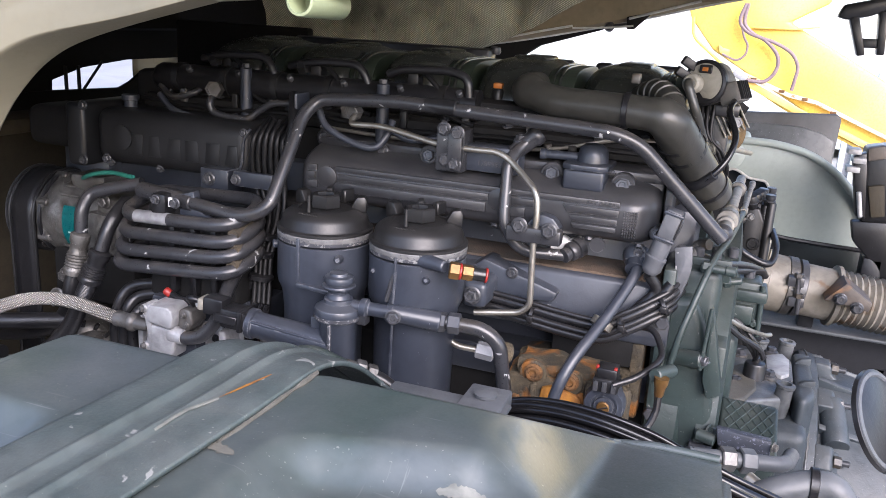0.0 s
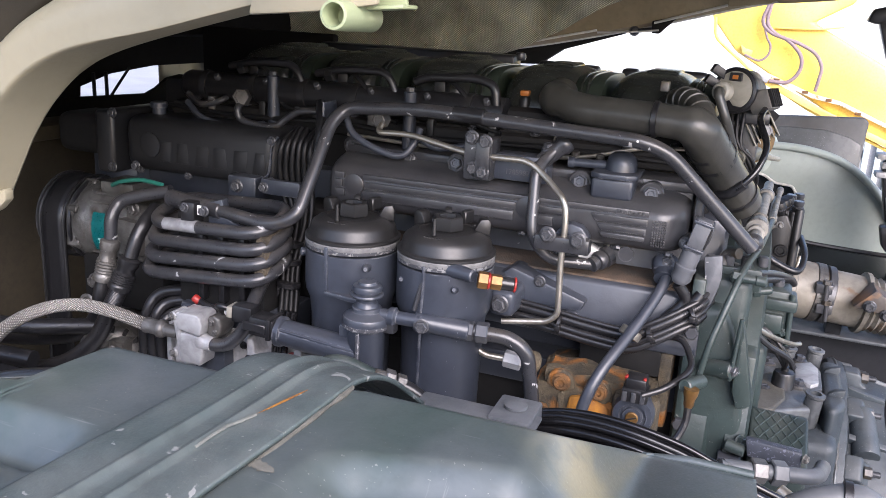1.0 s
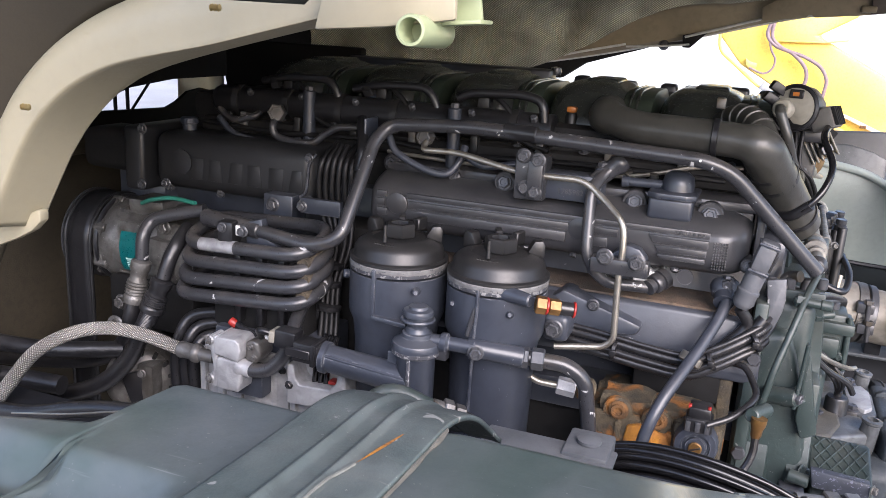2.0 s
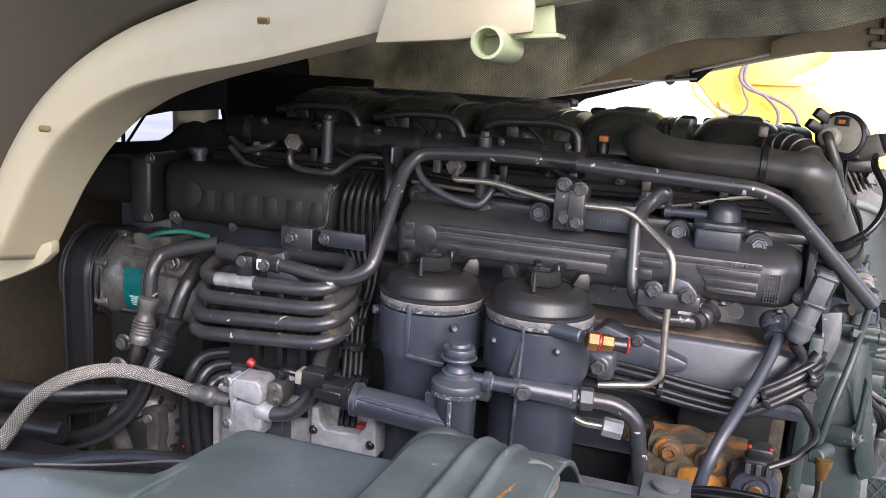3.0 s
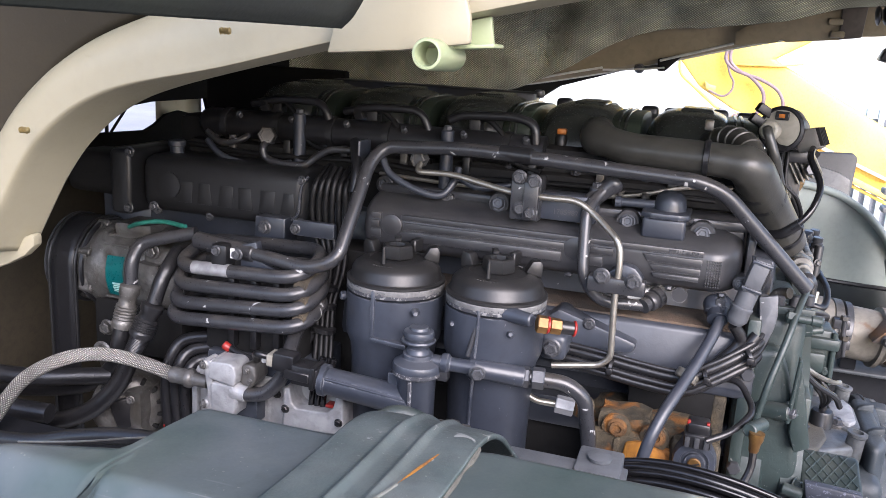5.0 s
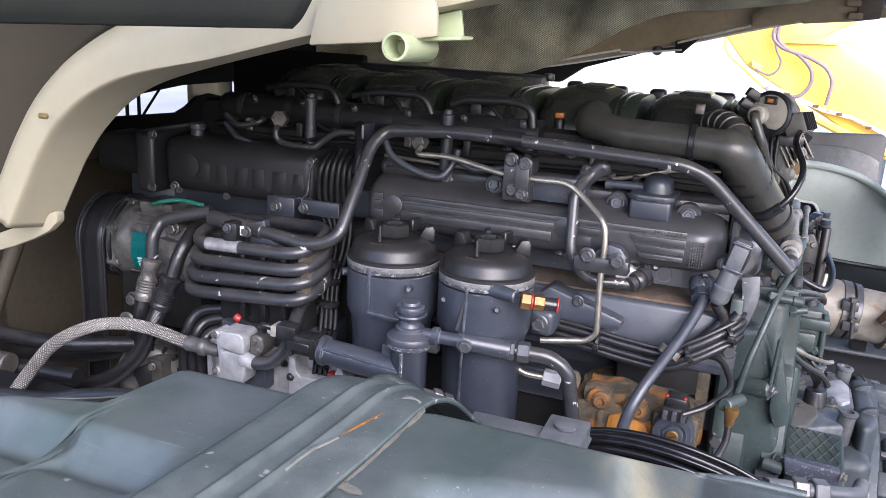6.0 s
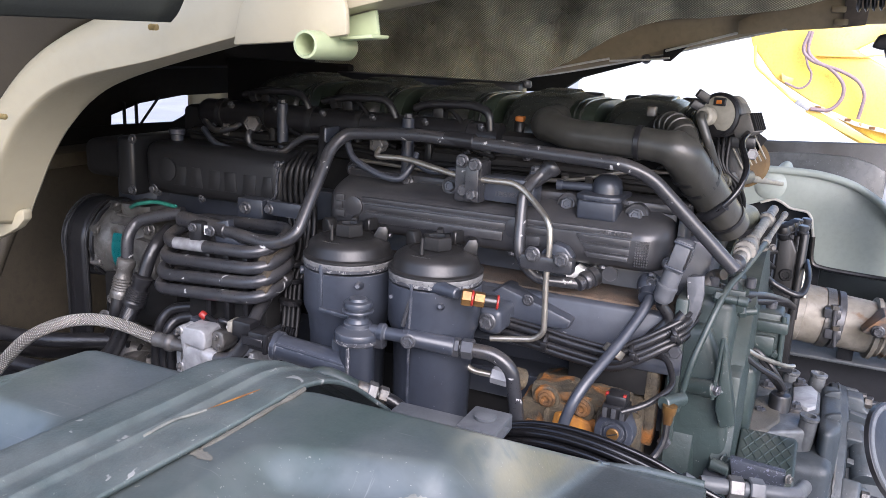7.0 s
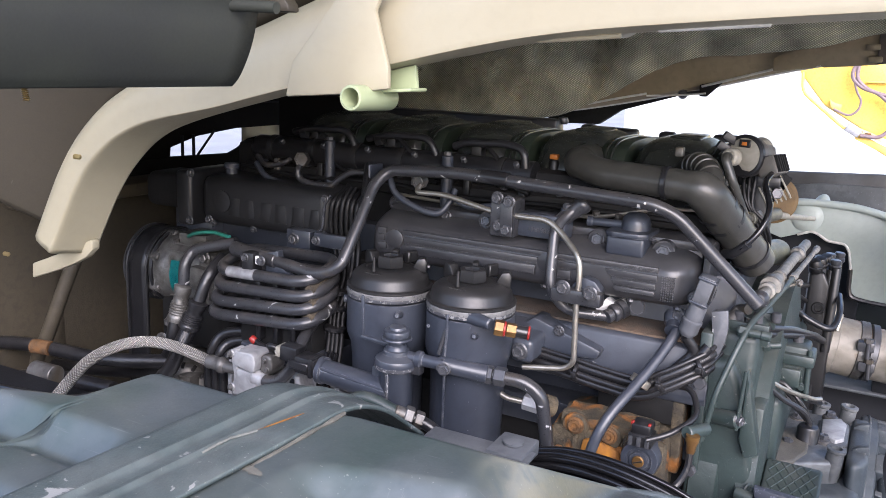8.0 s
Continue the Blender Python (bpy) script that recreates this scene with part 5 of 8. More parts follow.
for x in (-0.245, -0.21, -0.17):
    part("sender", lathe([(0.008, 0), (0.0095, 0.003), (0.0095, 0.012), (0.006, 0.014), (0.006, 0.022), (0, 0.023)], (x, 1.135, 1.512), (0, -0.2, 1), 12), ALU_DIRTY, engine)
for k in range(8):
    x = -0.56 + 0.066 * k
    bolt((x, 1.068, 1.4245), (0, -0.5, -1), 0.011, engine)

# big hose over the covers to the rear
hose = part("breather_hose", tube(bend([(-0.303, 1.29, 1.598), (-0.284, 1.15, 1.600), (-0.24, 1.125, 1.592), (-0.13, 1.095, 1.592), (-0.086, 1.090, 1.589), (-0.018, 1.205, 1.475)], 0.018, 10), 0.0235, 24, radii=[0.026, 0.026, 0.026, 0.0257, 0.0252, 0.0246, 0.024, 0.0235, 0.023, 0.0225] + [0.0216] * 24 + [0.0225, 0.0235, 0.0245, 0.0255, 0.026, 0.026, 0.0262, 0.0265, 0.0268, 0.027]), HOSE_BLACK, engine, "fat black rubber breather hose")
for c, ax in ((Vector((-0.138, 1.096, 1.592)), (1, -0.05, 0)), (Vector((-0.070, 1.122, 1.560)), (0.07, 0.115, -0.113)), (Vector((-0.060, 1.138, 1.544)), (0.07, 0.115, -0.113)), (Vector((-0.027, 1.19, 1.49)), (0.07, 0.115, -0.113))):
    part("hose_band", lathe([(0.022, -0.004), (0.0292 if c.x > -0.1 else 0.0238, -0.003), (0.0292 if c.x > -0.1 else 0.0238, 0.003), (0.022, 0.004)], c, ax, 24), BLACK, hose)
branch_path = flow([(-0.138, 1.225, 1.597), (-0.112, 1.18, 1.612), (-0.090, 1.14, 1.606), (-0.076, 1.11, 1.585)], 10)
for s in (0.0, 0.012, 0.022):
    part("fold", lathe([(0.0245, -0.003), (0.0278, -0.001), (0.0278, 0.001), (0.0245, 0.003)], Vector((-0.0745, 1.113, 1.5685)) + Vector((0.39, 0.65, -0.64)).normalized() * s, (0.07, 0.115, -0.113), 26), HOSE_BLACK, hose)
branch = part("hose_branch", tube(branch_path, 0.0175, 20), HOSE_BLACK, engine, "ribbed rubber hose branch")
for k in range(5):
    i = 6 + 4 * k
    part("rib", lathe([(0.016, -0.003), (0.0192, -0.0012), (0.0192, 0.0012), (0.016, 0.003)], branch_path[i], branch_path[i + 1] - branch_path[i - 1], 22), HOSE_BLACK, branch)
part("branch_clip", box(-0.146, -0.134, 1.17, 1.185, 1.622, 1.636, 0.002), ALU_DIRTY, branch, "small metal clip")
tail_a, tail_b = Vector((-0.036, 1.215, 1.473)), Vector((-0.014, 1.50, 1.437))
TL = (tail_b - tail_a).length
part("hose_tail", lathe([(0.019, 0), (0.0215, TL * 0.1), (0.0215, TL * 0.4), (0.023, TL * 0.43), (0.023, TL * 0.5), (0.021, TL * 0.53), (0.021, TL * 0.8), (0.0225, TL * 0.84), (0.0225, TL * 0.94), (0.02, TL)], tail_a, tail_b - tail_a, 26), shader("olive_pipe_end", (0.085, 0.087, 0.06), 0.42, 0.3, (0.05, 0.052, 0.037), scale=30), engine, "dull olive metal pipe stub")

# long steel pipe across the engine
cross = part("coolant_pipe", tube(bend([(-0.723, 0.955, 1.423), (-0.622, 0.945, 1.414), (-0.583, 0.95, 1.429), (-0.575, 1.03, 1.553), (-0.56, 1.05, 1.573), (-0.441, 1.045, 1.581), (-0.142, 1.04, 1.569), (-0.109, 1.05, 1.555), (0.003, 1.085, 1.441)], 0.032, 10), 0.0092, 18), PAINT_WORN, engine, "long bent dark pipe with chipped paint")
part("joint", rod((-0.398, 1.046, 1.58), (-0.352, 1.044, 1.579), 0.0108), BLACK, cross)
for q in ((-0.149, 1.03, 1.57), (-0.116, 1.04, 1.556)):
    part("chip", lathe([(0.0018, 0), (0.0015, 0.0006), (0, 0.0007)], q, IN, 8), WHITE_TAG, cross, "white paint chip")

# bright steel fuel pipes, and dark ones
part("fuel_pipe", tube(bend([(-0.514, 1.075, 1.555), (-0.518, 1.06, 1.541), (-0.465, 1.06, 1.543), (-0.376, 1.045, 1.529), (-0.329, 1.04, 1.528), (-0.288, 1.04, 1.529), (-0.263, 1.035, 1.513), (-0.227, 1.012, 1.487), (-0.224, 1.01, 1.457), (-0.226, 1.01, 1.416), (-0.223, 1.01, 1.335), (-0.236, 1.01, 1.323), (-0.296, 1, 1.316)], 0.018, 8), 0.0042, 12), STEEL, engine, "bright zinc-plated steel fuel pipe")
nut((-0.518, 1.085, 1.558), (-0.2, -1, -0.1), 0.022, 0.016, engine, ALU_DIRTY)
part("return_pipe", tube(bend([(-0.252, 1.072, 1.548), (-0.268, 1.06, 1.533), (-0.276, 1.04, 1.516), (-0.271, 1.02, 1.435), (-0.247, 1.03, 1.402), (-0.189, 1.058, 1.397)], 0.03, 8), 0.0078, 14), PAINT_WORN, engine, "dark bent return pipe with chipped paint")
part("banjo", lathe([(0.0, -0.006), (0.012, -0.005), (0.0138, -0.001), (0.0138, 0.006), (0.0115, 0.009), (0.0112, 0.03), (0.0095, 0.046), (0.0075, 0.056)], (-0.248, 1.076, 1.5515), (-0.024, -0.012, -0.022), 24), PAINT_WORN, engine, "fat dark elbow with chipped paint")
part("banjo_collar", rod((-0.2685, 1.068, 1.530), (-0.2685, 1.068, 1.5435), 0.0098), PAINT, engine)
bolt((-0.2685, 1.068, 1.5435), (0, -0.1, 1), 0.0155, engine)
for q, r in (((-0.274, 1.048, 1.530), 0.0024), ((-0.277, 1.038, 1.521), 0.0016)):
    part("chip", lathe([(r, 0), (r * 0.8, 0.0007), (0, 0.0008)], q, (-0.3, -1, 0.3), 9), WHITE_TAG, engine, "white paint chip")
part("white_patch", slab([(v[0], v[2]) for v in ((-0.215, 1.07, 1.402), (-0.212, 1.07, 1.413), (-0.206, 1.07, 1.41), (-0.201, 1.07, 1.419), (-0.192, 1.07, 1.414), (-0.178, 1.07, 1.421), (-0.173, 1.07, 1.405), (-0.183, 1.07, 1.39), (-0.198, 1.07, 1.39), (-0.207, 1.07, 1.394))], 1.068, 1.09, 0.001), WHITE_TAG, engine, "white bare patch")
part("banjo_nut", lathe([(0.0078, -0.006), (0.0102, -0.005), (0.0102, 0.0), (0.0088, 0.001), (0.0088, 0.004), (0.0118, 0.005), (0.013, 0.007), (0.013, 0.012), (0.0115, 0.013), (0.0115, 0.016), (0.014, 0.017), (0.014, 0.026)], (-0.1895, 1.0535, 1.4), (0.6, 0.8, 0.35), 24), PAINT_WORN, engine, "dark ringed banjo nut")
part("loop_pipe", tube(flow([(-0.578, 1.08, 1.557), (-0.562, 1.075, 1.532), (-0.521, 1.075, 1.513), (-0.487, 1.08, 1.508), (-0.471, 1.09, 1.528), (-0.468, 1.1, 1.546)]), 0.0052, 12), PAINT, engine)
part("loop_pipe", tube(flow([(-0.782, 1.13, 1.56), (-0.786, 1.11, 1.547), (-0.776, 1.11, 1.528), (-0.721, 1.11, 1.524), (-0.698, 1.115, 1.539), (-0.672, 1.115, 1.552), (-0.63, 1.12, 1.553)]), 0.0055, 12), PAINT_WORN, engine)
part("loop_pipe", tube(flow([(-0.911, 1.15, 1.557), (-0.879, 1.14, 1.543), (-0.843, 1.145, 1.551), (-0.833, 1.16, 1.563)]), 0.0055, 12), PAINT_WORN, engine)
part("loop_pipe", tube(flow([(-0.898, 1.13, 1.546), (-0.862, 1.12, 1.524), (-0.797, 1.115, 1.516), (-0.744, 1.12, 1.525)]), 0.005, 12), PAINT, engine)
part("loop_pipe", tube(flow([(-0.462, 1.08, 1.537), (-0.43, 1.08, 1.525), (-0.381, 1.09, 1.533)]), 0.005, 12), PAINT, engine)
nut((-0.788, 1.13, 1.562), (0.3, -1, 0.15), 0.025, 0.018, engine, ALU_DIRTY)
part("elbow_block", box(*[c for pair in zip((-0.608, 1.06, 1.542), (-0.603, 1.1, 1.576)) for c in pair], 0.006), PAINT, engine)
part("elbow_stem", tube(bend([(-0.624, 1.09, 1.571), (-0.602, 1.05, 1.538), (-0.602, 1.04, 1.505)], 0.01), 0.008), BLACK, engine)

# clamp block and number plate
clamp = part("pipe_clamp", box(-0.377, -0.337, 1.036, 1.075, 1.495, 1.552, 0.003), PAINT_WORN, engine)
for p in ((-0.366, 1.036, 1.552), (-0.345, 1.03, 1.549), (-0.362, 1.036, 1.511), (-0.347, 1.03, 1.508)):
    bolt(p, IN, 0.0165, clamp)
part("clamp_front", box(-0.358, -0.338, 1.028, 1.04, 1.498, 1.548, 0.002), PAINT_WORN, clamp)
plate = part("number_plate", box(-0.34, -0.265, 1.052, 1.09, 1.497, 1.532, 0.003), PAINT, engine, "cast plate with raised number")
# digits coloured a little lighter than the plate
letters("1785982", (-0.322, 1.0518, 1.506), 0.0098, (1, 0, 0), IN, plate, shader("pale_number", (0.062, 0.062, 0.066), 0.5), 0.0012)

# lower clamp on the side cover
low = part("pipe_clamp", box(-0.262, -0.19, 1.002, 1.022, 1.422, 1.442, 0.003), PAINT_WORN, engine)
part("clamp_hump", slab([(v[0], v[2]) for v in ((-0.246, 1.03, 1.429), (-0.236, 1.03, 1.447), (-0.221, 1.03, 1.458), (-0.205, 1.03, 1.454), (-0.194, 1.03, 1.441), (-0.2, 1.03, 1.43))], 1.02, 1.04, 0.003), PAINT, low)
for p in ((-0.244, 1.001, 1.444), (-0.205, 1.001, 1.442)):
    bolt(p, IN, 0.018, low)
bolt((-0.227, 1.02, 1.424), IN, 0.013, low)

# bracket on the block with the rib, and the wiring under it
part("wedge_bracket", slab([(v[0], v[2]) for v in ((-0.299, 1.06, 1.381), (-0.259, 1.06, 1.369), (-0.193, 1.06, 1.348), (-0.199, 1.06, 1.334), (-0.283, 1.06, 1.327), (-0.318, 1.06, 1.317), (-0.329, 1.06, 1.358))], 1.04, 1.085, 0.005), PAINT, engine)
bolt((-0.258, 1.04, 1.367), IN, 0.014, engine)
harness = thing("wiring_harness", (-0.2, 1.05, 1.2), "dark corrugated engine wiring harness with ties", "wiring")
for k, (r, dz) in enumerate(((0.0062, 0.0), (0.0045, -0.011), (0.0058, -0.02), (0.0035, 0.009))):
    pts = flow([Vector(q) + Vector((0, -0.003 * (k % 2), dz)) for q in ((-0.302, 1.035, 1.33), (-0.245, 1.03, 1.327), (-0.184, 1.028, 1.320), (-0.132, 1.027, 1.318), (-0.101, 1.03, 1.333), (-0.07, 1.04, 1.352), (-0.048, 1.056, 1.366), (-0.036, 1.085, 1.378))], 24)
    part("cable", tube(pts, r, 12, radii=[r * (1.0 if i % 2 else 0.92) for i in range(len(pts))] if k in (0, 2) else None), BLACK, harness)
for p, ax in (((-0.223, 1.026, 1.324), (1, 0, -0.1)), ((-0.103, 1.026, 1.333), (1, 0, 0.5)), ((-0.055, 1.04, 1.362), (1, 0.3, 0.6))):
    part("tie", lathe([(0.012, -0.003), (0.0135, -0.002), (0.0135, 0.002), (0.012, 0.003)], Vector(p) + Vector((0, 0.002, -0.008)), ax, 14), BLACK, harness)
    part("tie_head", box(p[0] - 0.004, p[0] + 0.004, p[1] - 0.016, p[1] - 0.008, p[2] - 0.012, p[2] - 0.004, 0.001), BLACK, harness)
bolt((-0.296, 0.985, 1.345), IN, 0.021, engine)
part("bolt_ear", box(-0.312, -0.278, 0.988, 1.12, 1.326, 1.362, 0.008, 3), PAINT, engine)
bolt((-0.098, 1.07, 1.413), IN, 0.015, engine)



# ---- fuel filters ----
RIM = shader("scuffed_rim", (0.17, 0.17, 0.168), 0.6, 0.0, (0.1, 0.1, 0.1), scale=60, bump=0.4, chips=(0.05, 0.052, 0.06), chip_amount=0.6, chip_scale=120)


def fuel_filter(cx, cy, label):
    f = thing("fuel_filter", (cx, cy, 1.12), label, "fuel filter", "fuel filters")
    R = 0.0640
    bowl = part("bowl", lathe([(R * 0.70, 1.09), (R * 0.80, 1.10), (R * 0.83, 1.19), (R * 0.86, 1.30), (R * 0.90, 1.325), (R * 0.985, 1.338), (R, 1.345), (R, 1.396)], (cx, cy, 0), (0, 0, 1), 48), PAINT, f)
    part("collar", lathe([(R * 1.0, 1.4035), (R * 1.010, 1.4045), (R * 1.010, 1.4095), (R * 0.99, 1.411)], (cx, cy, 0), (0, 0, 1), 48),
         RIM, f, "scuffed pale rim with flaked paint")
    part("flaked_band", lathe([(R * 1.0, 1.399), (R * 1.004, 1.3995), (R * 1.004, 1.4035), (R * 0.99, 1.4037)], (cx, cy, 0), (0, 0, 1), 48), FLAKED, f)
    cap = part("cap", lathe([(R * 1.0, 1.4105), (R * 1.018, 1.4118), (R * 1.018, 1.4142), (R * 0.985, 1.4158), (R * 0.955, 1.4162), (R * 0.93, 1.4185), (R * 0.905, 1.4270), (R * 0.86, 1.4318), (R * 0.76, 1.4365), (R * 0.66, 1.4392), (R * 0.60, 1.4400), (R * 0.58, 1.4402), (R * 0.55, 1.4385), (0, 1.4385)], (cx, cy, 0), (0, 0, 1), 48), CAP_BLACK, f, "black plastic screw cap")
    part("hex", lathe([(0.0205, 1.440), (0.0215, 1.443), (0.0205, 1.456), (0.019, 1.4575), (0.0125, 1.4575), (0.0115, 1.451), (0, 1.451)], (cx, cy, 0), (0, 0, 1), 6), CAP_BLACK, cap, angle=25)
    for deg in (22, 158, 268):
        m = Matrix.Translation((cx, cy, 0)) @ Matrix.Rotation(radians(deg), 4, "Z")
        if deg < 200:
            part("lug", slab([(0.034, 1.441), (0.055, 1.434), (0.056, 1.450), (0.0525, 1.4565), (0.042, 1.4555)], -0.008, 0.008, 0.002), CAP_BLACK, cap).matrix_basis = m
        else:
            part("pin", rod(m @ Vector((0.044, 0, 1.440)), m @ Vector((0.044, 0, 1.463)), 0.0028, 0.002), CAP_BLACK, cap)
    for deg in (75, 110):
        part("fin", box(0.034, 0.054, -0.0045, 0.0045, 1.440, 1.4575, 0.0015, 1, Matrix.Translation((cx, cy, 0)) @ Matrix.Rotation(radians(deg), 4, "Z")), CAP_BLACK, cap)
    for k in range(7):
        a = -1.9 + 0.09 * k
        part("marking", box(0.043, 0.0475, -0.0015, 0.0015, 1.4355, 1.4382, 0.0006, 1, Matrix.Translation((cx, cy, 0)) @ Matrix.Rotation(a, 4, "Z")), CAP_BLACK, cap)
    return f, bowl


f1, bowl1 = fuel_filter(-0.507, 0.972, "dark grey fuel filter with black cap and scuffed rim, ribbed bowl")
f2, bowl2 = fuel_filter(-0.370, 0.972, "dark grey fuel filter with black cap and brass fitting")
part("rib", box((-0.513, 0.91, 1.385)[0] - 0.003, (-0.513, 0.91, 1.385)[0] + 0.003, 0.906, 0.93, (-0.511, 0.91, 1.349)[2], (-0.514, 0.91, 1.409)[2], 0.002), PAINT, bowl1)
part("foot_rib", slab([(v[0], v[2]) for v in ((-0.513, 0.91, 1.35), (-0.465, 0.91, 1.347), (-0.464, 0.91, 1.34), (-0.513, 0.91, 1.344))], 0.902, 0.94, 0.002), PAINT, bowl1)
part("nub", rod((-0.464, 0.93, 1.383), (-0.455, 0.906, 1.388), 0.0062, 0.0036), PAINT, bowl1)
part("nub", rod((-0.572, 0.96, 1.381), (-0.579, 0.955, 1.381), 0.006), PAINT, bowl1)
part("seam", tube(flow([(-0.375, 0.908, 1.405), (-0.375, 0.908, 1.38), (-0.377, 0.91, 1.338), (-0.381, 0.918, 1.25), (-0.38, 0.92, 1.192)]), 0.0022, 8), PAINT, bowl2)
part("nub", rod((-0.416, 0.94, 1.374), (-0.411, 0.920, 1.378), 0.0058, 0.0034), PAINT, bowl2)
part("nub", rod((-0.339, 0.93, 1.374), (-0.334, 0.908, 1.381), 0.006, 0.0036), PAINT, bowl2)
part("filter_bracket", box(-0.58, -0.30, 1.02, 1.16, 1.33, 1.37, 0.008), PAINT, f1)

# brass fitting with red seals
fitting = part("outlet", rod((-0.356, 0.925, 1.403), (-0.310, 0.910, 1.402), 0.0105, 0.0078), PAINT, f2)
union = Vector((-0.304, 0.908, 1.4))
ud = (Vector((-0.261, 0.925, 1.395)) - union)
nut(union, ud, 0.0195, 0.013, fitting, BRASS, "brass_nut")
part("seal", rod(union + ud * 0.26, union + ud * 0.33, 0.0105), RED, fitting, "red seal ring")
nut(union + ud * 0.34, ud, 0.0175, 0.014, fitting, BRASS, "brass_nut")
part("plug_body", rod(union + ud * 0.6, union + ud * 0.98, 0.0082), RUBBER, fitting)
part("seal", rod(union + ud * 0.96, union + ud * 1.02, 0.0096), RED, fitting, "red seal ring")
part("plug_core", rod(union + ud * 0.98, union + ud * 1.04, 0.0075), BLACK, fitting)

# hand pump between the filters
pump = thing("hand_primer", tuple(Vector((-0.439, 0.889, 1.293))), "dark grey hand primer pump on the filter head", "primer pump")
kx, ky, kz = (-0.443, 0.889, 1.347)
part("body", lathe([(0.0225, -0.2), (0.0232, -0.12), (0.0238, -0.036), (0.0265, -0.029), (0.030, -0.027), (0.031, -0.024), (0.031, -0.016), (0.0295, -0.0125), (0.024, -0.0095), (0.0195, -0.006), (0.0185, -0.001), (0.0165, 0.0)], (kx, ky, kz), (0, 0, 1), 28), PAINT, pump)
part("ring", lathe([(0.0302, -0.0265), (0.0314, -0.0255), (0.0314, -0.0215), (0.0308, -0.021)], (kx, ky, kz), (0, 0, 1), 28), FLAKED, pump)
part("plunger", lathe([(0.016, -0.002), (0.0145, 0.004), (0.0125, 0.006), (0.0122, 0.014), (0.0135, 0.017)], (kx, ky, kz), (0, 0, 1), 24), PAINT, pump)
part("knob", lathe([(0.012, 0.0125), (0.0205, 0.0135), (0.0215, 0.0155), (0.0205, 0.0172), (0.0155, 0.0178), (0.0155, 0.0195), (0.0188, 0.0205), (0.0195, 0.0235), (0.0180, 0.0275), (0.0125, 0.0295), (0.0115, 0.0325), (0.004, 0.0335), (0, 0.0335)], (kx, ky, kz), (0, 0, 1), 24), PAINT, pump, "dark grey pump knob")
part("web", box(kx - 0.0025, kx + 0.0025, ky - 0.0268, ky - 0.018, kz - 0.2, kz - 0.026, 0.001, 1), FLAKED, pump)
part("side_wall", box(kx - 0.036, kx - 0.008, ky - 0.008, ky + 0.02, kz - 0.2, kz - 0.03, 0.003), PAINT, pump)
part("ear", box(kx + 0.012, kx + 0.04, ky - 0.004, ky + 0.012, kz - 0.032, kz - 0.012, 0.003), PAINT_WORN, pump)
oa, ob_, oc = Vector((-0.428, 0.892, 1.337)), Vector((-0.37, 0.898, 1.335)), Vector((-0.317, 0.922, 1.325))
part("outlet", joined(rod(oa, ob_, 0.0088), lathe([(0.0115, 0), (0.0125, 0.002), (0.0125, 0.008), (0.009, 0.011)], oa + (ob_ - oa) * 0.25, ob_ - oa, 20)), PAINT, pump)
bolt(ob_ + Vector((0.004, -0.013, 0)), (0.3, -1, 0), 0.017, pump)
part("outlet", rod(ob_ - Vector((0.012, 0, 0)), oc, 0.0108, 0.013), PAINT, pump)
part("fork", rod((-0.385, 0.905, 1.345), (-0.377, 0.912, 1.385), 0.003), PAINT_WORN, pump)
inlet_a, inlet_b = Vector((-0.567, 0.875, 1.308)), Vector((-0.445, 0.88, 1.301))
part("barrel", joined(rod(inlet_a + Vector((0.0, 0.004, -0.016)), inlet_b + Vector((0, 0.004, -0.02)), 0.0175, 0.019, 0.003, 28), lathe([(0.0175, 0), (0.0205, 0.001), (0.0205, 0.008), (0.0178, 0.010)], inlet_a + Vector((0.0, 0.004, -0.016)), inlet_b - inlet_a, 28), rod(inlet_a + Vector((0.01, -0.0105, -0.008)), inlet_b + Vector((0, -0.0115, -0.012)), 0.0022)), PAINT, pump)
# sensor plug on its end
plug = thing("sensor_connector", tuple(inlet_a), "black wiring connector with grey clip", "connector")
d = (inlet_b - inlet_a).normalized()
part("socket", box(-0.0155, 0.0155, -0.013, 0.013, 0.004, 0.04, 0.003, 2, aim(inlet_a - d * 0.038 + Vector((0, 0, -0.010)), d)), BLACK, plug)
part("socket_rim", box(-0.0175, 0.0175, -0.015, 0.015, 0.030, 0.037, 0.002, 2, aim(inlet_a - d * 0.038 + Vector((0, 0, -0.010)), d)), BLACK, plug)
part("socket_latch", box(-0.0185, -0.0145, -0.006, 0.006, -0.004, 0.03, 0.0012, 1, aim(inlet_a - d * 0.038 + Vector((0, 0, -0.010)), d)), BLACK, plug)
part("neck", box(-0.012, 0.012, -0.012, 0.012, 0, 0.03, 0.003, 2, aim(inlet_a - d * 0.062, d)), BLACK, plug)
part("clip", box(-0.012, 0.012, -0.008, 0.008, 0, 0.009, 0.002, 2, aim(inlet_a - d * 0.070, d)), GREY_TAG, plug, "pale grey clip")
part("cable", tube(flow([inlet_a - d * 0.07, inlet_a - d * 0.09 + Vector((0, 0, 0.0)), (-0.684, 0.918, 1.284), (-0.712, 0.925, 1.285), (-0.732, 0.93, 1.289)]), 0.0045, 10), RUBBER, plug)
part("cable_sleeve", rod((-0.645, 0.885, 1.303), (-0.656, 0.887, 1.299), 0.004), WHITE_TAG, plug, "pale cable sleeve")
part("red_cap", lathe([(0.005, 0), (0.006, 0.002), (0.006, 0.009), (0.0045, 0.0115), (0, 0.012)], (-0.732, 0.93, 1.287), (-0.7, -0.2, 0.6), 16), RED, plug, "red cap")

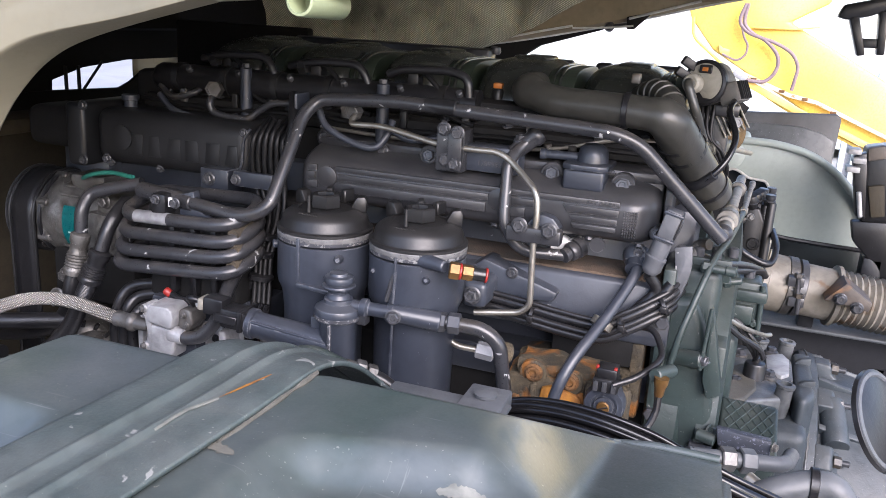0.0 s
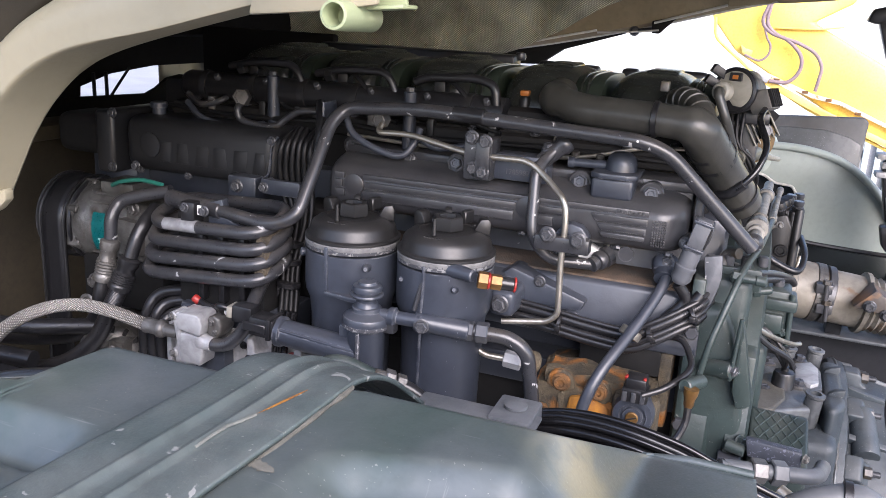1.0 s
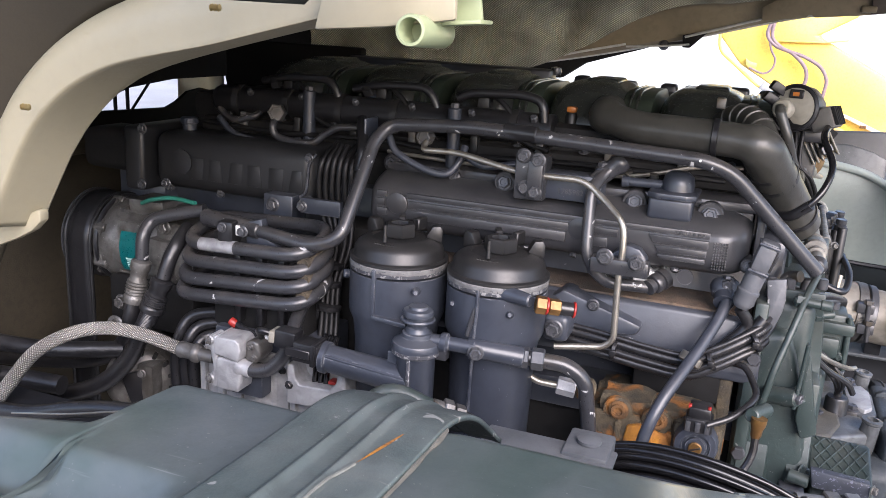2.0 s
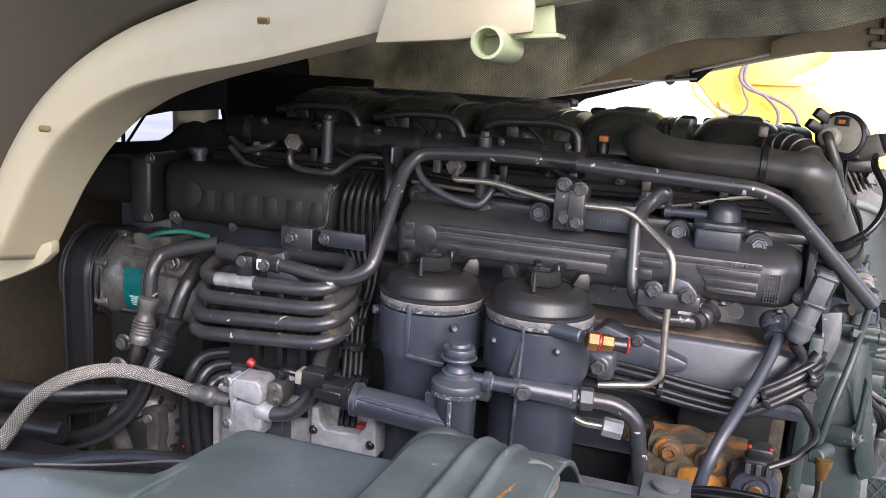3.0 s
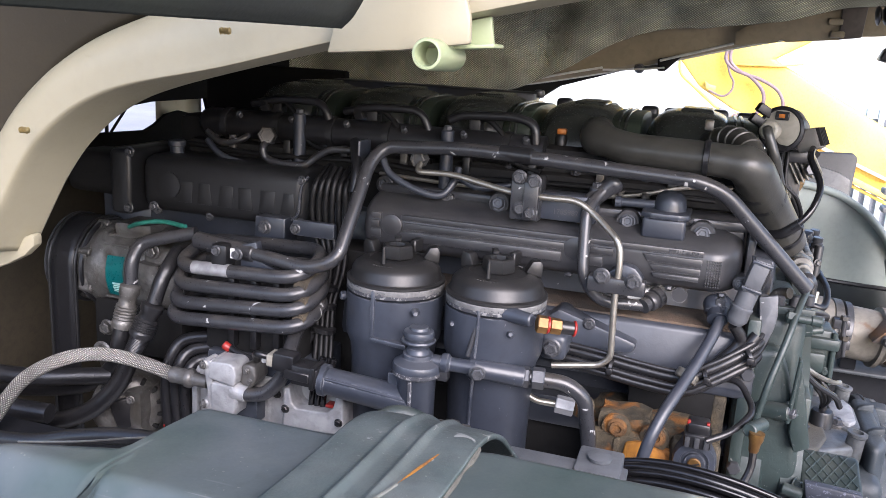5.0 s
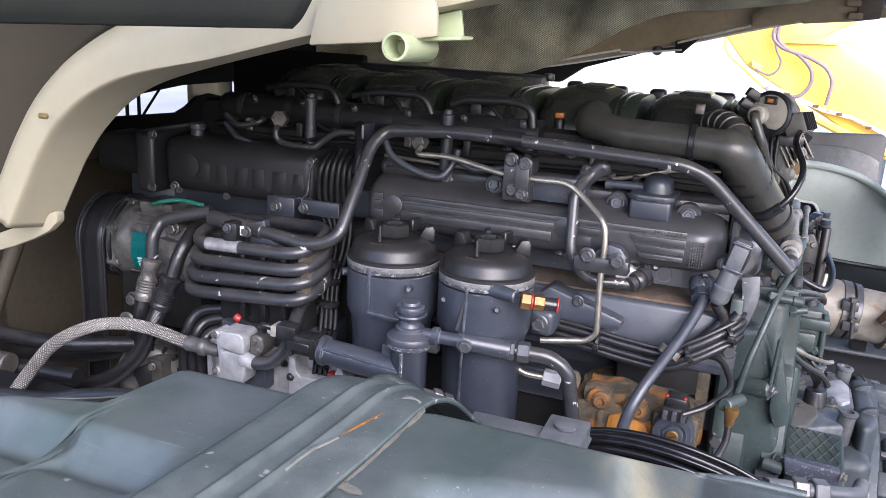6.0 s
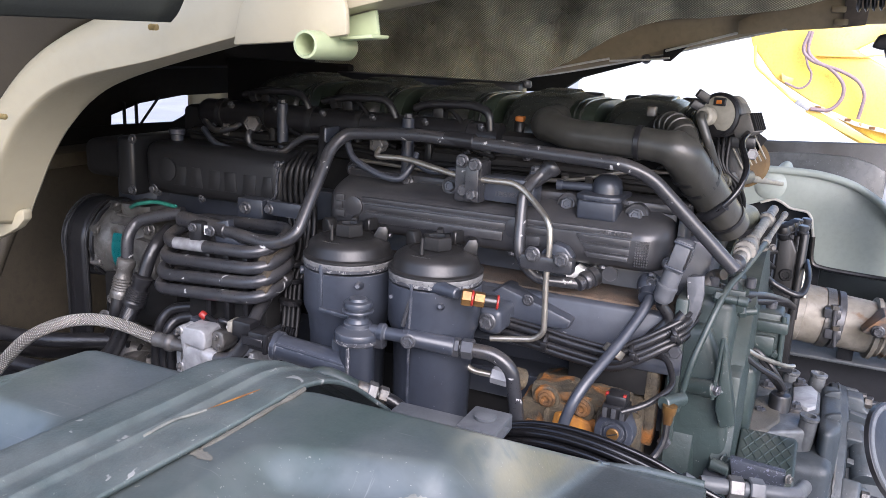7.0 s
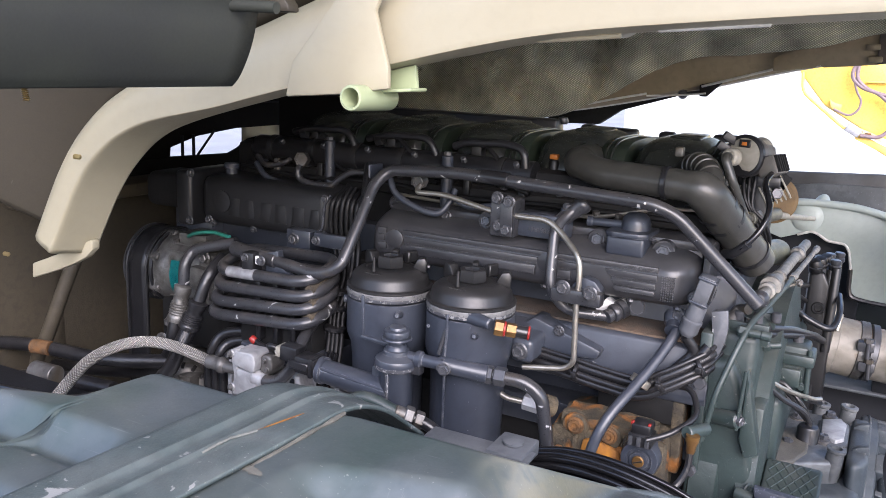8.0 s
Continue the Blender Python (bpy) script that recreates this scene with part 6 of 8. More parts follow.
# pipe from the filter to the pump below
down = thing("fuel_hose", tuple(Vector((-0.234, 0.95, 1.231))), "dark steel fuel pipe with large union nuts", "pipe")
ua, ub = Vector((-0.32, 0.925, 1.324)), Vector((-0.287, 0.93, 1.324))
nut(ua, ub - ua, 0.0235, 0.010, down, BOLT, "lock_nut")
nut(ua + (ub - ua) * 0.38, ub - ua, 0.0245, 0.016, down, BOLT, "union_nut")
part("pipe", tube(bend([ua + (ub - ua) * 0.3, (-0.265, 0.935, 1.321), (-0.242, 0.94, 1.304), (-0.231, 0.945, 1.234), (-0.223, 0.95, 1.161)], 0.03), 0.0095, 16), PAINT_WORN, down)
part("thin_pipe", tube(bend([(-0.323, 0.975, 1.282), (-0.308, 0.975, 1.274), (-0.282, 0.98, 1.272)], 0.01), 0.0045, 12), STEEL, down, "bright thin steel pipe")
nut((-0.283, 0.98, 1.273), (1, 0.1, -0.12), 0.021, 0.024, down, ALU, "bright_union_nut")



# ---- cooler coil, compressor, belt, alternator and hoses at the engine's front ----
coil = thing("cooling_coil", (-0.73, 0.99, 1.28), "stacked loops of dark steel cooling pipe with chipped paint", "cooling coil")
rows = [((-0.831, 0.945, 1.391), (-0.626, 0.93, 1.402)), ((-0.834, 0.94, 1.366), (-0.62, 0.925, 1.38)), ((-0.837, 0.935, 1.34), (-0.617, 0.92, 1.361)), ((-0.838, 0.93, 1.318), (-0.616, 0.915, 1.339))]
for k, (a, b) in enumerate(rows):
    a, b = Vector(a), Vector(b)
    back = Vector((0.0, 0.085, 0.022))
    pts = [a, b, b + back, a + back]
    loop = []
    for i in range(4):
        p0, p1, p2 = pts[i - 1], pts[i], pts[(i + 1) % 4]
        u, v = (p0 - p1), (p2 - p1)
        dd = 0.040
        s, e = p1 + u.normalized() * dd, p1 + v.normalized() * dd
        loop += [s.lerp(p1, j / 8).lerp(p1.lerp(e, j / 8), j / 8) for j in range(9)]
    t = part("loop", tube(loop, 0.0095, 16, closed=True), PAINT_WORN, coil)
    if k == 0:
        u = (b - a).normalized()
        part("bare_patch", tube([a + u * 0.035 + Vector((0, -0.0004, 0.0004)), a + u * 0.095 + Vector((0, -0.0004, 0.0004))], 0.0096, 16), shader("bare_metal_patch", (0.45, 0.45, 0.46), 0.35, 0.5, (0.3, 0.3, 0.31), scale=60), t, "bare silvery patch")
GRIME = shader("brown_oily_grime", (0.075, 0.058, 0.036), 0.8, 0.0, (0.04, 0.032, 0.022), scale=50, bump=0.7)
for k, (a, b) in enumerate(rows[1:]):
    c = Vector(b) + Vector((-0.006, 0.03, 0.008))
    part("grime", tube(flow([c + Vector((-0.004, -0.02, 0.0)), c, c + Vector((0.002, 0.02, 0.006))], 6), 0.0102, 12), GRIME, coil, "brown oily grime on the bend")
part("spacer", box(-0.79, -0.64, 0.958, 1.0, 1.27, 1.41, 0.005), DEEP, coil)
for k in range(3):
    part("comb", box(-0.745 + 0.035 * k, -0.735 + 0.035 * k, 0.945, 0.96, 1.285, 1.40, 0.002), BLACK, coil)
part("saddle", box(*[c for pair in zip((-0.766, 0.935, 1.401), (-0.741, 0.975, 1.432)) for c in pair], 0.004), BLACK, coil)
bolt((-0.723, 0.934, 1.423), IN, 0.014, coil, BOLT)
bolt((-0.756, 0.934, 1.424), IN, 0.012, coil, BOLT)
part("saddle_plate", slab([(v[0], v[2]) for v in ((-0.728, 0.95, 1.395), (-0.729, 0.95, 1.432), (-0.704, 0.95, 1.439), (-0.7, 0.95, 1.414), (-0.675, 0.95, 1.402))], 0.95, 0.965, 0.002), PAINT, coil)
part("header", rod((-0.81, 0.97, 1.425), (-0.707, 0.955, 1.421), 0.0125), PAINT_WORN, coil)
part("saddle_tag", box(*[c for pair in zip((-0.732, 0.93, 1.417), (-0.726, 0.934, 1.431)) for c in pair], 0.001), WHITE_TAG, coil)
part("down_pipe", tube(flow([(-0.654, 0.99, 1.385), (-0.639, 0.985, 1.361), (-0.643, 0.97, 1.334), (-0.637, 0.93, 1.31), (-0.631, 0.905, 1.292), (-0.637, 0.90, 1.272), (-0.655, 0.895, 1.251), (-0.675, 0.893, 1.2445), (-0.69, 0.893, 1.2445)]), 0.0096, 14), PAINT_WORN, coil)
part("lower_bracket", box(-0.78, -0.62, 0.945, 1.06, 1.225, 1.275, 0.006), PAINT, coil)

comp = thing("compressor", (-1.0, 1.06, 1.25), "dirty cast aluminium compressor with teal label", "compressor")
CX, CY, CZ = -0.965, 1.085, 1.335
body = part("body", lathe([(0.045, -0.105), (0.065, -0.10), (0.069, -0.085), (0.069, -0.07), (0.066, -0.064), (0.066, -0.01), (0.070, -0.006), (0.070, 0.02), (0.055, 0.05), (0.05, 0.08), (0.02, 0.085)], (CX, CY, CZ), (1, 0, 0), 36), ALU_CAST, comp)
for k in range(7):
    a = k * 2 * math.pi / 7
    part("ear", rod((CX - 0.105, CY + 0.067 * math.cos(a), CZ + 0.067 * math.sin(a)), (CX - 0.076, CY + 0.067 * math.cos(a), CZ + 0.067 * math.sin(a)), 0.0075), ALU_CAST, comp)
part("lug", rod((-1.049, 1.05, 1.374), (-1.017, 1.06, 1.389), 0.011), ALU_DIRTY, comp)
scallop = []
for k in range(72):
    a = 2 * math.pi * k / 72
    r = 0.0685 + 0.005 * max(0.0, math.cos(7 * a))
    scallop.append((CY + r * math.cos(a), CZ + r * math.sin(a)))
part("front_plate", slab(scallop, CX - 0.1, CX - 0.082, 0.002, 2, plane="yz"), ALU_CAST, comp, "scalloped cast front plate")
part("head", box(-0.945, -0.885, 1.02, 1.13, 1.29, 1.39, 0.012, 3), ALU_CAST, comp)
bolt((-0.919, 1.015, 1.384), IN, 0.02, comp, ALU_DIRTY)


def label_at(u, v):
    a = math.pi + 0.55 - 1.0 * v
    r = 0.0672
    return (CX - 0.046 + 0.032 * u, CY + r * math.cos(a), CZ + r * math.sin(a))


for k in range(10):
    a = math.pi - 1.0 + 0.28 * k
    if abs(a - math.pi - 0.05) > 0.55:
        part("rib", rod((CX - 0.06, CY + 0.0665 * math.cos(a), CZ + 0.0665 * math.sin(a)), (CX - 0.012, CY + 0.0665 * math.cos(a), CZ + 0.0665 * math.sin(a)), 0.0025, seg=8), ALU_CAST, comp)
for k in range(6):
    a = math.pi - 0.9 + 0.42 * k
    bolt((CX - 0.104, CY + 0.067 * math.cos(a), CZ + 0.067 * math.sin(a)), (-1, 0, 0), 0.010, comp, ALU_DIRTY)
part("rear_boss", rough_box(CX + 0.012, CX + 0.06, CY - 0.075, CY - 0.03, CZ - 0.03, CZ + 0.03, 0.003, 3.0, 6), ALU_CAST, comp)
part("top_boss", rough_box(CX - 0.05, CX + 0.02, CY - 0.04, CY + 0.02, CZ + 0.055, CZ + 0.078, 0.003, 4.0, 6), ALU_CAST, comp)
part("label", sheet(4, 16, label_at), TEAL, comp, "teal printed label")
for k in range(5):
    part("print", sheet(1, 2, lambda u, v, k=k: tuple(Vector(label_at(0.35 + 0.02 * k * (k % 2), 0.12 + 0.05 * k)).lerp(Vector(label_at(0.85, 0.12 + 0.05 * k)), u) + Vector((0, -0.0006, 0.0035 * v)))), shader("pale_print", (0.35, 0.6, 0.55), 0.5), comp)
PX = -1.092
pulley = part("pulley", lathe([(0.05, 0), (0.072, 0.0), (0.073, 0.004), (0.068, 0.010), (0.068, 0.030), (0.073, 0.036), (0.072, 0.04), (0.04, 0.045)], (PX, CY, CZ), (1, 0, 0), 40), BLACK, comp, "black belt pulley")
for dx, r in ((-0.030, 0.076), (0.034, 0.073)):
    part("rim_edge", lathe([(r - 0.0025, dx), (r, dx + 0.0005), (r, dx + 0.002), (r - 0.0025, dx + 0.0025)], (PX, CY, CZ), (1, 0, 0), 48), BOLT, comp, "bright worn pulley rim")
belt = thing("drive_belt", (PX, 1.0, 1.0), "black rubber drive belt round the pulleys", "belt")


def belt_at(u, v):
    a = 2 * math.pi * u
    cz = CZ if math.sin(a) >= 0 else CZ - 0.36
    return (PX - 0.022 + 0.05 * v, CY + 0.0735 * math.cos(a) - (0.0 if math.sin(a) >= 0 else 0.0), cz + 0.0735 * math.sin(a))


b_ob = part("band", sheet(72, 3, belt_at), RUBBER, belt, angle=60)
b_ob.modifiers.new("thick", "SOLIDIFY").thickness = 0.005
for v in (0.0, 1.0):
    part("edge_cord", tube([Vector(belt_at(k / 72, v)) for k in range(72)], 0.0028, 8, closed=True), CAP_BLACK, belt, "worn edge of the belt")

alt = thing("alternator", (-0.93, 0.99, 1.1), "dirty aluminium alternator with cooling slots", "alternator")
AX = Vector((-0.947, 0.99, 1.144))
shell = part("housing", lathe([(0.03, -0.10), (0.052, -0.095), (0.056, -0.03), (0.056, 0.025), (0.05, 0.04), (0.04, 0.046), (0.02, 0.048)], AX, (0.6, -1, 0.1), 36), ALU_CAST, alt)
for k in range(9):
    a = -0.6 + k * 0.42
    part("slot", box(0.038, 0.0525, -0.0032, 0.0032, 0.030, 0.044, 0.001, 1, aim(AX, (0.6, -1, 0.1)) @ Matrix.Rotation(a, 4, "Z")), DEEP, shell)
part("regulator", box(-0.02, 0.016, -0.024, 0.022, 0.04, 0.056, 0.003, 2, aim(AX, (0.6, -1, 0.1)) @ Matrix.Rotation(0.3, 4, "Z")), BLACK, alt)
part("end_bracket", joined(rough_box(-0.985, -0.955, 0.955, 1.02, 1.10, 1.165, 0.003, 5.0, 6), rough_box(-0.925, -0.895, 0.945, 1.01, 1.09, 1.185, 0.003, 8.0, 6)), ALU_CAST, alt, "cast aluminium end bracket")
for q in ((-0.968, 0.945, 1.155), (-0.905, 0.935, 1.175), (-0.912, 0.935, 1.108)):
    bolt(q, (0.3, -1, 0.1), 0.011, alt, ALU_DIRTY)
part("nose", box(-1.06, -0.98, 1.04, 1.1, 1.15, 1.25, 0.02, 3), ALU_DIRTY, alt)
bolt((-0.981, 0.97, 1.227), IN, 0.028, alt, ALU_DIRTY)
bolt((-1.012, 1.02, 1.246), IN, 0.022, alt, ALU_DIRTY)
part("mount", box(-1.05, -0.88, 1.03, 1.14, 1.20, 1.29, 0.012), DEEP, alt)

# hoses from the compressor
def crimp_hose(label, top, fer_a, fer_b, rest, r, mat_top, ferr, ribbed=False):
    h = thing("compressor_hose", tuple(Vector(fer_b)), label, "hose")
    part("pipe", tube(flow(top + [fer_a]), r * 0.8, 14), mat_top, h)
    a, b = Vector(fer_a), Vector(fer_b)
    L = (b - a).length
    part("ferrule", lathe([(r * 0.85, 0), (r * 1.2, L * 0.05), (r * 1.2, L * 0.22), (r * 1.02, L * 0.28), (r * 1.02, L * 0.45), (r * 1.22, L * 0.5)] + [(r * (1.3 if k % 2 else 1.16), L * (0.53 + 0.035 * k)) for k in range(10)] + [(r * 1.34, L * 0.9), (r * 1.3, L)], a, b - a, 20), ferr, h)
    path = flow([fer_b] + rest, 30 if ribbed else 8)
    part("hose", tube(path, r, 16, radii=[r * (1.0 if i % 2 else 0.955) for i in range(len(path))] if ribbed else None), RUBBER, h)
    return h


crimp_hose("black hose with dirty metal ferrule from the compressor", [(-0.832, 1, 1.426), (-0.876, 0.99, 1.416), (-0.91, 0.98, 1.404), (-0.917, 0.965, 1.382)], (-0.917, 0.96, 1.347), (-0.927, 0.95, 1.281), [(-0.93, 0.945, 1.254), (-0.94, 0.95, 1.226), (-0.99, 0.96, 1.179), (-1.072, 0.96, 1.153), (-1.2, 0.97, 1.128), (-1.363, 0.99, 1.098)], 0.0125, PAINT_WORN, ALU_CAST)
crimp_hose("black hose with oily black ferrule from the compressor", [(-0.864, 1, 1.394), (-0.854, 0.965, 1.382), (-0.857, 0.95, 1.362)], (-0.863, 0.94, 1.331), (-0.879, 0.93, 1.282), [(-0.892, 0.925, 1.251), (-0.914, 0.915, 1.201), (-0.959, 0.9, 1.158), (-1.028, 0.89, 1.134), (-1.088, 0.88, 1.135), (-1.179, 0.87, 1.142)], 0.0135, RUBBER, BLACK, True)
teal = part("teal_breather_hose", tube(flow([(-0.973, 1.03, 1.413), (-0.944, 1.02, 1.424), (-0.906, 1.02, 1.431), (-0.857, 1.01, 1.431)]), 0.0035, 10), TEAL_WIRE)
tagged(teal, "thin teal hose lying over the compressor", "hose")

braid = thing("braided_hose", (-0.85, 0.89, 1.2), "braided stainless steel hose with crimped ferrule", "hose")
part("hose", tube(flow([(-0.97, 0.7, 1.174), (-0.954, 0.74, 1.223), (-0.965, 0.8, 1.248), (-0.944, 0.845, 1.264), (-0.908, 0.875, 1.268), (-0.858, 0.89, 1.262), (-0.8, 0.9, 1.247)], 12), 0.0095, 18), BRAID, braid)
fa, fb = Vector((-0.805, 0.9, 1.248)), Vector((-0.744, 0.9, 1.246))
part("ferrule", lathe([(0.0095, 0), (0.0118, 0.001), (0.0122, 0.004), (0.0112, 0.008), (0.0112, 0.022), (0.0135, 0.025), (0.0138, 0.031), (0.0118, 0.034), (0.0095, 0.036), (0.0085, 0.058)], fa, fb - fa, 22), ALU_DIRTY, braid)

pumpb = thing("transfer_pump", tuple(Vector((-0.723, 0.905, 1.221))), "small cast aluminium pump block", "pump")
px0 = Vector((-0.693, 0.893, 1.2445))
part("flange", slab([(-0.742, 1.21), (-0.744, 1.225), (-0.739, 1.238), (-0.742, 1.258), (-0.744, 1.274), (-0.739, 1.284), (-0.732, 1.287), (-0.730, 1.21)], 0.884, 0.925, 0.003, 3), ALU, pumpb)
part("block", slab([(-0.734, 1.262), (-0.735, 1.28), (-0.73, 1.287), (-0.702, 1.288), (-0.695, 1.284), (-0.692, 1.272), (-0.695, 1.258), (-0.70, 1.256)], 0.880, 0.92, 0.005, 3), ALU, pumpb)
part("lower_block", slab([(-0.734, 1.21), (-0.735, 1.25), (-0.731, 1.2565), (-0.70, 1.2565), (-0.694, 1.25), (-0.694, 1.232), (-0.698, 1.21)], 0.883, 0.92, 0.006, 3), ALU, pumpb)
part("end_cover", slab([(-0.695, 1.255), (-0.694, 1.281), (-0.684, 1.286), (-0.673, 1.282), (-0.670, 1.264), (-0.68, 1.25)], 0.895, 0.93, 0.004, 3), ALU_CAST, pumpb, "dirty cast end cover")
for q in ((-0.684, 0.893, 1.276), (-0.679, 0.893, 1.262)):
    bolt(q, IN, 0.008, pumpb, ALU_DIRTY)
part("port", lathe([(0.0095, -0.012), (0.0128, -0.010), (0.0128, -0.003), (0.0108, 0.0), (0.0108, 0.008), (0.0098, 0.011)], px0, (1.0, -0.12, -0.04), 24), ALU, pumpb, "bright outlet port")
for q in ((-0.7425, 0.882, 1.279), (-0.7425, 0.882, 1.223)):
    part("ear", rod(Vector(q), Vector(q) + Vector((0, 0.03, 0)), 0.0062), ALU, pumpb)
    bolt(q, (-0.6, -1, 0), 0.0105, pumpb, ALU_DIRTY)
part("arm", box(-0.735, -0.68, 0.915, 1.05, 1.19, 1.235, 0.005, 2), PAINT, pumpb)

ecu = thing("control_unit", (-0.6, 0.95, 1.1), "aluminium finned control unit with wiring plug", "control unit")
part("case", box(-0.80, -0.565, 0.945, 1.02, 1.08, 1.245, 0.006), ALU, ecu)
for k in range(6):
    part("fin", box(-0.80 + 0.03 * k, -0.79 + 0.03 * k, 0.936, 0.946, 1.09, 1.24, 0.003), ALU, ecu)
part("plug_tray", joined(slab([(-0.636, 1.258), (-0.626, 1.258), (-0.623, 1.238), (-0.616, 1.231), (-0.571, 1.233), (-0.562, 1.243), (-0.559, 1.258), (-0.548, 1.259), (-0.546, 1.205), (-0.636, 1.20)], 0.905, 0.945, 0.003, 3), box(-0.636, -0.546, 0.938, 0.945, 1.2, 1.262, 0.002)), ALU, ecu, "bright aluminium plug tray")
for k in range(3):
    x = -0.604 + 0.0085 * k
    part("plug_lead", tube(flow([(x, 0.925, 1.21), (x + 0.001, 0.925, 1.236), (x + 0.005, 0.924, 1.262), (x + 0.014, 0.93, 1.30)]), 0.0042, 10), CABLE, ecu)
part("red_seal", box(-0.578, -0.566, 0.915, 0.93, 1.236, 1.2405, 0.001), RED, ecu, "red seal strip")
part("front_plate", box(-0.72, -0.652, 0.937, 0.9435, 1.10, 1.252, 0.002), ALU, ecu)
for q in ((-0.631, 0.904, 1.2285), (-0.553, 0.904, 1.2235), (-0.661, 0.936, 1.231), (-0.70, 0.936, 1.228)):
    bolt(q, IN, 0.010, ecu, BLACK)
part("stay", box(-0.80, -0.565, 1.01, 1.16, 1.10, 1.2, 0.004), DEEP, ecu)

# vertical wiring between coil and filters
drop = thing("wiring_loom", (-0.6, 0.99, 1.2), "bundle of black engine cables tied together", "cables")
for k in range(6):
    x = 3.5 * (k - 2.5)
    u = k - 2.5
    pts = [Vector((-0.638, 1.06, 1.53)) + Vector((0.009 * u, 0.01 * abs(u), 0.004)), Vector((-0.639, 1.045, 1.512)) + Vector((0.0095 * u, 0, 0)), Vector((-0.642, 1.045, 1.473)) + Vector((0.0105 * u, 0, 0)), Vector((-0.64, 1.05, 1.433)) + Vector((0.0095 * u, 0, 0)), Vector((-0.627, 1.03, 1.391)) + Vector((0.006 * u, 0.006 * (k % 2), 0)), Vector((-0.623, 1, 1.344)) + Vector((0.004 * u, 0.007 * (k % 2), 0)), Vector((-0.618, 0.985, 1.286)) + Vector((0.004 * u, 0.007 * (k % 2), 0)), Vector((-0.611, 0.96, 1.217)) + Vector((0.005 * u, 0, 0))]
    part("cable", tube(flow(pts), 0.0042, 10), CABLE_DULL, drop)
# dark block added to give the gaps between the cables their shade
part("backing", box(-0.66, -0.575, 1.07, 1.14, 1.1, 1.415, 0.006), DEEP, drop, "dark block added behind the loom")
for p in ((-0.626, 1.01, 1.372), (-0.624, 1, 1.348), (-0.619, 0.99, 1.316)):
    part("tie", lathe([(0.016, -0.004), (0.0175, -0.003), (0.0175, 0.003), (0.016, 0.004)], p, (0.1, 0.1, 1), 14), BLACK, drop)
for k in range(5):
    part("cable", tube(flow([(-0.627, 1, 1.312), Vector((-0.655, 0.99, 1.29)) + Vector((0, 0, 0.008 * k - 0.01)), Vector((-0.694, 0.985, 1.273)) + Vector((0, 0, 0.008 * k - 0.02)), Vector((-0.745, 1, 1.243)) + Vector((0, 0, 0.006 * k - 0.02))]), 0.0038, 8), RUBBER, drop)
strapbar = part("cable_bracket", box(*[c for pair in zip((-0.692, 1.03, 1.435), (-0.626, 1.04, 1.458)) for c in pair], 0.002), PAINT, engine)
bolt((-0.687, 1.03, 1.445), IN, 0.014, strapbar)
part("small_bracket", box(-0.765, -0.715, 1.05, 1.09, 1.405, 1.452, 0.003), PAINT, engine)
bolt((-0.748, 1.05, 1.436), IN, 0.018, engine)
hoses = thing("coolant_hoses", (-0.78, 0.95, 1.15), "pair of black rubber hoses under the coil", "hose")
for k in range(3):
    part("hose", tube(flow([Vector((-0.769, 0.98, 1.285)) + Vector((0, 0, -0.016 * k)), Vector((-0.827, 0.965, 1.274)) + Vector((0.012 * k, 0, -0.014 * k)), Vector((-0.844, 0.95, 1.247)) + Vector((0.016 * k, 0, -0.006 * k)), Vector((-0.849, 0.945, 1.202)) + Vector((0.016 * k, 0, 0)), Vector((-0.841, 0.94, 1.138)) + Vector((0.017 * k, 0, 0)), Vector((-0.837, 0.94, 1.079)) + Vector((0.017 * k, 0, 0))]), 0.0085, 12), RUBBER, hoses)
part("red_tag", box(*[c for pair in zip((-0.845, 0.93, 1.146), (-0.843, 0.94, 1.15)) for c in pair], 0.001), RED, hoses, "red tag")

# dark wheel well and radiator shroud closing the front
well = thing("radiator_shroud", (-1.3, 1.3, 0.6), "dark brown plastic radiator shroud in shadow", "radiator shroud")
part("wall", box(-1.35, -1.30, 0.69, 2.1, -0.02, 1.455, 0.01), LINER, well)
part("cheek", box(-2.2, -1.30, 0.98, 1.02, 0.3, 1.44, 0.01), LINER, well)
part("top", box(-1.38, -1.24, 0.9, 2.1, 1.44, 1.47, 0.01), LINER, well)
part("lower", box(-1.3, -0.6, 1.5, 1.56, 0.3, 1.47, 0.01), LINER, well)
curve = part("brake_hose", tube(flow([(-1.178, 1, 1.432), (-1.182, 0.94, 1.333), (-1.203, 0.9, 1.218), (-1.241, 0.9, 1.154), (-1.231, 0.88, 1.072)]), 0.013, 14), LINER, None)
tagged(curve, "brown-grey rubber hose in the wheel well", "hose")
susp = thing("steering_hoses", (-1.15, 0.85, 1.1), "hydraulic hoses with rusty fittings in the wheel well", "hose")
part("hose", tube(flow([(-1.299, 0.8, 1.174), (-1.204, 0.8, 1.164), (-1.087, 0.82, 1.183), (-0.964, 0.84, 1.182)]), 0.014, 14), RUBBER, susp)
part("ferrule", rod((-1.107, 0.8, 1.199), (-1.052, 0.8, 1.201), 0.017), ALU_DIRTY, susp)
part("hose", tube(flow([(-1.392, 0.86, 1.176), (-1.234, 0.88, 1.196), (-1.061, 0.9, 1.198), (-0.947, 0.95, 1.201)]), 0.013, 14), RUBBER, susp)
part("rusty_joint", rod((-1.207, 0.87, 1.202), (-1.171, 0.88, 1.201), 0.0135), RUST_BOLT, susp)



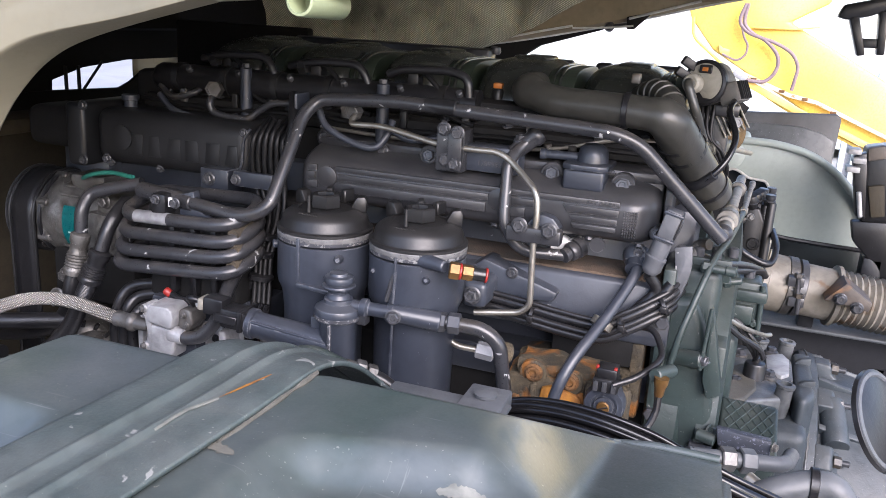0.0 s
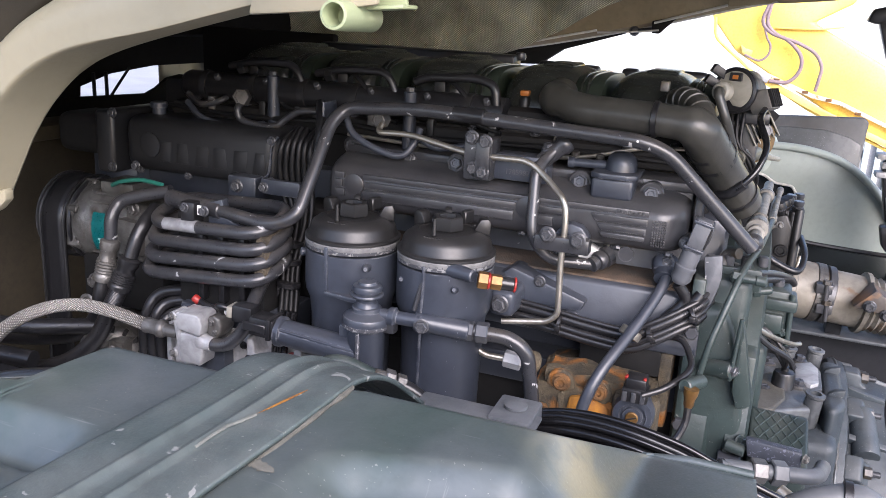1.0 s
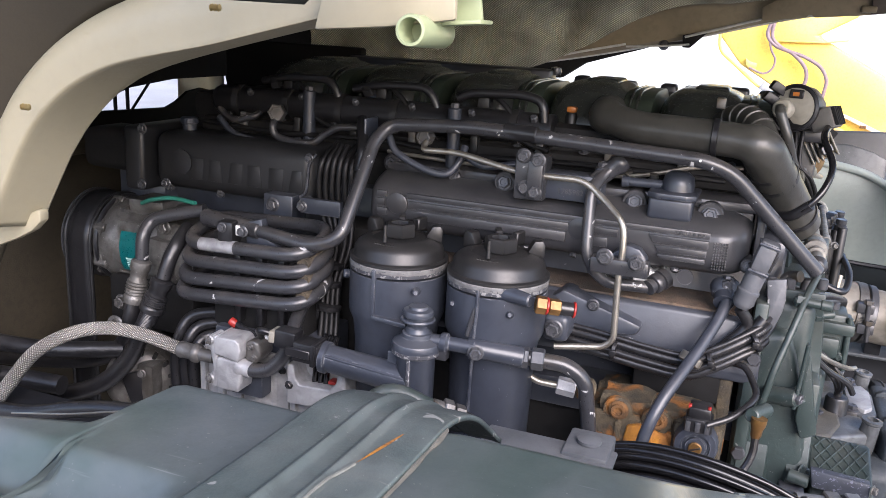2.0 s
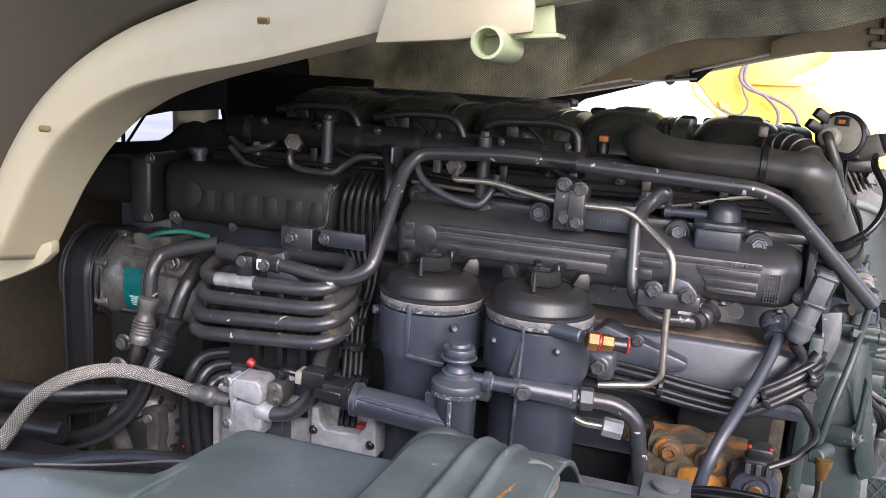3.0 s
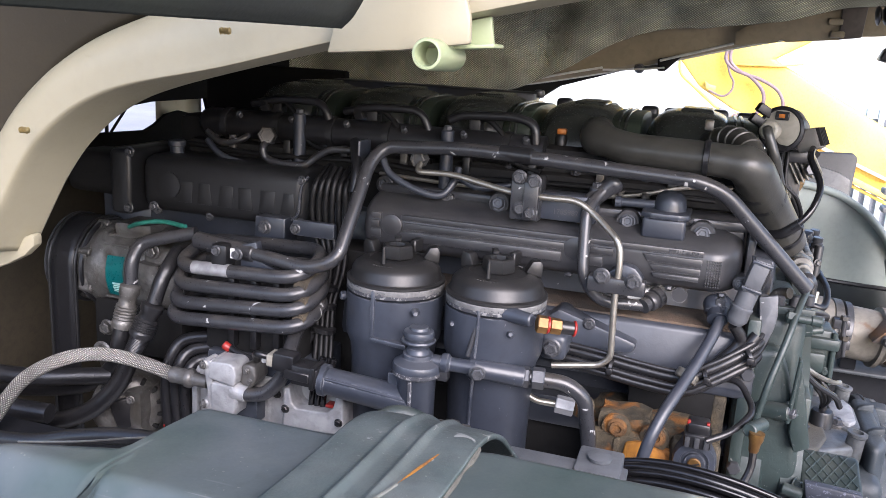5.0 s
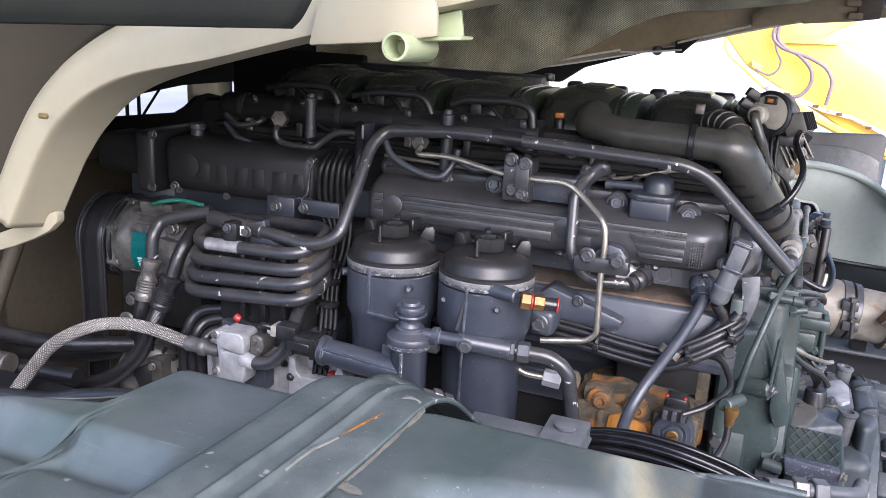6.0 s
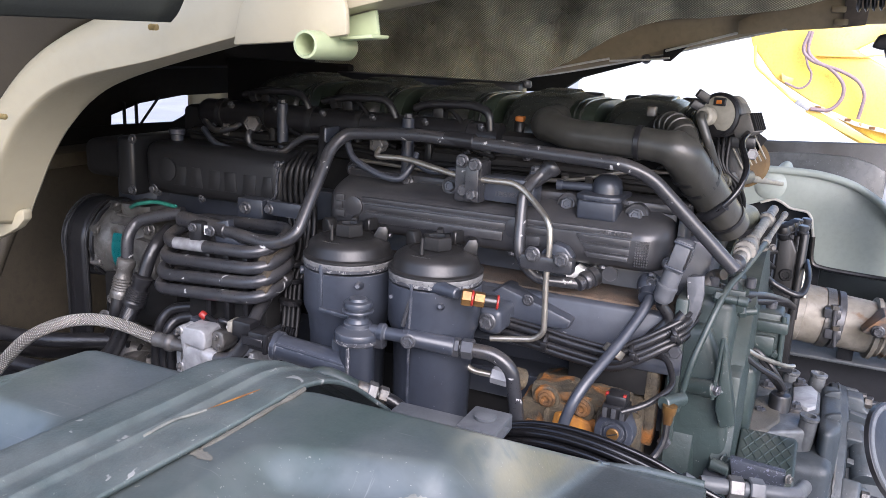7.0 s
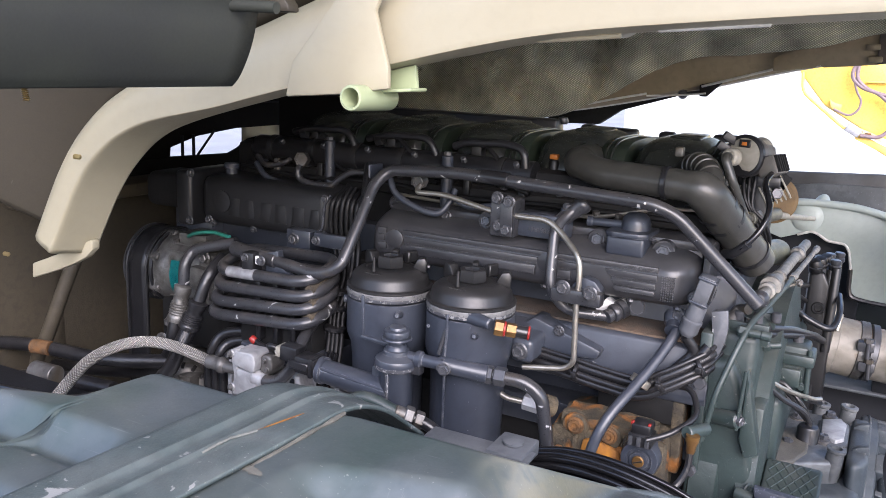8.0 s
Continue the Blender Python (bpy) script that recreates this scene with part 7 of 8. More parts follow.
# ---- rusty pump, flywheel housing, gearbox and what hangs about them ----
rp = thing("rusty_pump", (-0.17, 0.98, 1.12), "heavily rusted cast pump body with sensor", "pump")
part("body", rough_box(-0.246, -0.086, 0.983, 1.12, 1.09, 1.250, 0.004), RUSTY, rp)
part("top_rib", rough_box(-0.228, -0.162, 0.99, 1.04, 1.238, 1.268, 0.005, 2.0, 7), RUSTY, rp)
part("top_rib", rough_box(-0.172, -0.10, 0.995, 1.05, 1.235, 1.262, 0.005, 5.0, 7), RUSTY, rp)
part("face", rough_box(-0.238, -0.152, 0.977, 0.995, 1.12, 1.25, 0.0025, 9.0), RUSTY, rp)
for q in ((-0.204, 0.985, 1.254), (-0.156, 0.985, 1.25)):
    part("boss", lathe([(0.019, 0), (0.018, 0.005), (0.015, 0.007), (0, 0.0075)], q, IN, 18), RUSTY, rp)
part("rib", rough_box(-0.205, -0.197, 0.974, 0.985, 1.13, 1.245, 0.0015, 4.0, 5), RUSTY, rp)
part("rib", rough_box(-0.168, -0.16, 0.974, 0.985, 1.13, 1.24, 0.0015, 6.0, 5), RUSTY, rp)
part("rust_streak", slab([(-0.152, 1.13), (-0.15, 1.225), (-0.145, 1.238), (-0.118, 1.235), (-0.12, 1.215), (-0.138, 1.20), (-0.128, 1.13)], 0.980, 0.99, 0.003), RUST_BRIGHT, rp, "orange rust streak")
part("rust_streak", slab([(-0.241, 1.13), (-0.241, 1.165), (-0.22, 1.172), (-0.18, 1.165), (-0.17, 1.13)], 0.9775, 0.99, 0.002), RUST_BRIGHT, rp, "orange rust streak")
part("rust_streak", slab([(-0.195, 1.205), (-0.19, 1.24), (-0.172, 1.245), (-0.142, 1.236), (-0.135, 1.224), (-0.16, 1.215), (-0.17, 1.195)], 0.9735, 0.984, 0.003), RUST_BRIGHT, rp, "orange rust streak")
part("end_block", box(-0.090, -0.073, 1.06, 1.12, 1.18, 1.29, 0.004), RUSTY, rp, "rusty end block")
# black block; the shade of the cavity above the pump is its colour
part("upper_housing", box(-0.2, -0.085, 1.06, 1.14, 1.25, 1.305, 0.008), DEEP, rp, "black upper housing, cavity shade in its colour")
for p in ((-0.202, 0.975, 1.258), (-0.154, 0.975, 1.255)):
    part("torx_bolt", lathe([(0.0125, 0), (0.0125, 0.0015), (0.0095, 0.003), (0.009, 0.006), (0.0055, 0.0062), (0.005, 0.003), (0, 0.003)], p, IN, 16), RUST_BOLT, rp)
for p in ((-0.224, 0.979, 1.216), (-0.183, 0.982, 1.222)):
    bolt(p, IN, 0.016, rp, RUST_BOLT)
part("end_fitting", rod((-0.256, 0.99, 1.271), (-0.243, 1, 1.266), 0.015), RUSTY, rp)
sens = thing("pump_sensor", tuple(Vector((-0.106, 0.955, 1.246))), "black round sensor with plug and cable", "sensor")
sc = Vector((-0.106, 0.965, 1.24))
part("disc", lathe([(0.026, -0.03), (0.026, 0.006), (0.0245, 0.010), (0.017, 0.011), (0.016, 0.008), (0.0125, 0.008), (0.012, 0.013), (0, 0.0135)], sc, IN, 30), PAINT, sens)
part("screw", lathe([(0.008, 0.010), (0.008, 0.0155), (0.007, 0.0165), (0, 0.0165)], sc, IN, 20), BRASS, sens)
part("slot", box(-0.0065, 0.0065, -0.001, 0.001, 0.0158, 0.0172, 0.0003, 1, aim(sc, IN) @ Matrix.Rotation(0.4, 4, "Z")), BLACK, sens)
part("socket", box(sc.x - 0.016, sc.x + 0.016, 0.945, 0.975, sc.z + 0.022, sc.z + 0.040, 0.003), BLACK, sens)
part("socket_hood", box(sc.x - 0.013, sc.x + 0.013, 0.948, 0.975, sc.z + 0.038, sc.z + 0.053, 0.003), BLACK, sens)
for k in range(3):
    part("socket_rib", box(sc.x - 0.0145 + 0.011 * k, sc.x - 0.0085 + 0.011 * k, 0.9425, 0.948, sc.z + 0.024, sc.z + 0.037, 0.001), BOLT, sens)
for dx in (-0.014, 0.008):
    part("red_pin", box(sc.x + dx, sc.x + dx + 0.004, 0.950, 0.956, sc.z + 0.050, sc.z + 0.055, 0.001), RED, sens)
part("flange", box(sc.x - 0.03, sc.x + 0.03, 0.972, 0.995, sc.z - 0.035, sc.z + 0.02, 0.01), RUSTY, sens)
part("cable", tube(flow([(-0.097, 0.945, 1.275), (-0.07, 0.96, 1.286), (-0.048, 0.99, 1.301), (-0.052, 1.02, 1.31), (-0.068, 1.04, 1.321), (-0.11, 1.06, 1.31)]), 0.0042, 10), RUBBER, sens)

diag = thing("coolant_hose", tuple(Vector((-0.169, 0.93, 1.241))), "dark rubber hose running down past the pump", "hose")
part("hose", tube(flow([(-0.093, 1.07, 1.406), (-0.099, 1.05, 1.382), (-0.119, 1.01, 1.343), (-0.151, 0.95, 1.291), (-0.166, 0.93, 1.242), (-0.167, 0.92, 1.191)]), 0.0074, 16), PAINT, diag)
part("neck", lathe([(0.018, 0), (0.019, 0.003), (0.017, 0.014), (0.013, 0.018), (0.013, 0.03)], (-0.1, 1.085, 1.407), (0.05, -1, -0.6), 20), PAINT, diag)
part("clamp", lathe([(0.013, -0.006), (0.0145, -0.005), (0.0145, 0.005), (0.013, 0.006)], (-0.127, 1.012, 1.327), (-0.5, -0.5, -1), 16), STEEL, diag)

# grey connector with its cable at the rear of the side cover
cn = thing("engine_connector", tuple(Vector((-0.066, 1.06, 1.403))), "black corrugated engine wiring connector", "connector")
c0, c1 = Vector((-0.056, 1.043, 1.481)), Vector((-0.079, 1.043, 1.393))
cd = c1 - c0
L = cd.length
cm = aim(c0, cd)
part("plug", box(-0.0125, 0.0125, -0.0105, 0.0105, 0.0, L * 0.48, 0.003, 2, cm), CONNECTOR_GREY, cn, "grey plug housing")
part("latch", box(-0.007, 0.007, -0.0135, -0.0100, L * 0.08, L * 0.34, 0.0015, 2, cm), CONNECTOR_GREY, cn)
part("latch_window", box(-0.0045, 0.0045, -0.0142, -0.0130, L * 0.15, L * 0.30, 0.0006, 1, cm), BLACK, cn)
for s in (0.02, 0.40):
    part("collar", box(-0.0145, 0.0145, -0.0125, 0.0125, L * s, L * (s + 0.045), 0.0015, 2, cm), PAINT, cn)
for s in (-0.0095, 0.0095):
    part("rib", box(s - 0.0015, s + 0.0015, -0.0128, -0.0100, L * 0.08, L * 0.38, 0.0007, 1, cm), BLACK, cn)
part("boot", lathe([(0.0115, L * 0.46), (0.0122, L * 0.5), (0.0122, L * 0.70), (0.0138, L * 0.715), (0.0138, L * 0.76), (0.0128, L * 0.775), (0.0132, L * 0.90), (0.0105, L * 0.95), (0.0085, L * 0.98)], c0, cd, 22), CONNECTOR_GREY, cn)
part("cable", tube(flow([c0 + cd * 1.0, (-0.068, 1.05, 1.37), (-0.087, 1.045, 1.345), (-0.106, 1.045, 1.322)]), 0.0075, 12), RUBBER, cn)
part("guard", slab([(-0.053, 1.428), (-0.031, 1.433), (-0.028, 1.407), (-0.030, 1.389), (-0.036, 1.368), (-0.047, 1.351), (-0.059, 1.339), (-0.066, 1.349), (-0.054, 1.362), (-0.049, 1.376), (-0.048, 1.396)], 1.062, 1.068, 0.0015), CONNECTOR_GREY, cn, "grey metal guard")
part("cable", tube(flow([(-0.049, 1.055, 1.38), (-0.072, 1.045, 1.348), (-0.112, 1.04, 1.321), (-0.149, 1.04, 1.312)]), 0.008, 12), RUBBER, cn)

fly = thing("flywheel_housing", (0.0, 1.35, 0.8), "green-grey cast flywheel housing", "flywheel housing")
part("flange", lathe([(0.30, -0.06), (0.318, -0.055), (0.318, -0.02), (0.30, -0.012), (0.30, 0.0), (0.312, 0.006), (0.312, 0.03), (0.28, 0.035)], (0.0, 1.36, 1.10), (1, 0, 0), 72), PAINT_GREEN, fly)
part("shoulder", box(-0.058, 0.012, 1.085, 1.30, 1.15, 1.40, 0.014, 3), PAINT_GREEN, fly)
part("upper_step", box(-0.045, 0.046, 1.17, 1.62, 1.16, 1.285, 0.012, 3), PAINT_GREEN, fly)
part("front_flange", box(-0.062, -0.045, 1.055, 1.30, 0.95, 1.40, 0.004), PAINT_GREEN, fly)
part("rear_flange", box(0.012, 0.03, 1.075, 1.62, 0.95, 1.30, 0.004), PAINT_GREEN, fly)
for yy, zz in ((1.085, 1.17), (1.09, 1.10)):
    part("pad", box(-0.04, 0.008, yy - 0.012, yy + 0.03, zz - 0.02, zz + 0.022, 0.006), PAINT_GREEN, fly)
bolt((0.024, 1.06, 1.185), (1, -0.6, 0.1), 0.018, fly, PAINT_GREEN)
for k in range(4):
    part("web", box(-0.05, 0.02, 1.10 + 0.09 * k, 1.106 + 0.09 * k, 1.38, 1.41 - 0.006 * k, 0.002), PAINT_GREEN, fly)
part("terminal", joined(rod((0.0, 1.12, 1.372), (0.036, 1.13, 1.378), 0.0052), rod((0.012, 1.124, 1.374), (0.022, 1.126, 1.376), 0.008, seg=6)), PAINT_GREEN, fly)
part("boss", rod((-0.011, 1.07, 1.275), (0.006, 1.045, 1.295), 0.011), PAINT_GREEN, fly)
part("brass_sensor", lathe([(0.0045, -0.006), (0.006, -0.002), (0.0065, 0.006), (0.0085, 0.012), (0.009, 0.020)], (-0.042, 0.955, 1.273), (0.05, 0, 1), 24), BRASS, fly, "brass oil sensor")
part("sensor_arm", rod((-0.05, 0.957, 1.293), (-0.032, 1, 1.286), 0.0085), PAINT_GREEN, fly)
part("sensor_cable", tube(flow([(-0.042, 0.955, 1.272), (-0.043, 0.95, 1.248), (-0.053, 0.94, 1.226), (-0.073, 0.92, 1.213)]), 0.0045, 9), RUBBER, fly)
part("down_pipe", tube(bend([(0.0275, 1.30, 1.436), (0.0135, 1.15, 1.431), (-0.003, 1.08, 1.416), (-0.014, 1.05, 1.382), (-0.03, 1.03, 1.325), (-0.036, 1.03, 1.287), (-0.042, 1.03, 1.255)], 0.02), 0.0044, 12), PAINT_GREEN, fly)
part("side_port", rod((-0.018, 1.075, 1.405), (0.025, 1.075, 1.403), 0.0056), PAINT_GREEN, fly)
nut((-0.016, 1.075, 1.405), (1, 0, -0.1), 0.0155, 0.011, fly, PAINT_GREEN)
part("side_port_end", rod((0.012, 1.075, 1.404), (0.026, 1.075, 1.403), 0.0068), PAINT_GREEN, fly)
part("cast_face", slab([(v[0], v[2]) for v in ((-0.064, 1.07, 1.0), (-0.066, 1.07, 1.335), (-0.052, 1.07, 1.36), (-0.018, 1.07, 1.366), (-0.004, 1.07, 1.335), (0.018, 1.07, 1.255), (0.026, 1.07, 1.20), (0.028, 1.07, 1.0))], 1.062, 1.10, 0.012, 4), PAINT_GREEN, fly)
part("fin", slab([(v[0], v[2]) for v in ((0.005, 1.045, 1.36), (0.012, 1.045, 1.335), (0.032, 1.045, 1.245), (0.014, 1.045, 1.235), (0.004, 1.045, 1.262))], 1.044, 1.07, 0.004), PAINT_GREEN, fly, "triangular cast fin")
part("fin_edge", rod((0.004, 1.038, 1.362), (0, 1.038, 1.277), 0.0028), PAINT_GREEN, fly)
part("long_boss", rod((-0.033, 1.06, 1.282), (0.003, 1.04, 1.291), 0.011), PAINT_GREEN, fly)
bolt((0.001, 1.04, 1.291), (1, -0.5, 0), 0.015, fly, BOLT)
part("step_block", box(0.011, 0.070, 1.24, 1.295, 1.268, 1.346, 0.006), PAINT_GREEN, fly)
part("step_lug", box(0.016, 0.036, 1.25, 1.29, 1.344, 1.358, 0.003), PAINT_GREEN, fly)
part("step_lug", rod((0.05, 1.27, 1.34), (0.05, 1.27, 1.356), 0.008), BOLT, fly)
for k in range(2):
    part("loom", tube(flow([(-0.02, 1.14, 1.39 + 0.012 * k), (0.01, 1.19, 1.372 + 0.01 * k), (0.04, 1.25, 1.360 + 0.008 * k), (0.066, 1.32, 1.345), (0.08, 1.42, 1.31)]), 0.0058, 10), RUBBER, fly, "black cable over the housing")
part("step_ledge", box(0.03, 0.078, 1.23, 1.29, 1.318, 1.336, 0.004), PAINT_GREEN, fly)
part("step_edge", rod((0.070, 1.238, 1.345), (0.072, 1.238, 1.265), 0.004), PAINT_GREEN, fly)
for p in ((0.04, 1.238, 1.30), (0.064, 1.238, 1.285)):
    bolt(p, IN, 0.011, fly, PAINT_GREEN)
part("recess", box(0.024, 0.062, 1.232, 1.244, 1.282, 1.312, 0.004), PAINT_GREEN, fly)
part("notch", box(0.018, 0.032, 1.226, 1.244, 1.318, 1.33, 0.002), DEEP, fly)
for k in range(4):
    part("stud", rod((-0.045 + 0.022 * k, 1.09 + 0.03 * k, 1.395), (-0.045 + 0.022 * k, 1.09 + 0.03 * k, 1.425 - 0.005 * k), 0.007), BOLT, fly)
part("hex_head", rod((-0.054, 1.05, 1.33), (-0.054, 1.04, 1.33), 0.009, seg=6), BOLT, fly)
part("hex_head", rod((-0.054, 1.05, 1.20), (-0.054, 1.04, 1.20), 0.009, seg=6), BOLT, fly)
part("brake_pipe", tube(flow([(0.021, 1.15, 1.319), (0.047, 1.18, 1.297), (0.081, 1.25, 1.266), (0.093, 1.27, 1.261)]), 0.0035, 8), STEEL, fly, "thin bright pipe")
part("brake_pipe", tube(flow([(0.021, 1.14, 1.314), (0.045, 1.16, 1.29), (0.073, 1.18, 1.27), (0.084, 1.19, 1.252)]), 0.0042, 8), BLACK, fly)

ROD_STEEL = shader("dusty_zinc", (0.25, 0.238, 0.21), 0.6, 0.0, (0.14, 0.132, 0.115), scale=60, specks=(0.06, 0.055, 0.05), smudges=0.8)
link = thing("actuator_rod", (0.0, 1.3, 1.42), "galvanised actuator rod with clamps", "rod")
la, lb = Vector((0.003, 1.108, 1.4458)), Vector((0.022, 1.64, 1.431))
ldir = lb - la
LL = ldir.length
rings = [(0.0, 0.0115, 0.012), (0.085, 0.0118, 0.03), (0.15, 0.0148, 0.075), (0.30, 0.0105, 0.022), (0.72, 0.0128, 0.05)]
outline = [(0.006, 0.0)]
for s, r, w in rings:
    outline += [(0.0086, LL * s + 0.001), (r, LL * s + 0.003), (r, LL * s + w * 0.55), (0.0086, LL * s + w * 0.55 + 0.002)]
part("rod", lathe(outline + [(0.0086, LL), (0.0, LL)], la, ldir, 24), ROD_STEEL, link)
part("collar", lathe([(0.0146, 0.0), (0.0158, 0.001), (0.0158, 0.016), (0.0146, 0.017)], la + ldir * 0.165, ldir, 24), ALU_DIRTY, link, "dark rubbed collar")
part("collar", lathe([(0.0126, 0.0), (0.0138, 0.001), (0.0138, 0.012), (0.0126, 0.013)], la + ldir * 0.735, ldir, 24), ALU_DIRTY, link)
part("ball_joint", lathe([(0.0, -0.014), (0.008, -0.012), (0.0125, -0.005), (0.0125, 0.002), (0.0095, 0.009)], la + ldir.normalized() * -0.004, ldir, 20), PAINT_WORN, link, "dark ball joint")
part("thin_rod", lathe([(0.0, 0), (0.0062, 0.0), (0.0062, 0.03), (0.0044, 0.034), (0.0044, 0.29), (0.006, 0.295), (0.006, 0.325), (0, 0.326)], (0.0424, 1.6255, 1.427), (-0.0149, -0.3255, 0.009), 16), ROD_STEEL, link)
part("strap", tube(bend([la + ldir * 0.31 + Vector((0.009, -0.003, 0.006)), (0.019, 1.292, 1.432), (0.022, 1.297, 1.423), (0.0385, 1.2977, 1.4318)], 0.004), 0.0022, 8), ROD_STEEL, link)
bolt((0.0385, 1.296, 1.4318), (0.6, -1, 0.1), 0.010, link, ALU_DIRTY)
part("foot", tube(flow([(-0.012, 1.12, 1.424), (-0.026, 1.13, 1.418), (-0.034, 1.11, 1.404)]), 0.0075, 12), ALU_DIRTY, link)
for k in range(2):
    part("loose_rod", rod((-0.021 - 0.007 * k, 1.13, 1.427 - 0.006 * k), (-0.030 - 0.006 * k, 1.128, 1.402 - 0.004 * k), 0.0042), ALU_DIRTY, link)

mod = thing("valve_block", (0.05, 1.66, 1.2), "black valve block with plugs behind the engine", "valve block")
part("body", box(0.034, 0.088, 1.625, 1.76, 1.10, 1.392, 0.008), CAP_BLACK, mod)
part("foot", box(-0.03, 0.07, 1.58, 1.74, 1.06, 1.16, 0.006), DEEP, mod)
part("front_plate", slab([(0.038, 1.215), (0.074, 1.215), (0.074, 1.36), (0.062, 1.385), (0.036, 1.385)], 1.614, 1.63, 0.005, 3), CAP_BLACK, mod)
part("boss", lathe([(0.0, 0.0015), (0.006, 0.0015), (0.007, 0.004), (0.0105, 0.004), (0.012, 0.002), (0.012, -0.01)], (0.0595, 1.614, 1.3155), IN, 22), CAP_BLACK, mod)
for x, y, top in ((0.0815, 1.622, 1.396), (0.072, 1.628, 1.39)):
    part("column", lathe([(0.0085, 0), (0.0085, top - 1.232), (0.0075, top - 1.23), (0, top - 1.23)], (x, y, 1.23), (0, 0, 1), 18), CAP_BLACK, mod)
for x, y, z in ((0.0813, 1.7115, 1.4), (0.0782, 1.6312, 1.4), (0.066, 1.68, 1.402)):
    part("plug", lathe([(0.009, -0.01), (0.0105, -0.008), (0.0105, -0.002), (0.0085, 0.0), (0.0095, 0.002), (0.0095, 0.008), (0.008, 0.0095), (0, 0.0095)], (x, y, z), (0.05, -0.05, 1), 18), BOLT, mod)
for k in range(3):
    part("top_lobe", lathe([(0.0, 0), (0.010, 0.0), (0.012, 0.003), (0.012, 0.02), (0.009, 0.026), (0, 0.027)], (0.046 + 0.008 * k, 1.61 + 0.03 * k, 1.385), (-0.1, -0.35, 1), 20), CAP_BLACK, mod)
    part("lobe_ring", lathe([(0.0122, 0.012), (0.0132, 0.0125), (0.0132, 0.0145), (0.0122, 0.015)], (0.046 + 0.008 * k, 1.61 + 0.03 * k, 1.385), (-0.1, -0.35, 1), 20), BOLT, mod)
part("loop_cable", tube(flow([(0.02, 1.44, 1.345), (0.032, 1.49, 1.334), (0.052, 1.50, 1.32), (0.088, 1.51, 1.308), (0.098, 1.56, 1.328), (0.092, 1.64, 1.34)]), 0.006, 10), RUBBER, mod)
for a, b in (((0.0965, 1.68, 1.258), (0.1005, 1.69, 1.292)), ((0.088, 1.675, 1.272), (0.0915, 1.685, 1.312))):
    part("silver_clip", rod(a, b, 0.0052), STEEL, mod)
for k in range(3):
    part("cable", tube(flow([(0.0, 1.40, 1.382 + 0.004 * k), (0.014, 1.36, 1.388), (0.022, 1.44, 1.39 - 0.012 * k), (0.036, 1.60, 1.36 - 0.03 * k)]), 0.005, 9), RUBBER, mod)

# exhaust-brake valve on top at the rear
valve = thing("air_valve", (-0.04, 1.25, 1.5), "black and grey air valve with plugs on a bracket", "valve")
vc = Vector((-0.049, 1.173, 1.631))
VN = Vector((-0.45, -1.0, 0.1)).normalized()
vm = aim(vc, VN)
part("body", lathe([(0.0, -0.05), (0.02, -0.05), (0.023, -0.045), (0.024, -0.02), (0.0285, -0.016), (0.0285, 0.0)], vc, VN, 30), FIN_GREY, valve)
part("rim", lathe([(0.0245, -0.004), (0.0305, -0.003), (0.0305, 0.003), (0.027, 0.0045), (0.0245, 0.003)], vc, VN, 30), BLACK, valve)
face = [(0.0262 * math.cos(radians(a)), 0.0262 * math.sin(radians(a))) for a in range(-38, 219, 12)] + [(-0.016, -0.012), (-0.004, -0.014), (0.002, -0.020), (0.014, -0.021)]
cap_bm = slab(face, -0.003, 0.0035, 0.0012, plane="xy")
bmesh.ops.transform(cap_bm, matrix=vm, verts=cap_bm.verts)
part("cap", cap_bm, GREY_TAG, valve, "beige-grey cap plate")
part("rear_drum", lathe([(0.0, -0.01), (0.016, -0.01), (0.018, -0.006), (0.018, 0.018), (0.015, 0.023), (0.0, 0.024)], (-0.038, 1.202, 1.637), (0.3, 1.0, 0.08), 28), GREY_TAG, valve, "beige-grey valve drum")
part("slot_plate", slab([(-0.042, 1.594), (-0.001, 1.607), (0.005, 1.586), (-0.005, 1.565), (-0.041, 1.556)], 1.256, 1.262, 0.0015), GREY_TAG, valve, "beige-grey slotted plate")
for k in range(3):
    part("slot", slab([(-0.035 + 0.011 * k, 1.573), (-0.0315 + 0.011 * k, 1.573), (-0.0265 + 0.011 * k, 1.592), (-0.030 + 0.011 * k, 1.592)], 1.2548, 1.2566, 0.0004, 1), DEEP, valve)
for p in ((-0.012, 1.254, 1.597), (-0.004, 1.254, 1.583), (-0.018, 1.254, 1.571)):
    bolt(p, IN, 0.012, valve, BOLT)
part("badge", box(-0.009, 0.009, 0.012, 0.023, 0.002, 0.006, 0.001, 1, vm), BLACK, valve)
part("badge_mark", box(-0.004, 0.004, 0.0145, 0.0195, 0.0058, 0.0066, 0.0003, 1, vm), AMBER, valve)
knob_at = Vector((-0.066, 1.150, 1.630))
part("hose_collar", lathe([(0.009, -0.014), (0.0125, -0.012), (0.0125, 0.0), (0.010, 0.003)], knob_at, VN, 20), GREY_TAG, valve)
part("elbow_hose", tube(bend([knob_at, knob_at + Vector((-0.003, -0.02, 0.002)), (-0.053, 1.128, 1.595), (-0.036, 1.165, 1.543), (-0.030, 1.20, 1.541)], 0.013), 0.0062, 16), HOSE_BLACK, valve, "thick black elbow hose")
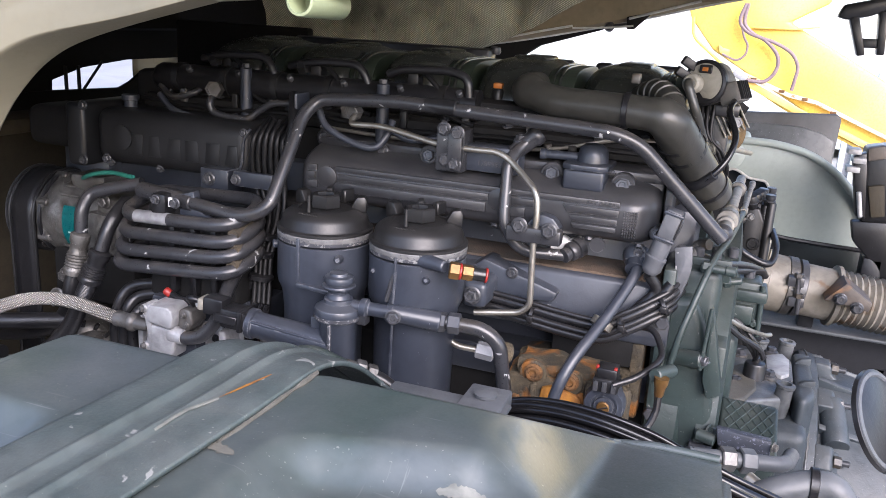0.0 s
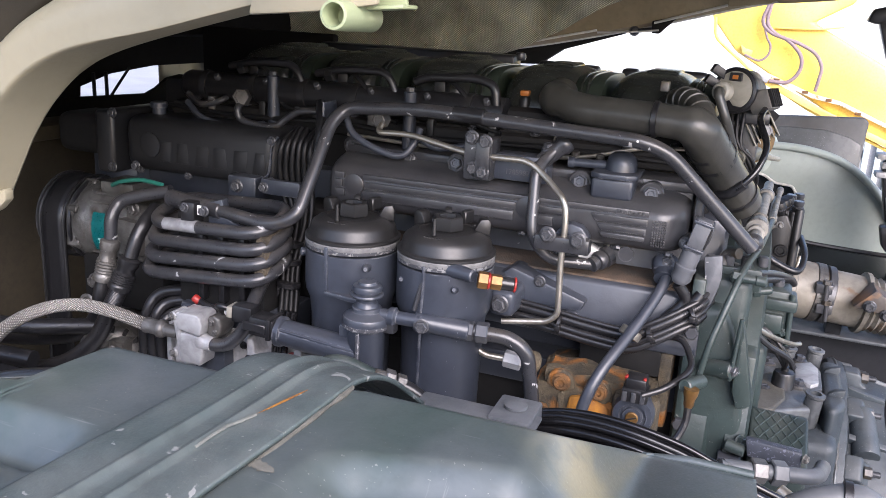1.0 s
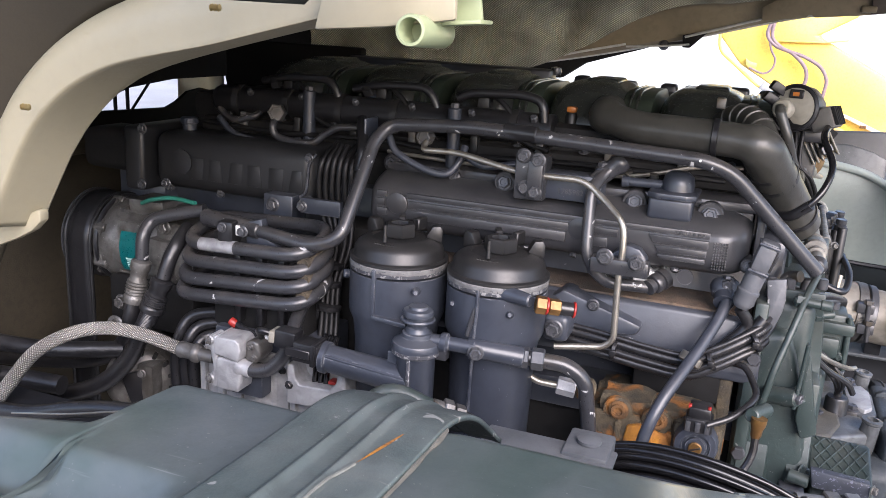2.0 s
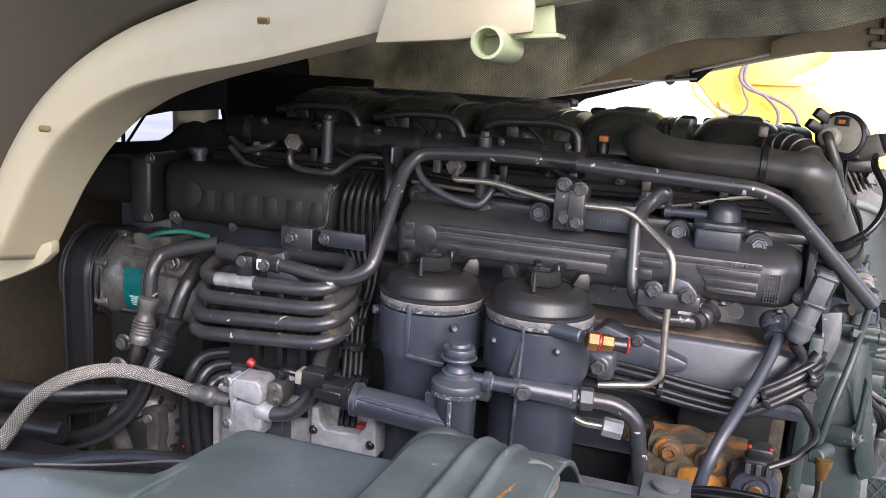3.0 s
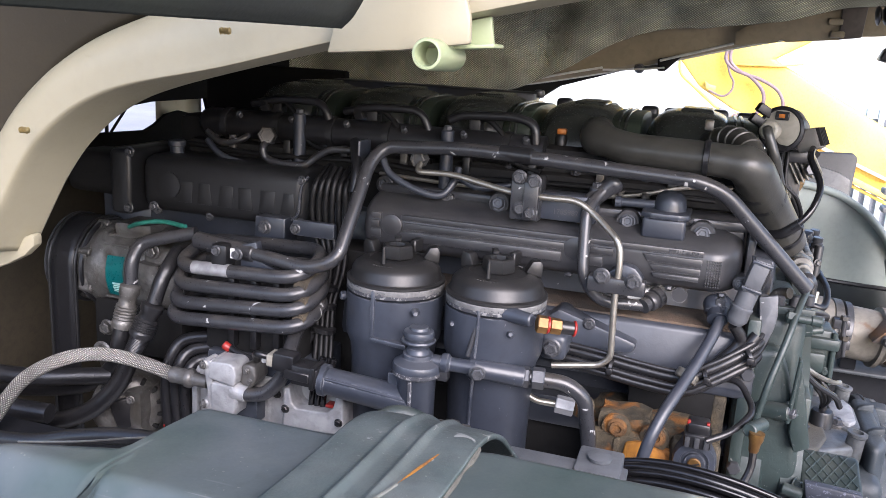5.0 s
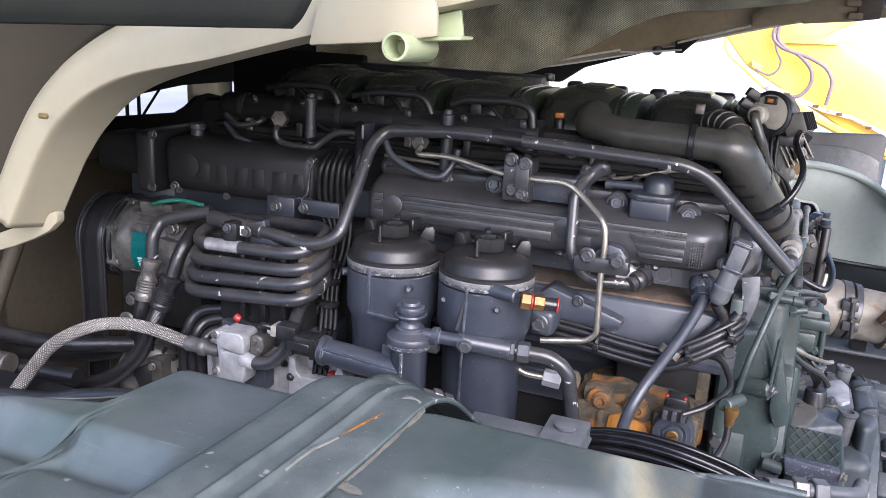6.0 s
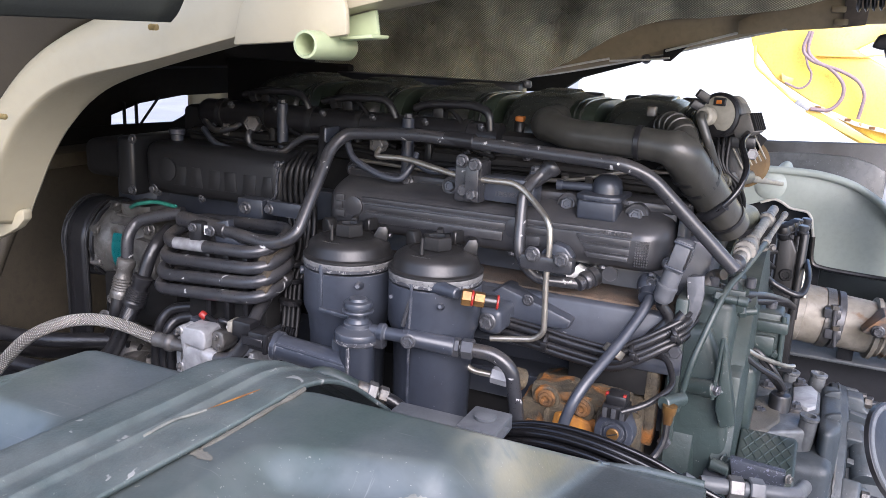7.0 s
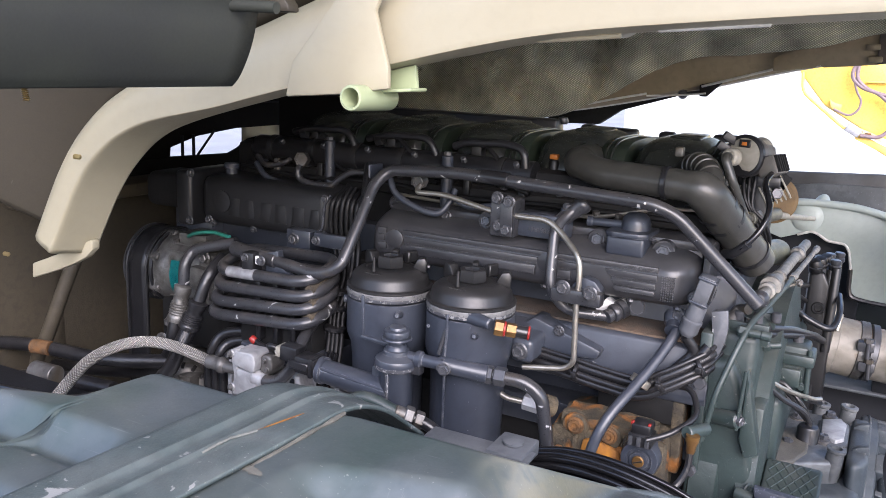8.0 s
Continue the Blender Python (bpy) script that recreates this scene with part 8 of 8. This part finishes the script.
for dx, dz, w in ((-0.024, 0.023, 0.006), (-0.031, 0.009, 0.0065)):
    part("plug", box(-w, w, -0.006, 0.006, -0.011, 0.010, 0.0015, 2, aim(vc + Vector((dx, 0.008, dz)), (-0.8, -0.3, 0.5))), CAP_BLACK, valve)
side = vc + Vector((0.036, 0.002, -0.012))
part("side_plug", box(-0.016, 0.016, -0.014, 0.014, -0.012, 0.016, 0.003, 2, aim(side, (0.7, -0.3, 0.35))), FIN_GREY, valve)
for k in range(5):
    part("fin", box(-0.013 + 0.0055 * k, -0.0105 + 0.0055 * k, -0.012, 0.012, 0.015, 0.0205, 0.0006, 1, aim(side, (0.7, -0.3, 0.35))), DEEP, valve)
part("cable", tube(flow([side + Vector((0.006, -0.012, -0.006)), (-0.012, 1.13, 1.60), (0.0, 1.10, 1.572), (-0.006, 1.082, 1.545), (-0.022, 1.075, 1.522), (-0.036, 1.085, 1.508)]), 0.0042, 12), CABLE, valve)
part("cable_boot", tube(flow([(-0.018, 1.075, 1.525), (-0.036, 1.085, 1.508), (-0.05, 1.10, 1.502)]), 0.0065, 12), BLACK, valve)
for k in range(6):
    part("stack_plate", box(-0.014, 0.014, -0.018, 0.018, 0.0065 * k, 0.0025 + 0.0065 * k, 0.001, 1, aim((-0.024, 1.225, 1.57), (0.75, 0.1, 0.45))), GREY_TAG, valve)
part("stack_core", box(-0.011, 0.011, -0.015, 0.015, -0.004, 0.042, 0.001, 1, aim((-0.024, 1.24, 1.57), (0.45, 0.2, 0.75))), DEEP, valve)
part("loop_bracket", tube(bend([(-0.066, 1.24, 1.592), (-0.044, 1.24, 1.594), (-0.037, 1.24, 1.578), (-0.041, 1.24, 1.555), (-0.062, 1.24, 1.553)], 0.009), 0.003, 10), FIN_GREY, valve)
part("stay_arm", slab([(v[0], v[2]) for v in ((-0.094, 1.15, 1.585), (-0.074, 1.15, 1.602), (-0.071, 1.15, 1.598), (-0.088, 1.15, 1.578))], 1.15, 1.17, 0.001), GREY_TAG, valve)
part("rust_plate", lathe([(0.0, 0), (0.036, 0), (0.040, 0.004), (0.040, 0.012), (0.034, 0.018), (0.0, 0.02)], (-0.027, 1.40, 1.543), (0.15, -1, 0.1), 36), shader("ochre_rust", (0.2, 0.125, 0.045), 0.75, 0.0, (0.11, 0.07, 0.03), scale=24, bump=0.4), valve, "ochre rusty disc")
part("union", rod((-0.034, 1.18, 1.541), (-0.010, 1.315, 1.532), 0.0105), shader("olive_union", (0.13, 0.125, 0.095), 0.45, 0.3, (0.08, 0.078, 0.06), scale=30), valve, "olive-grey union")
nut((-0.031, 1.20, 1.540), (0.024, 0.135, -0.009), 0.024, 0.014, valve, ALU_DIRTY)
part("stub", rod((-0.010, 1.31, 1.531), (0.0296, 1.6186, 1.484), 0.0058, 0.0044), GREY_TAG, valve, "pale lever")
part("stalk", box(-0.055, -0.01, 1.22, 1.26, 1.45, 1.61, 0.006), BLACK, valve)
part("plate", slab([(-0.062, 1.582), (-0.040, 1.590), (-0.034, 1.575), (-0.046, 1.556), (-0.058, 1.566)], 1.196, 1.201, 0.001), ALU_DIRTY, valve, "dull metal bracket plate")
bolt((-0.050, 1.194, 1.575), IN, 0.011, valve, STEEL)
nut((-0.004, 1.205, 1.578), (0.3, -1, 0.2), 0.015, 0.010, valve, BOLT)
for k in range(3):
    part("lead", tube(flow([(-0.05 + 0.008 * k, 1.20, 1.600), (-0.044 + 0.006 * k, 1.188, 1.570 - 0.006 * k), (-0.026 + 0.006 * k, 1.19, 1.538), (-0.012 + 0.004 * k, 1.205, 1.505), (-0.018, 1.23, 1.46)]), 0.0028, 8), CABLE_DULL, valve)
part("bracket", box(-0.06, 0.0, 1.205, 1.26, 1.585, 1.602, 0.003), BLACK, valve)

# gearbox
gb = thing("gearbox", (0.25, 1.3, 0.6), "grey cast aluminium gearbox housing with bolts", "gearbox")
GY, GZ = 1.445, 0.905
part("bell", lathe([(0.2220, 0.0260), (0.2550, 0.0320), (0.2520, 0.0600), (0.2470, 0.1645)], (0, GY, GZ), (1, 0, 0), 72), GEARBOX_GREY, gb)
part("flange", lathe([(0.2320, 0.1555), (0.2520, 0.1575), (0.2595, 0.1605), (0.2620, 0.1655), (0.2620, 0.172), (0.2590, 0.1845), (0.2510, 0.1875), (0.2320, 0.1895)], (0, GY, GZ), (1, 0, 0), 96), GEARBOX_GREY, gb)
part("weld_bead", tube([Vector((0.172 + 0.0012 * noise.noise((k * 0.9, 0.0, 1.0)), GY - 0.2617 * math.cos(a), GZ + 0.2617 * math.sin(a))) for k, a in enumerate([radians(8 + 1.5 * k) for k in range(100)])], 0.0022, 7), ALU_GREY, gb, "rough pale casting seam")
part("main_case", lathe([(0.2380, 0.1895), (0.2350, 0.2325), (0.2240, 0.2925), (0.2070, 0.3525), (0.2020, 0.4925), (0.1620, 0.8925), (0.0120, 0.9425)], (0, GY, GZ), (1, 0, 0), 72), GEARBOX_GREY, gb)
for deg in (44, 68, 94, 120):
    a = radians(deg)
    m = Matrix.Translation((0, GY, GZ)) @ Matrix.Rotation(math.pi / 2 - a, 4, "X")
    ear = part("ear", slab([(0.1825, 0.2220), (0.1825, 0.2600), (0.2065, 0.2590), (0.2115, 0.2530), (0.2115, 0.2430), (0.2275, 0.2300), (0.2525, 0.2220)], -0.02, 0.02, 0.006, 3), GEARBOX_GREY, gb)
    ear.matrix_basis = m
    out = Vector((0, -math.cos(a), math.sin(a)))
    q = Vector((0.2115, GY, GZ)) + out * 0.248
    part("stud", rod(q - Vector((0.01, 0, 0)), q + Vector((0.024, 0, 0)), 0.0048), BOLT, gb)
    nut(q, (1, 0, 0), 0.0165, 0.012, gb, ALU_DIRTY)
for deg in (32, 56, 81, 107):
    m = Matrix.Translation((0, GY, GZ)) @ Matrix.Rotation(math.pi / 2 - radians(deg), 4, "X")
    part("rib", slab([(0.1875, 0.2220), (0.1875, 0.2530), (0.2225, 0.2440), (0.3025, 0.2260), (0.3025, 0.2120)], -0.005, 0.005, 0.002, 2), GEARBOX_GREY, gb).matrix_basis = m
part("seam_ring", tube([Vector((0.2925, GY - 0.223 * math.cos(a), GZ + 0.223 * math.sin(a))) + Vector((0.03 * math.sin(2 * a), 0, 0)) for a in [radians(10 + 4 * k) for k in range(30)]], 0.004, 8), GEARBOX_GREY, gb, "raised casting seam")
part("side_case", box(0.03, 0.166, 1.205, 1.45, 0.70, 1.14, 0.02, 3), GEARBOX_GREY, gb)
part("shoulder", slab([(0.144, 1.44), (0.172, 1.44), (0.172, 1.27), (0.162, 1.245), (0.146, 1.236), (0.140, 1.26)], 1.08, 1.180, 0.010, 3, plane="xy"), GEARBOX_GREY, gb)
for y in (1.29, 1.385):
    part("shoulder_rib", slab([(0.145, 1.16), (0.146, 1.182), (0.155, 1.188), (0.170, 1.192), (0.170, 1.16)], y, y + 0.012, 0.003), GEARBOX_GREY, gb)
part("selector_base", slab([(0.022, 1.40), (0.06, 1.425), (0.12, 1.435), (0.142, 1.41), (0.142, 1.30), (0.13, 1.245), (0.078, 1.212), (0.026, 1.17)], 1.13, 1.176, 0.006, 3, plane="xy"), ALU_GREY, gb, "dusty aluminium selector cover")
part("selector_plate", slab([(0.099, 1.384), (0.126, 1.404), (0.136, 1.38), (0.134, 1.318), (0.122, 1.302), (0.100, 1.32)], 1.178, 1.186, 0.002, 2, plane="xy"), ALU, gb)
part("plate_step", slab([(0.094, 1.395), (0.128, 1.414), (0.141, 1.386), (0.140, 1.308), (0.122, 1.290), (0.094, 1.31)], 1.172, 1.180, 0.002, 2, plane="xy"), ALU_GREY, gb)
part("left_pad", slab([(0.028, 1.30), (0.062, 1.345), (0.084, 1.34), (0.086, 1.25), (0.07, 1.205), (0.028, 1.17)], 1.16, 1.180, 0.005, 3, plane="xy"), shader("oily_casting", (0.09, 0.085, 0.068), 0.55, 0.15, (0.13, 0.12, 0.10), scale=25, bump=0.5, specks=(0.25, 0.24, 0.2)), gb, "oily brown casting pad")
part("side_plate", slab([(1.052, 1.11), (1.052, 1.158), (1.062, 1.168), (1.15, 1.197), (1.17, 1.19), (1.17, 1.11)], 0.036, 0.112, 0.005, 3, plane="yz"), PAINT_GREEN, gb, "sloping side plate with diamond ribs")
pl = Vector((0, 0.088, 0.029)).normalized()
for i in range(-4, 9):
    for s in (1, -1):
        xa, run = 0.064 * i / 4.5, 0.055 * s
        lo, hi = sorted(((0.0 - xa) / run, (0.064 - xa) / run))
        lo, hi = max(0.0, lo), min(1.0, hi)
        if hi - lo > 0.15:
            ends = [Vector((0.042 + xa + run * q, 1.064, 1.1692)) + pl * (0.09 * q) for q in (lo, hi)]
            part("diamond_rib", rod(ends[0], ends[1], 0.0013, seg=6), PAINT_GREEN, gb)
for p, h in (((0.1367, 1.475, 1.172), 0.03), ((0.1246, 1.252, 1.182), 0.03), ((0.093, 1.47, 1.170), 0.022)):
    v = Vector(p)
    part("tube_stud", lathe([(0.0125, -0.04), (0.0135, -0.03), (0.0125, 0.006), (0.0142, 0.008), (0.0142, 0.012), (0.0082, 0.013), (0.0075, 0.004), (0, 0.004)], v, (0.1, 0, 1), 20), ALU_GREY, gb, "hollow steel stud")
for p in ((0.1098, 1.4138, 1.182), (0.1048, 1.308, 1.181), (0.0554, 1.2725, 1.176), (0.060, 1.388, 1.178), (0.025, 1.18, 1.190)):
    v = Vector(p)
    part("boss", rod(v - Vector((0, 0, 0.03)), v, 0.0125), ALU_DIRTY, gb)
    bolt(v, (0, 0, 1), 0.0175, gb, BOLT)
part("breather", lathe([(0.0205, -0.02), (0.0205, -0.004), (0.0172, 0.0), (0.0165, 0.026), (0.0145, 0.030), (0.006, 0.0315), (0.0055, 0.038), (0, 0.038)], (0.0813, 1.299, 1.172), (0, 0, 1), 20), BLACK, gb, "black sensor cap")
part("lug", lathe([(0.019, -0.06), (0.0205, 0.018), (0.019, 0.021), (0, 0.0215)], (0.214, 1.31, 1.10), (0.1, -0.8, -0.5), 28), GEARBOX_GREY, gb)
for k in range(3):
    part("sensor_cable", tube(flow([(0.019, 1.2, 1.29), Vector((0.04, 1.22, 1.276)) + Vector((0, 0, 0.008 * k)), Vector((0.063, 1.23, 1.253)) + Vector((0.006 * k, 0, 0)), (0.0805, 1.298, 1.208)]), 0.0036, 8), RUBBER, gb)
part("sensor_cable", tube(flow([(0.005, 1.2, 1.316), (0.04, 1.28, 1.255), (0.09, 1.46, 1.185)]), 0.005, 9), BLACK, gb)

# fittings before the gearbox
vf = thing("air_line_fitting", tuple(Vector((0.076, 0.95, 1.195))), "brass and blue-grey air line unions", "fitting")
va, vb = Vector((0.026, 0.93, 1.216)), Vector((0.112, 0.96, 1.21))
vd = (vb - va).normalized()
part("pipe", tube(bend([va - vd * 0.02, vb, vb + Vector((0.01, 0.05, -0.01))], 0.02), 0.0095, 14), RAIL, vf)
nut(va + vd * 0.012, vd, 0.026, 0.018, vf, ALU_DIRTY)
nut(va + vd * 0.036, vd, 0.027, 0.018, vf, RAIL)
part("valve_body", slab([(0.031, 1.203), (0.10, 1.1995), (0.101, 1.1755), (0.036, 1.1785)], 1.036, 1.050, 0.003), shader("speckled_plate", (0.03, 0.034, 0.044), 0.5, 0.0, (0.05, 0.058, 0.075), scale=30, specks=(0.2, 0.22, 0.28), chips=(0.12, 0.13, 0.17), chip_amount=0.6, chip_scale=160), vf, "dark speckled valve plate")
part("stub", rod((0.008, 1.05, 1.183), (0.033, 1.045, 1.181), 0.0082), PAINT_GREEN, vf)
part("block", box(0.0, 0.03, 1.04, 1.07, 1.146, 1.168, 0.003), PAINT, vf)
bolt((0.103, 1.038, 1.192), (1, -0.5, 0), 0.0115, vf, ALU_CAST)
big = thing("air_hose", tuple(Vector((0.137, 0.9, 1.224))), "ribbed dark hose with clamp", "hose")
part("hose", tube(flow([(0.075, 0.88, 1.201), (0.103, 0.89, 1.216), (0.136, 0.9, 1.225), (0.16, 0.9, 1.223), (0.183, 0.9, 1.187)]), 0.016, 16), RAIL, big)
part("clamp", lathe([(0.0165, -0.005), (0.0195, -0.004), (0.0195, 0.004), (0.0165, 0.005)], (0.136, 0.9, 1.225), (1, 0, 0), 20), BLACK, big)
part("union", rod((0.067, 0.9, 1.216), (0.086, 0.89, 1.209), 0.009), STEEL, big)

rc = Vector((0.222, 1.05, 1.252))
part("round_cover", lathe([(0.060, -0.008), (0.062, -0.004), (0.060, 0.0), (0.056, 0.001), (0.053, -0.002), (0, -0.003)], rc, (0.8, -0.42, 0.5), 48), RAIL, gb, "round dark-rimmed cover")
part("cover_rim", lathe([(0.062, -0.009), (0.0635, -0.008), (0.0635, -0.002), (0.062, -0.001)], rc, (0.8, -0.42, 0.5), 40), BLACK, gb)
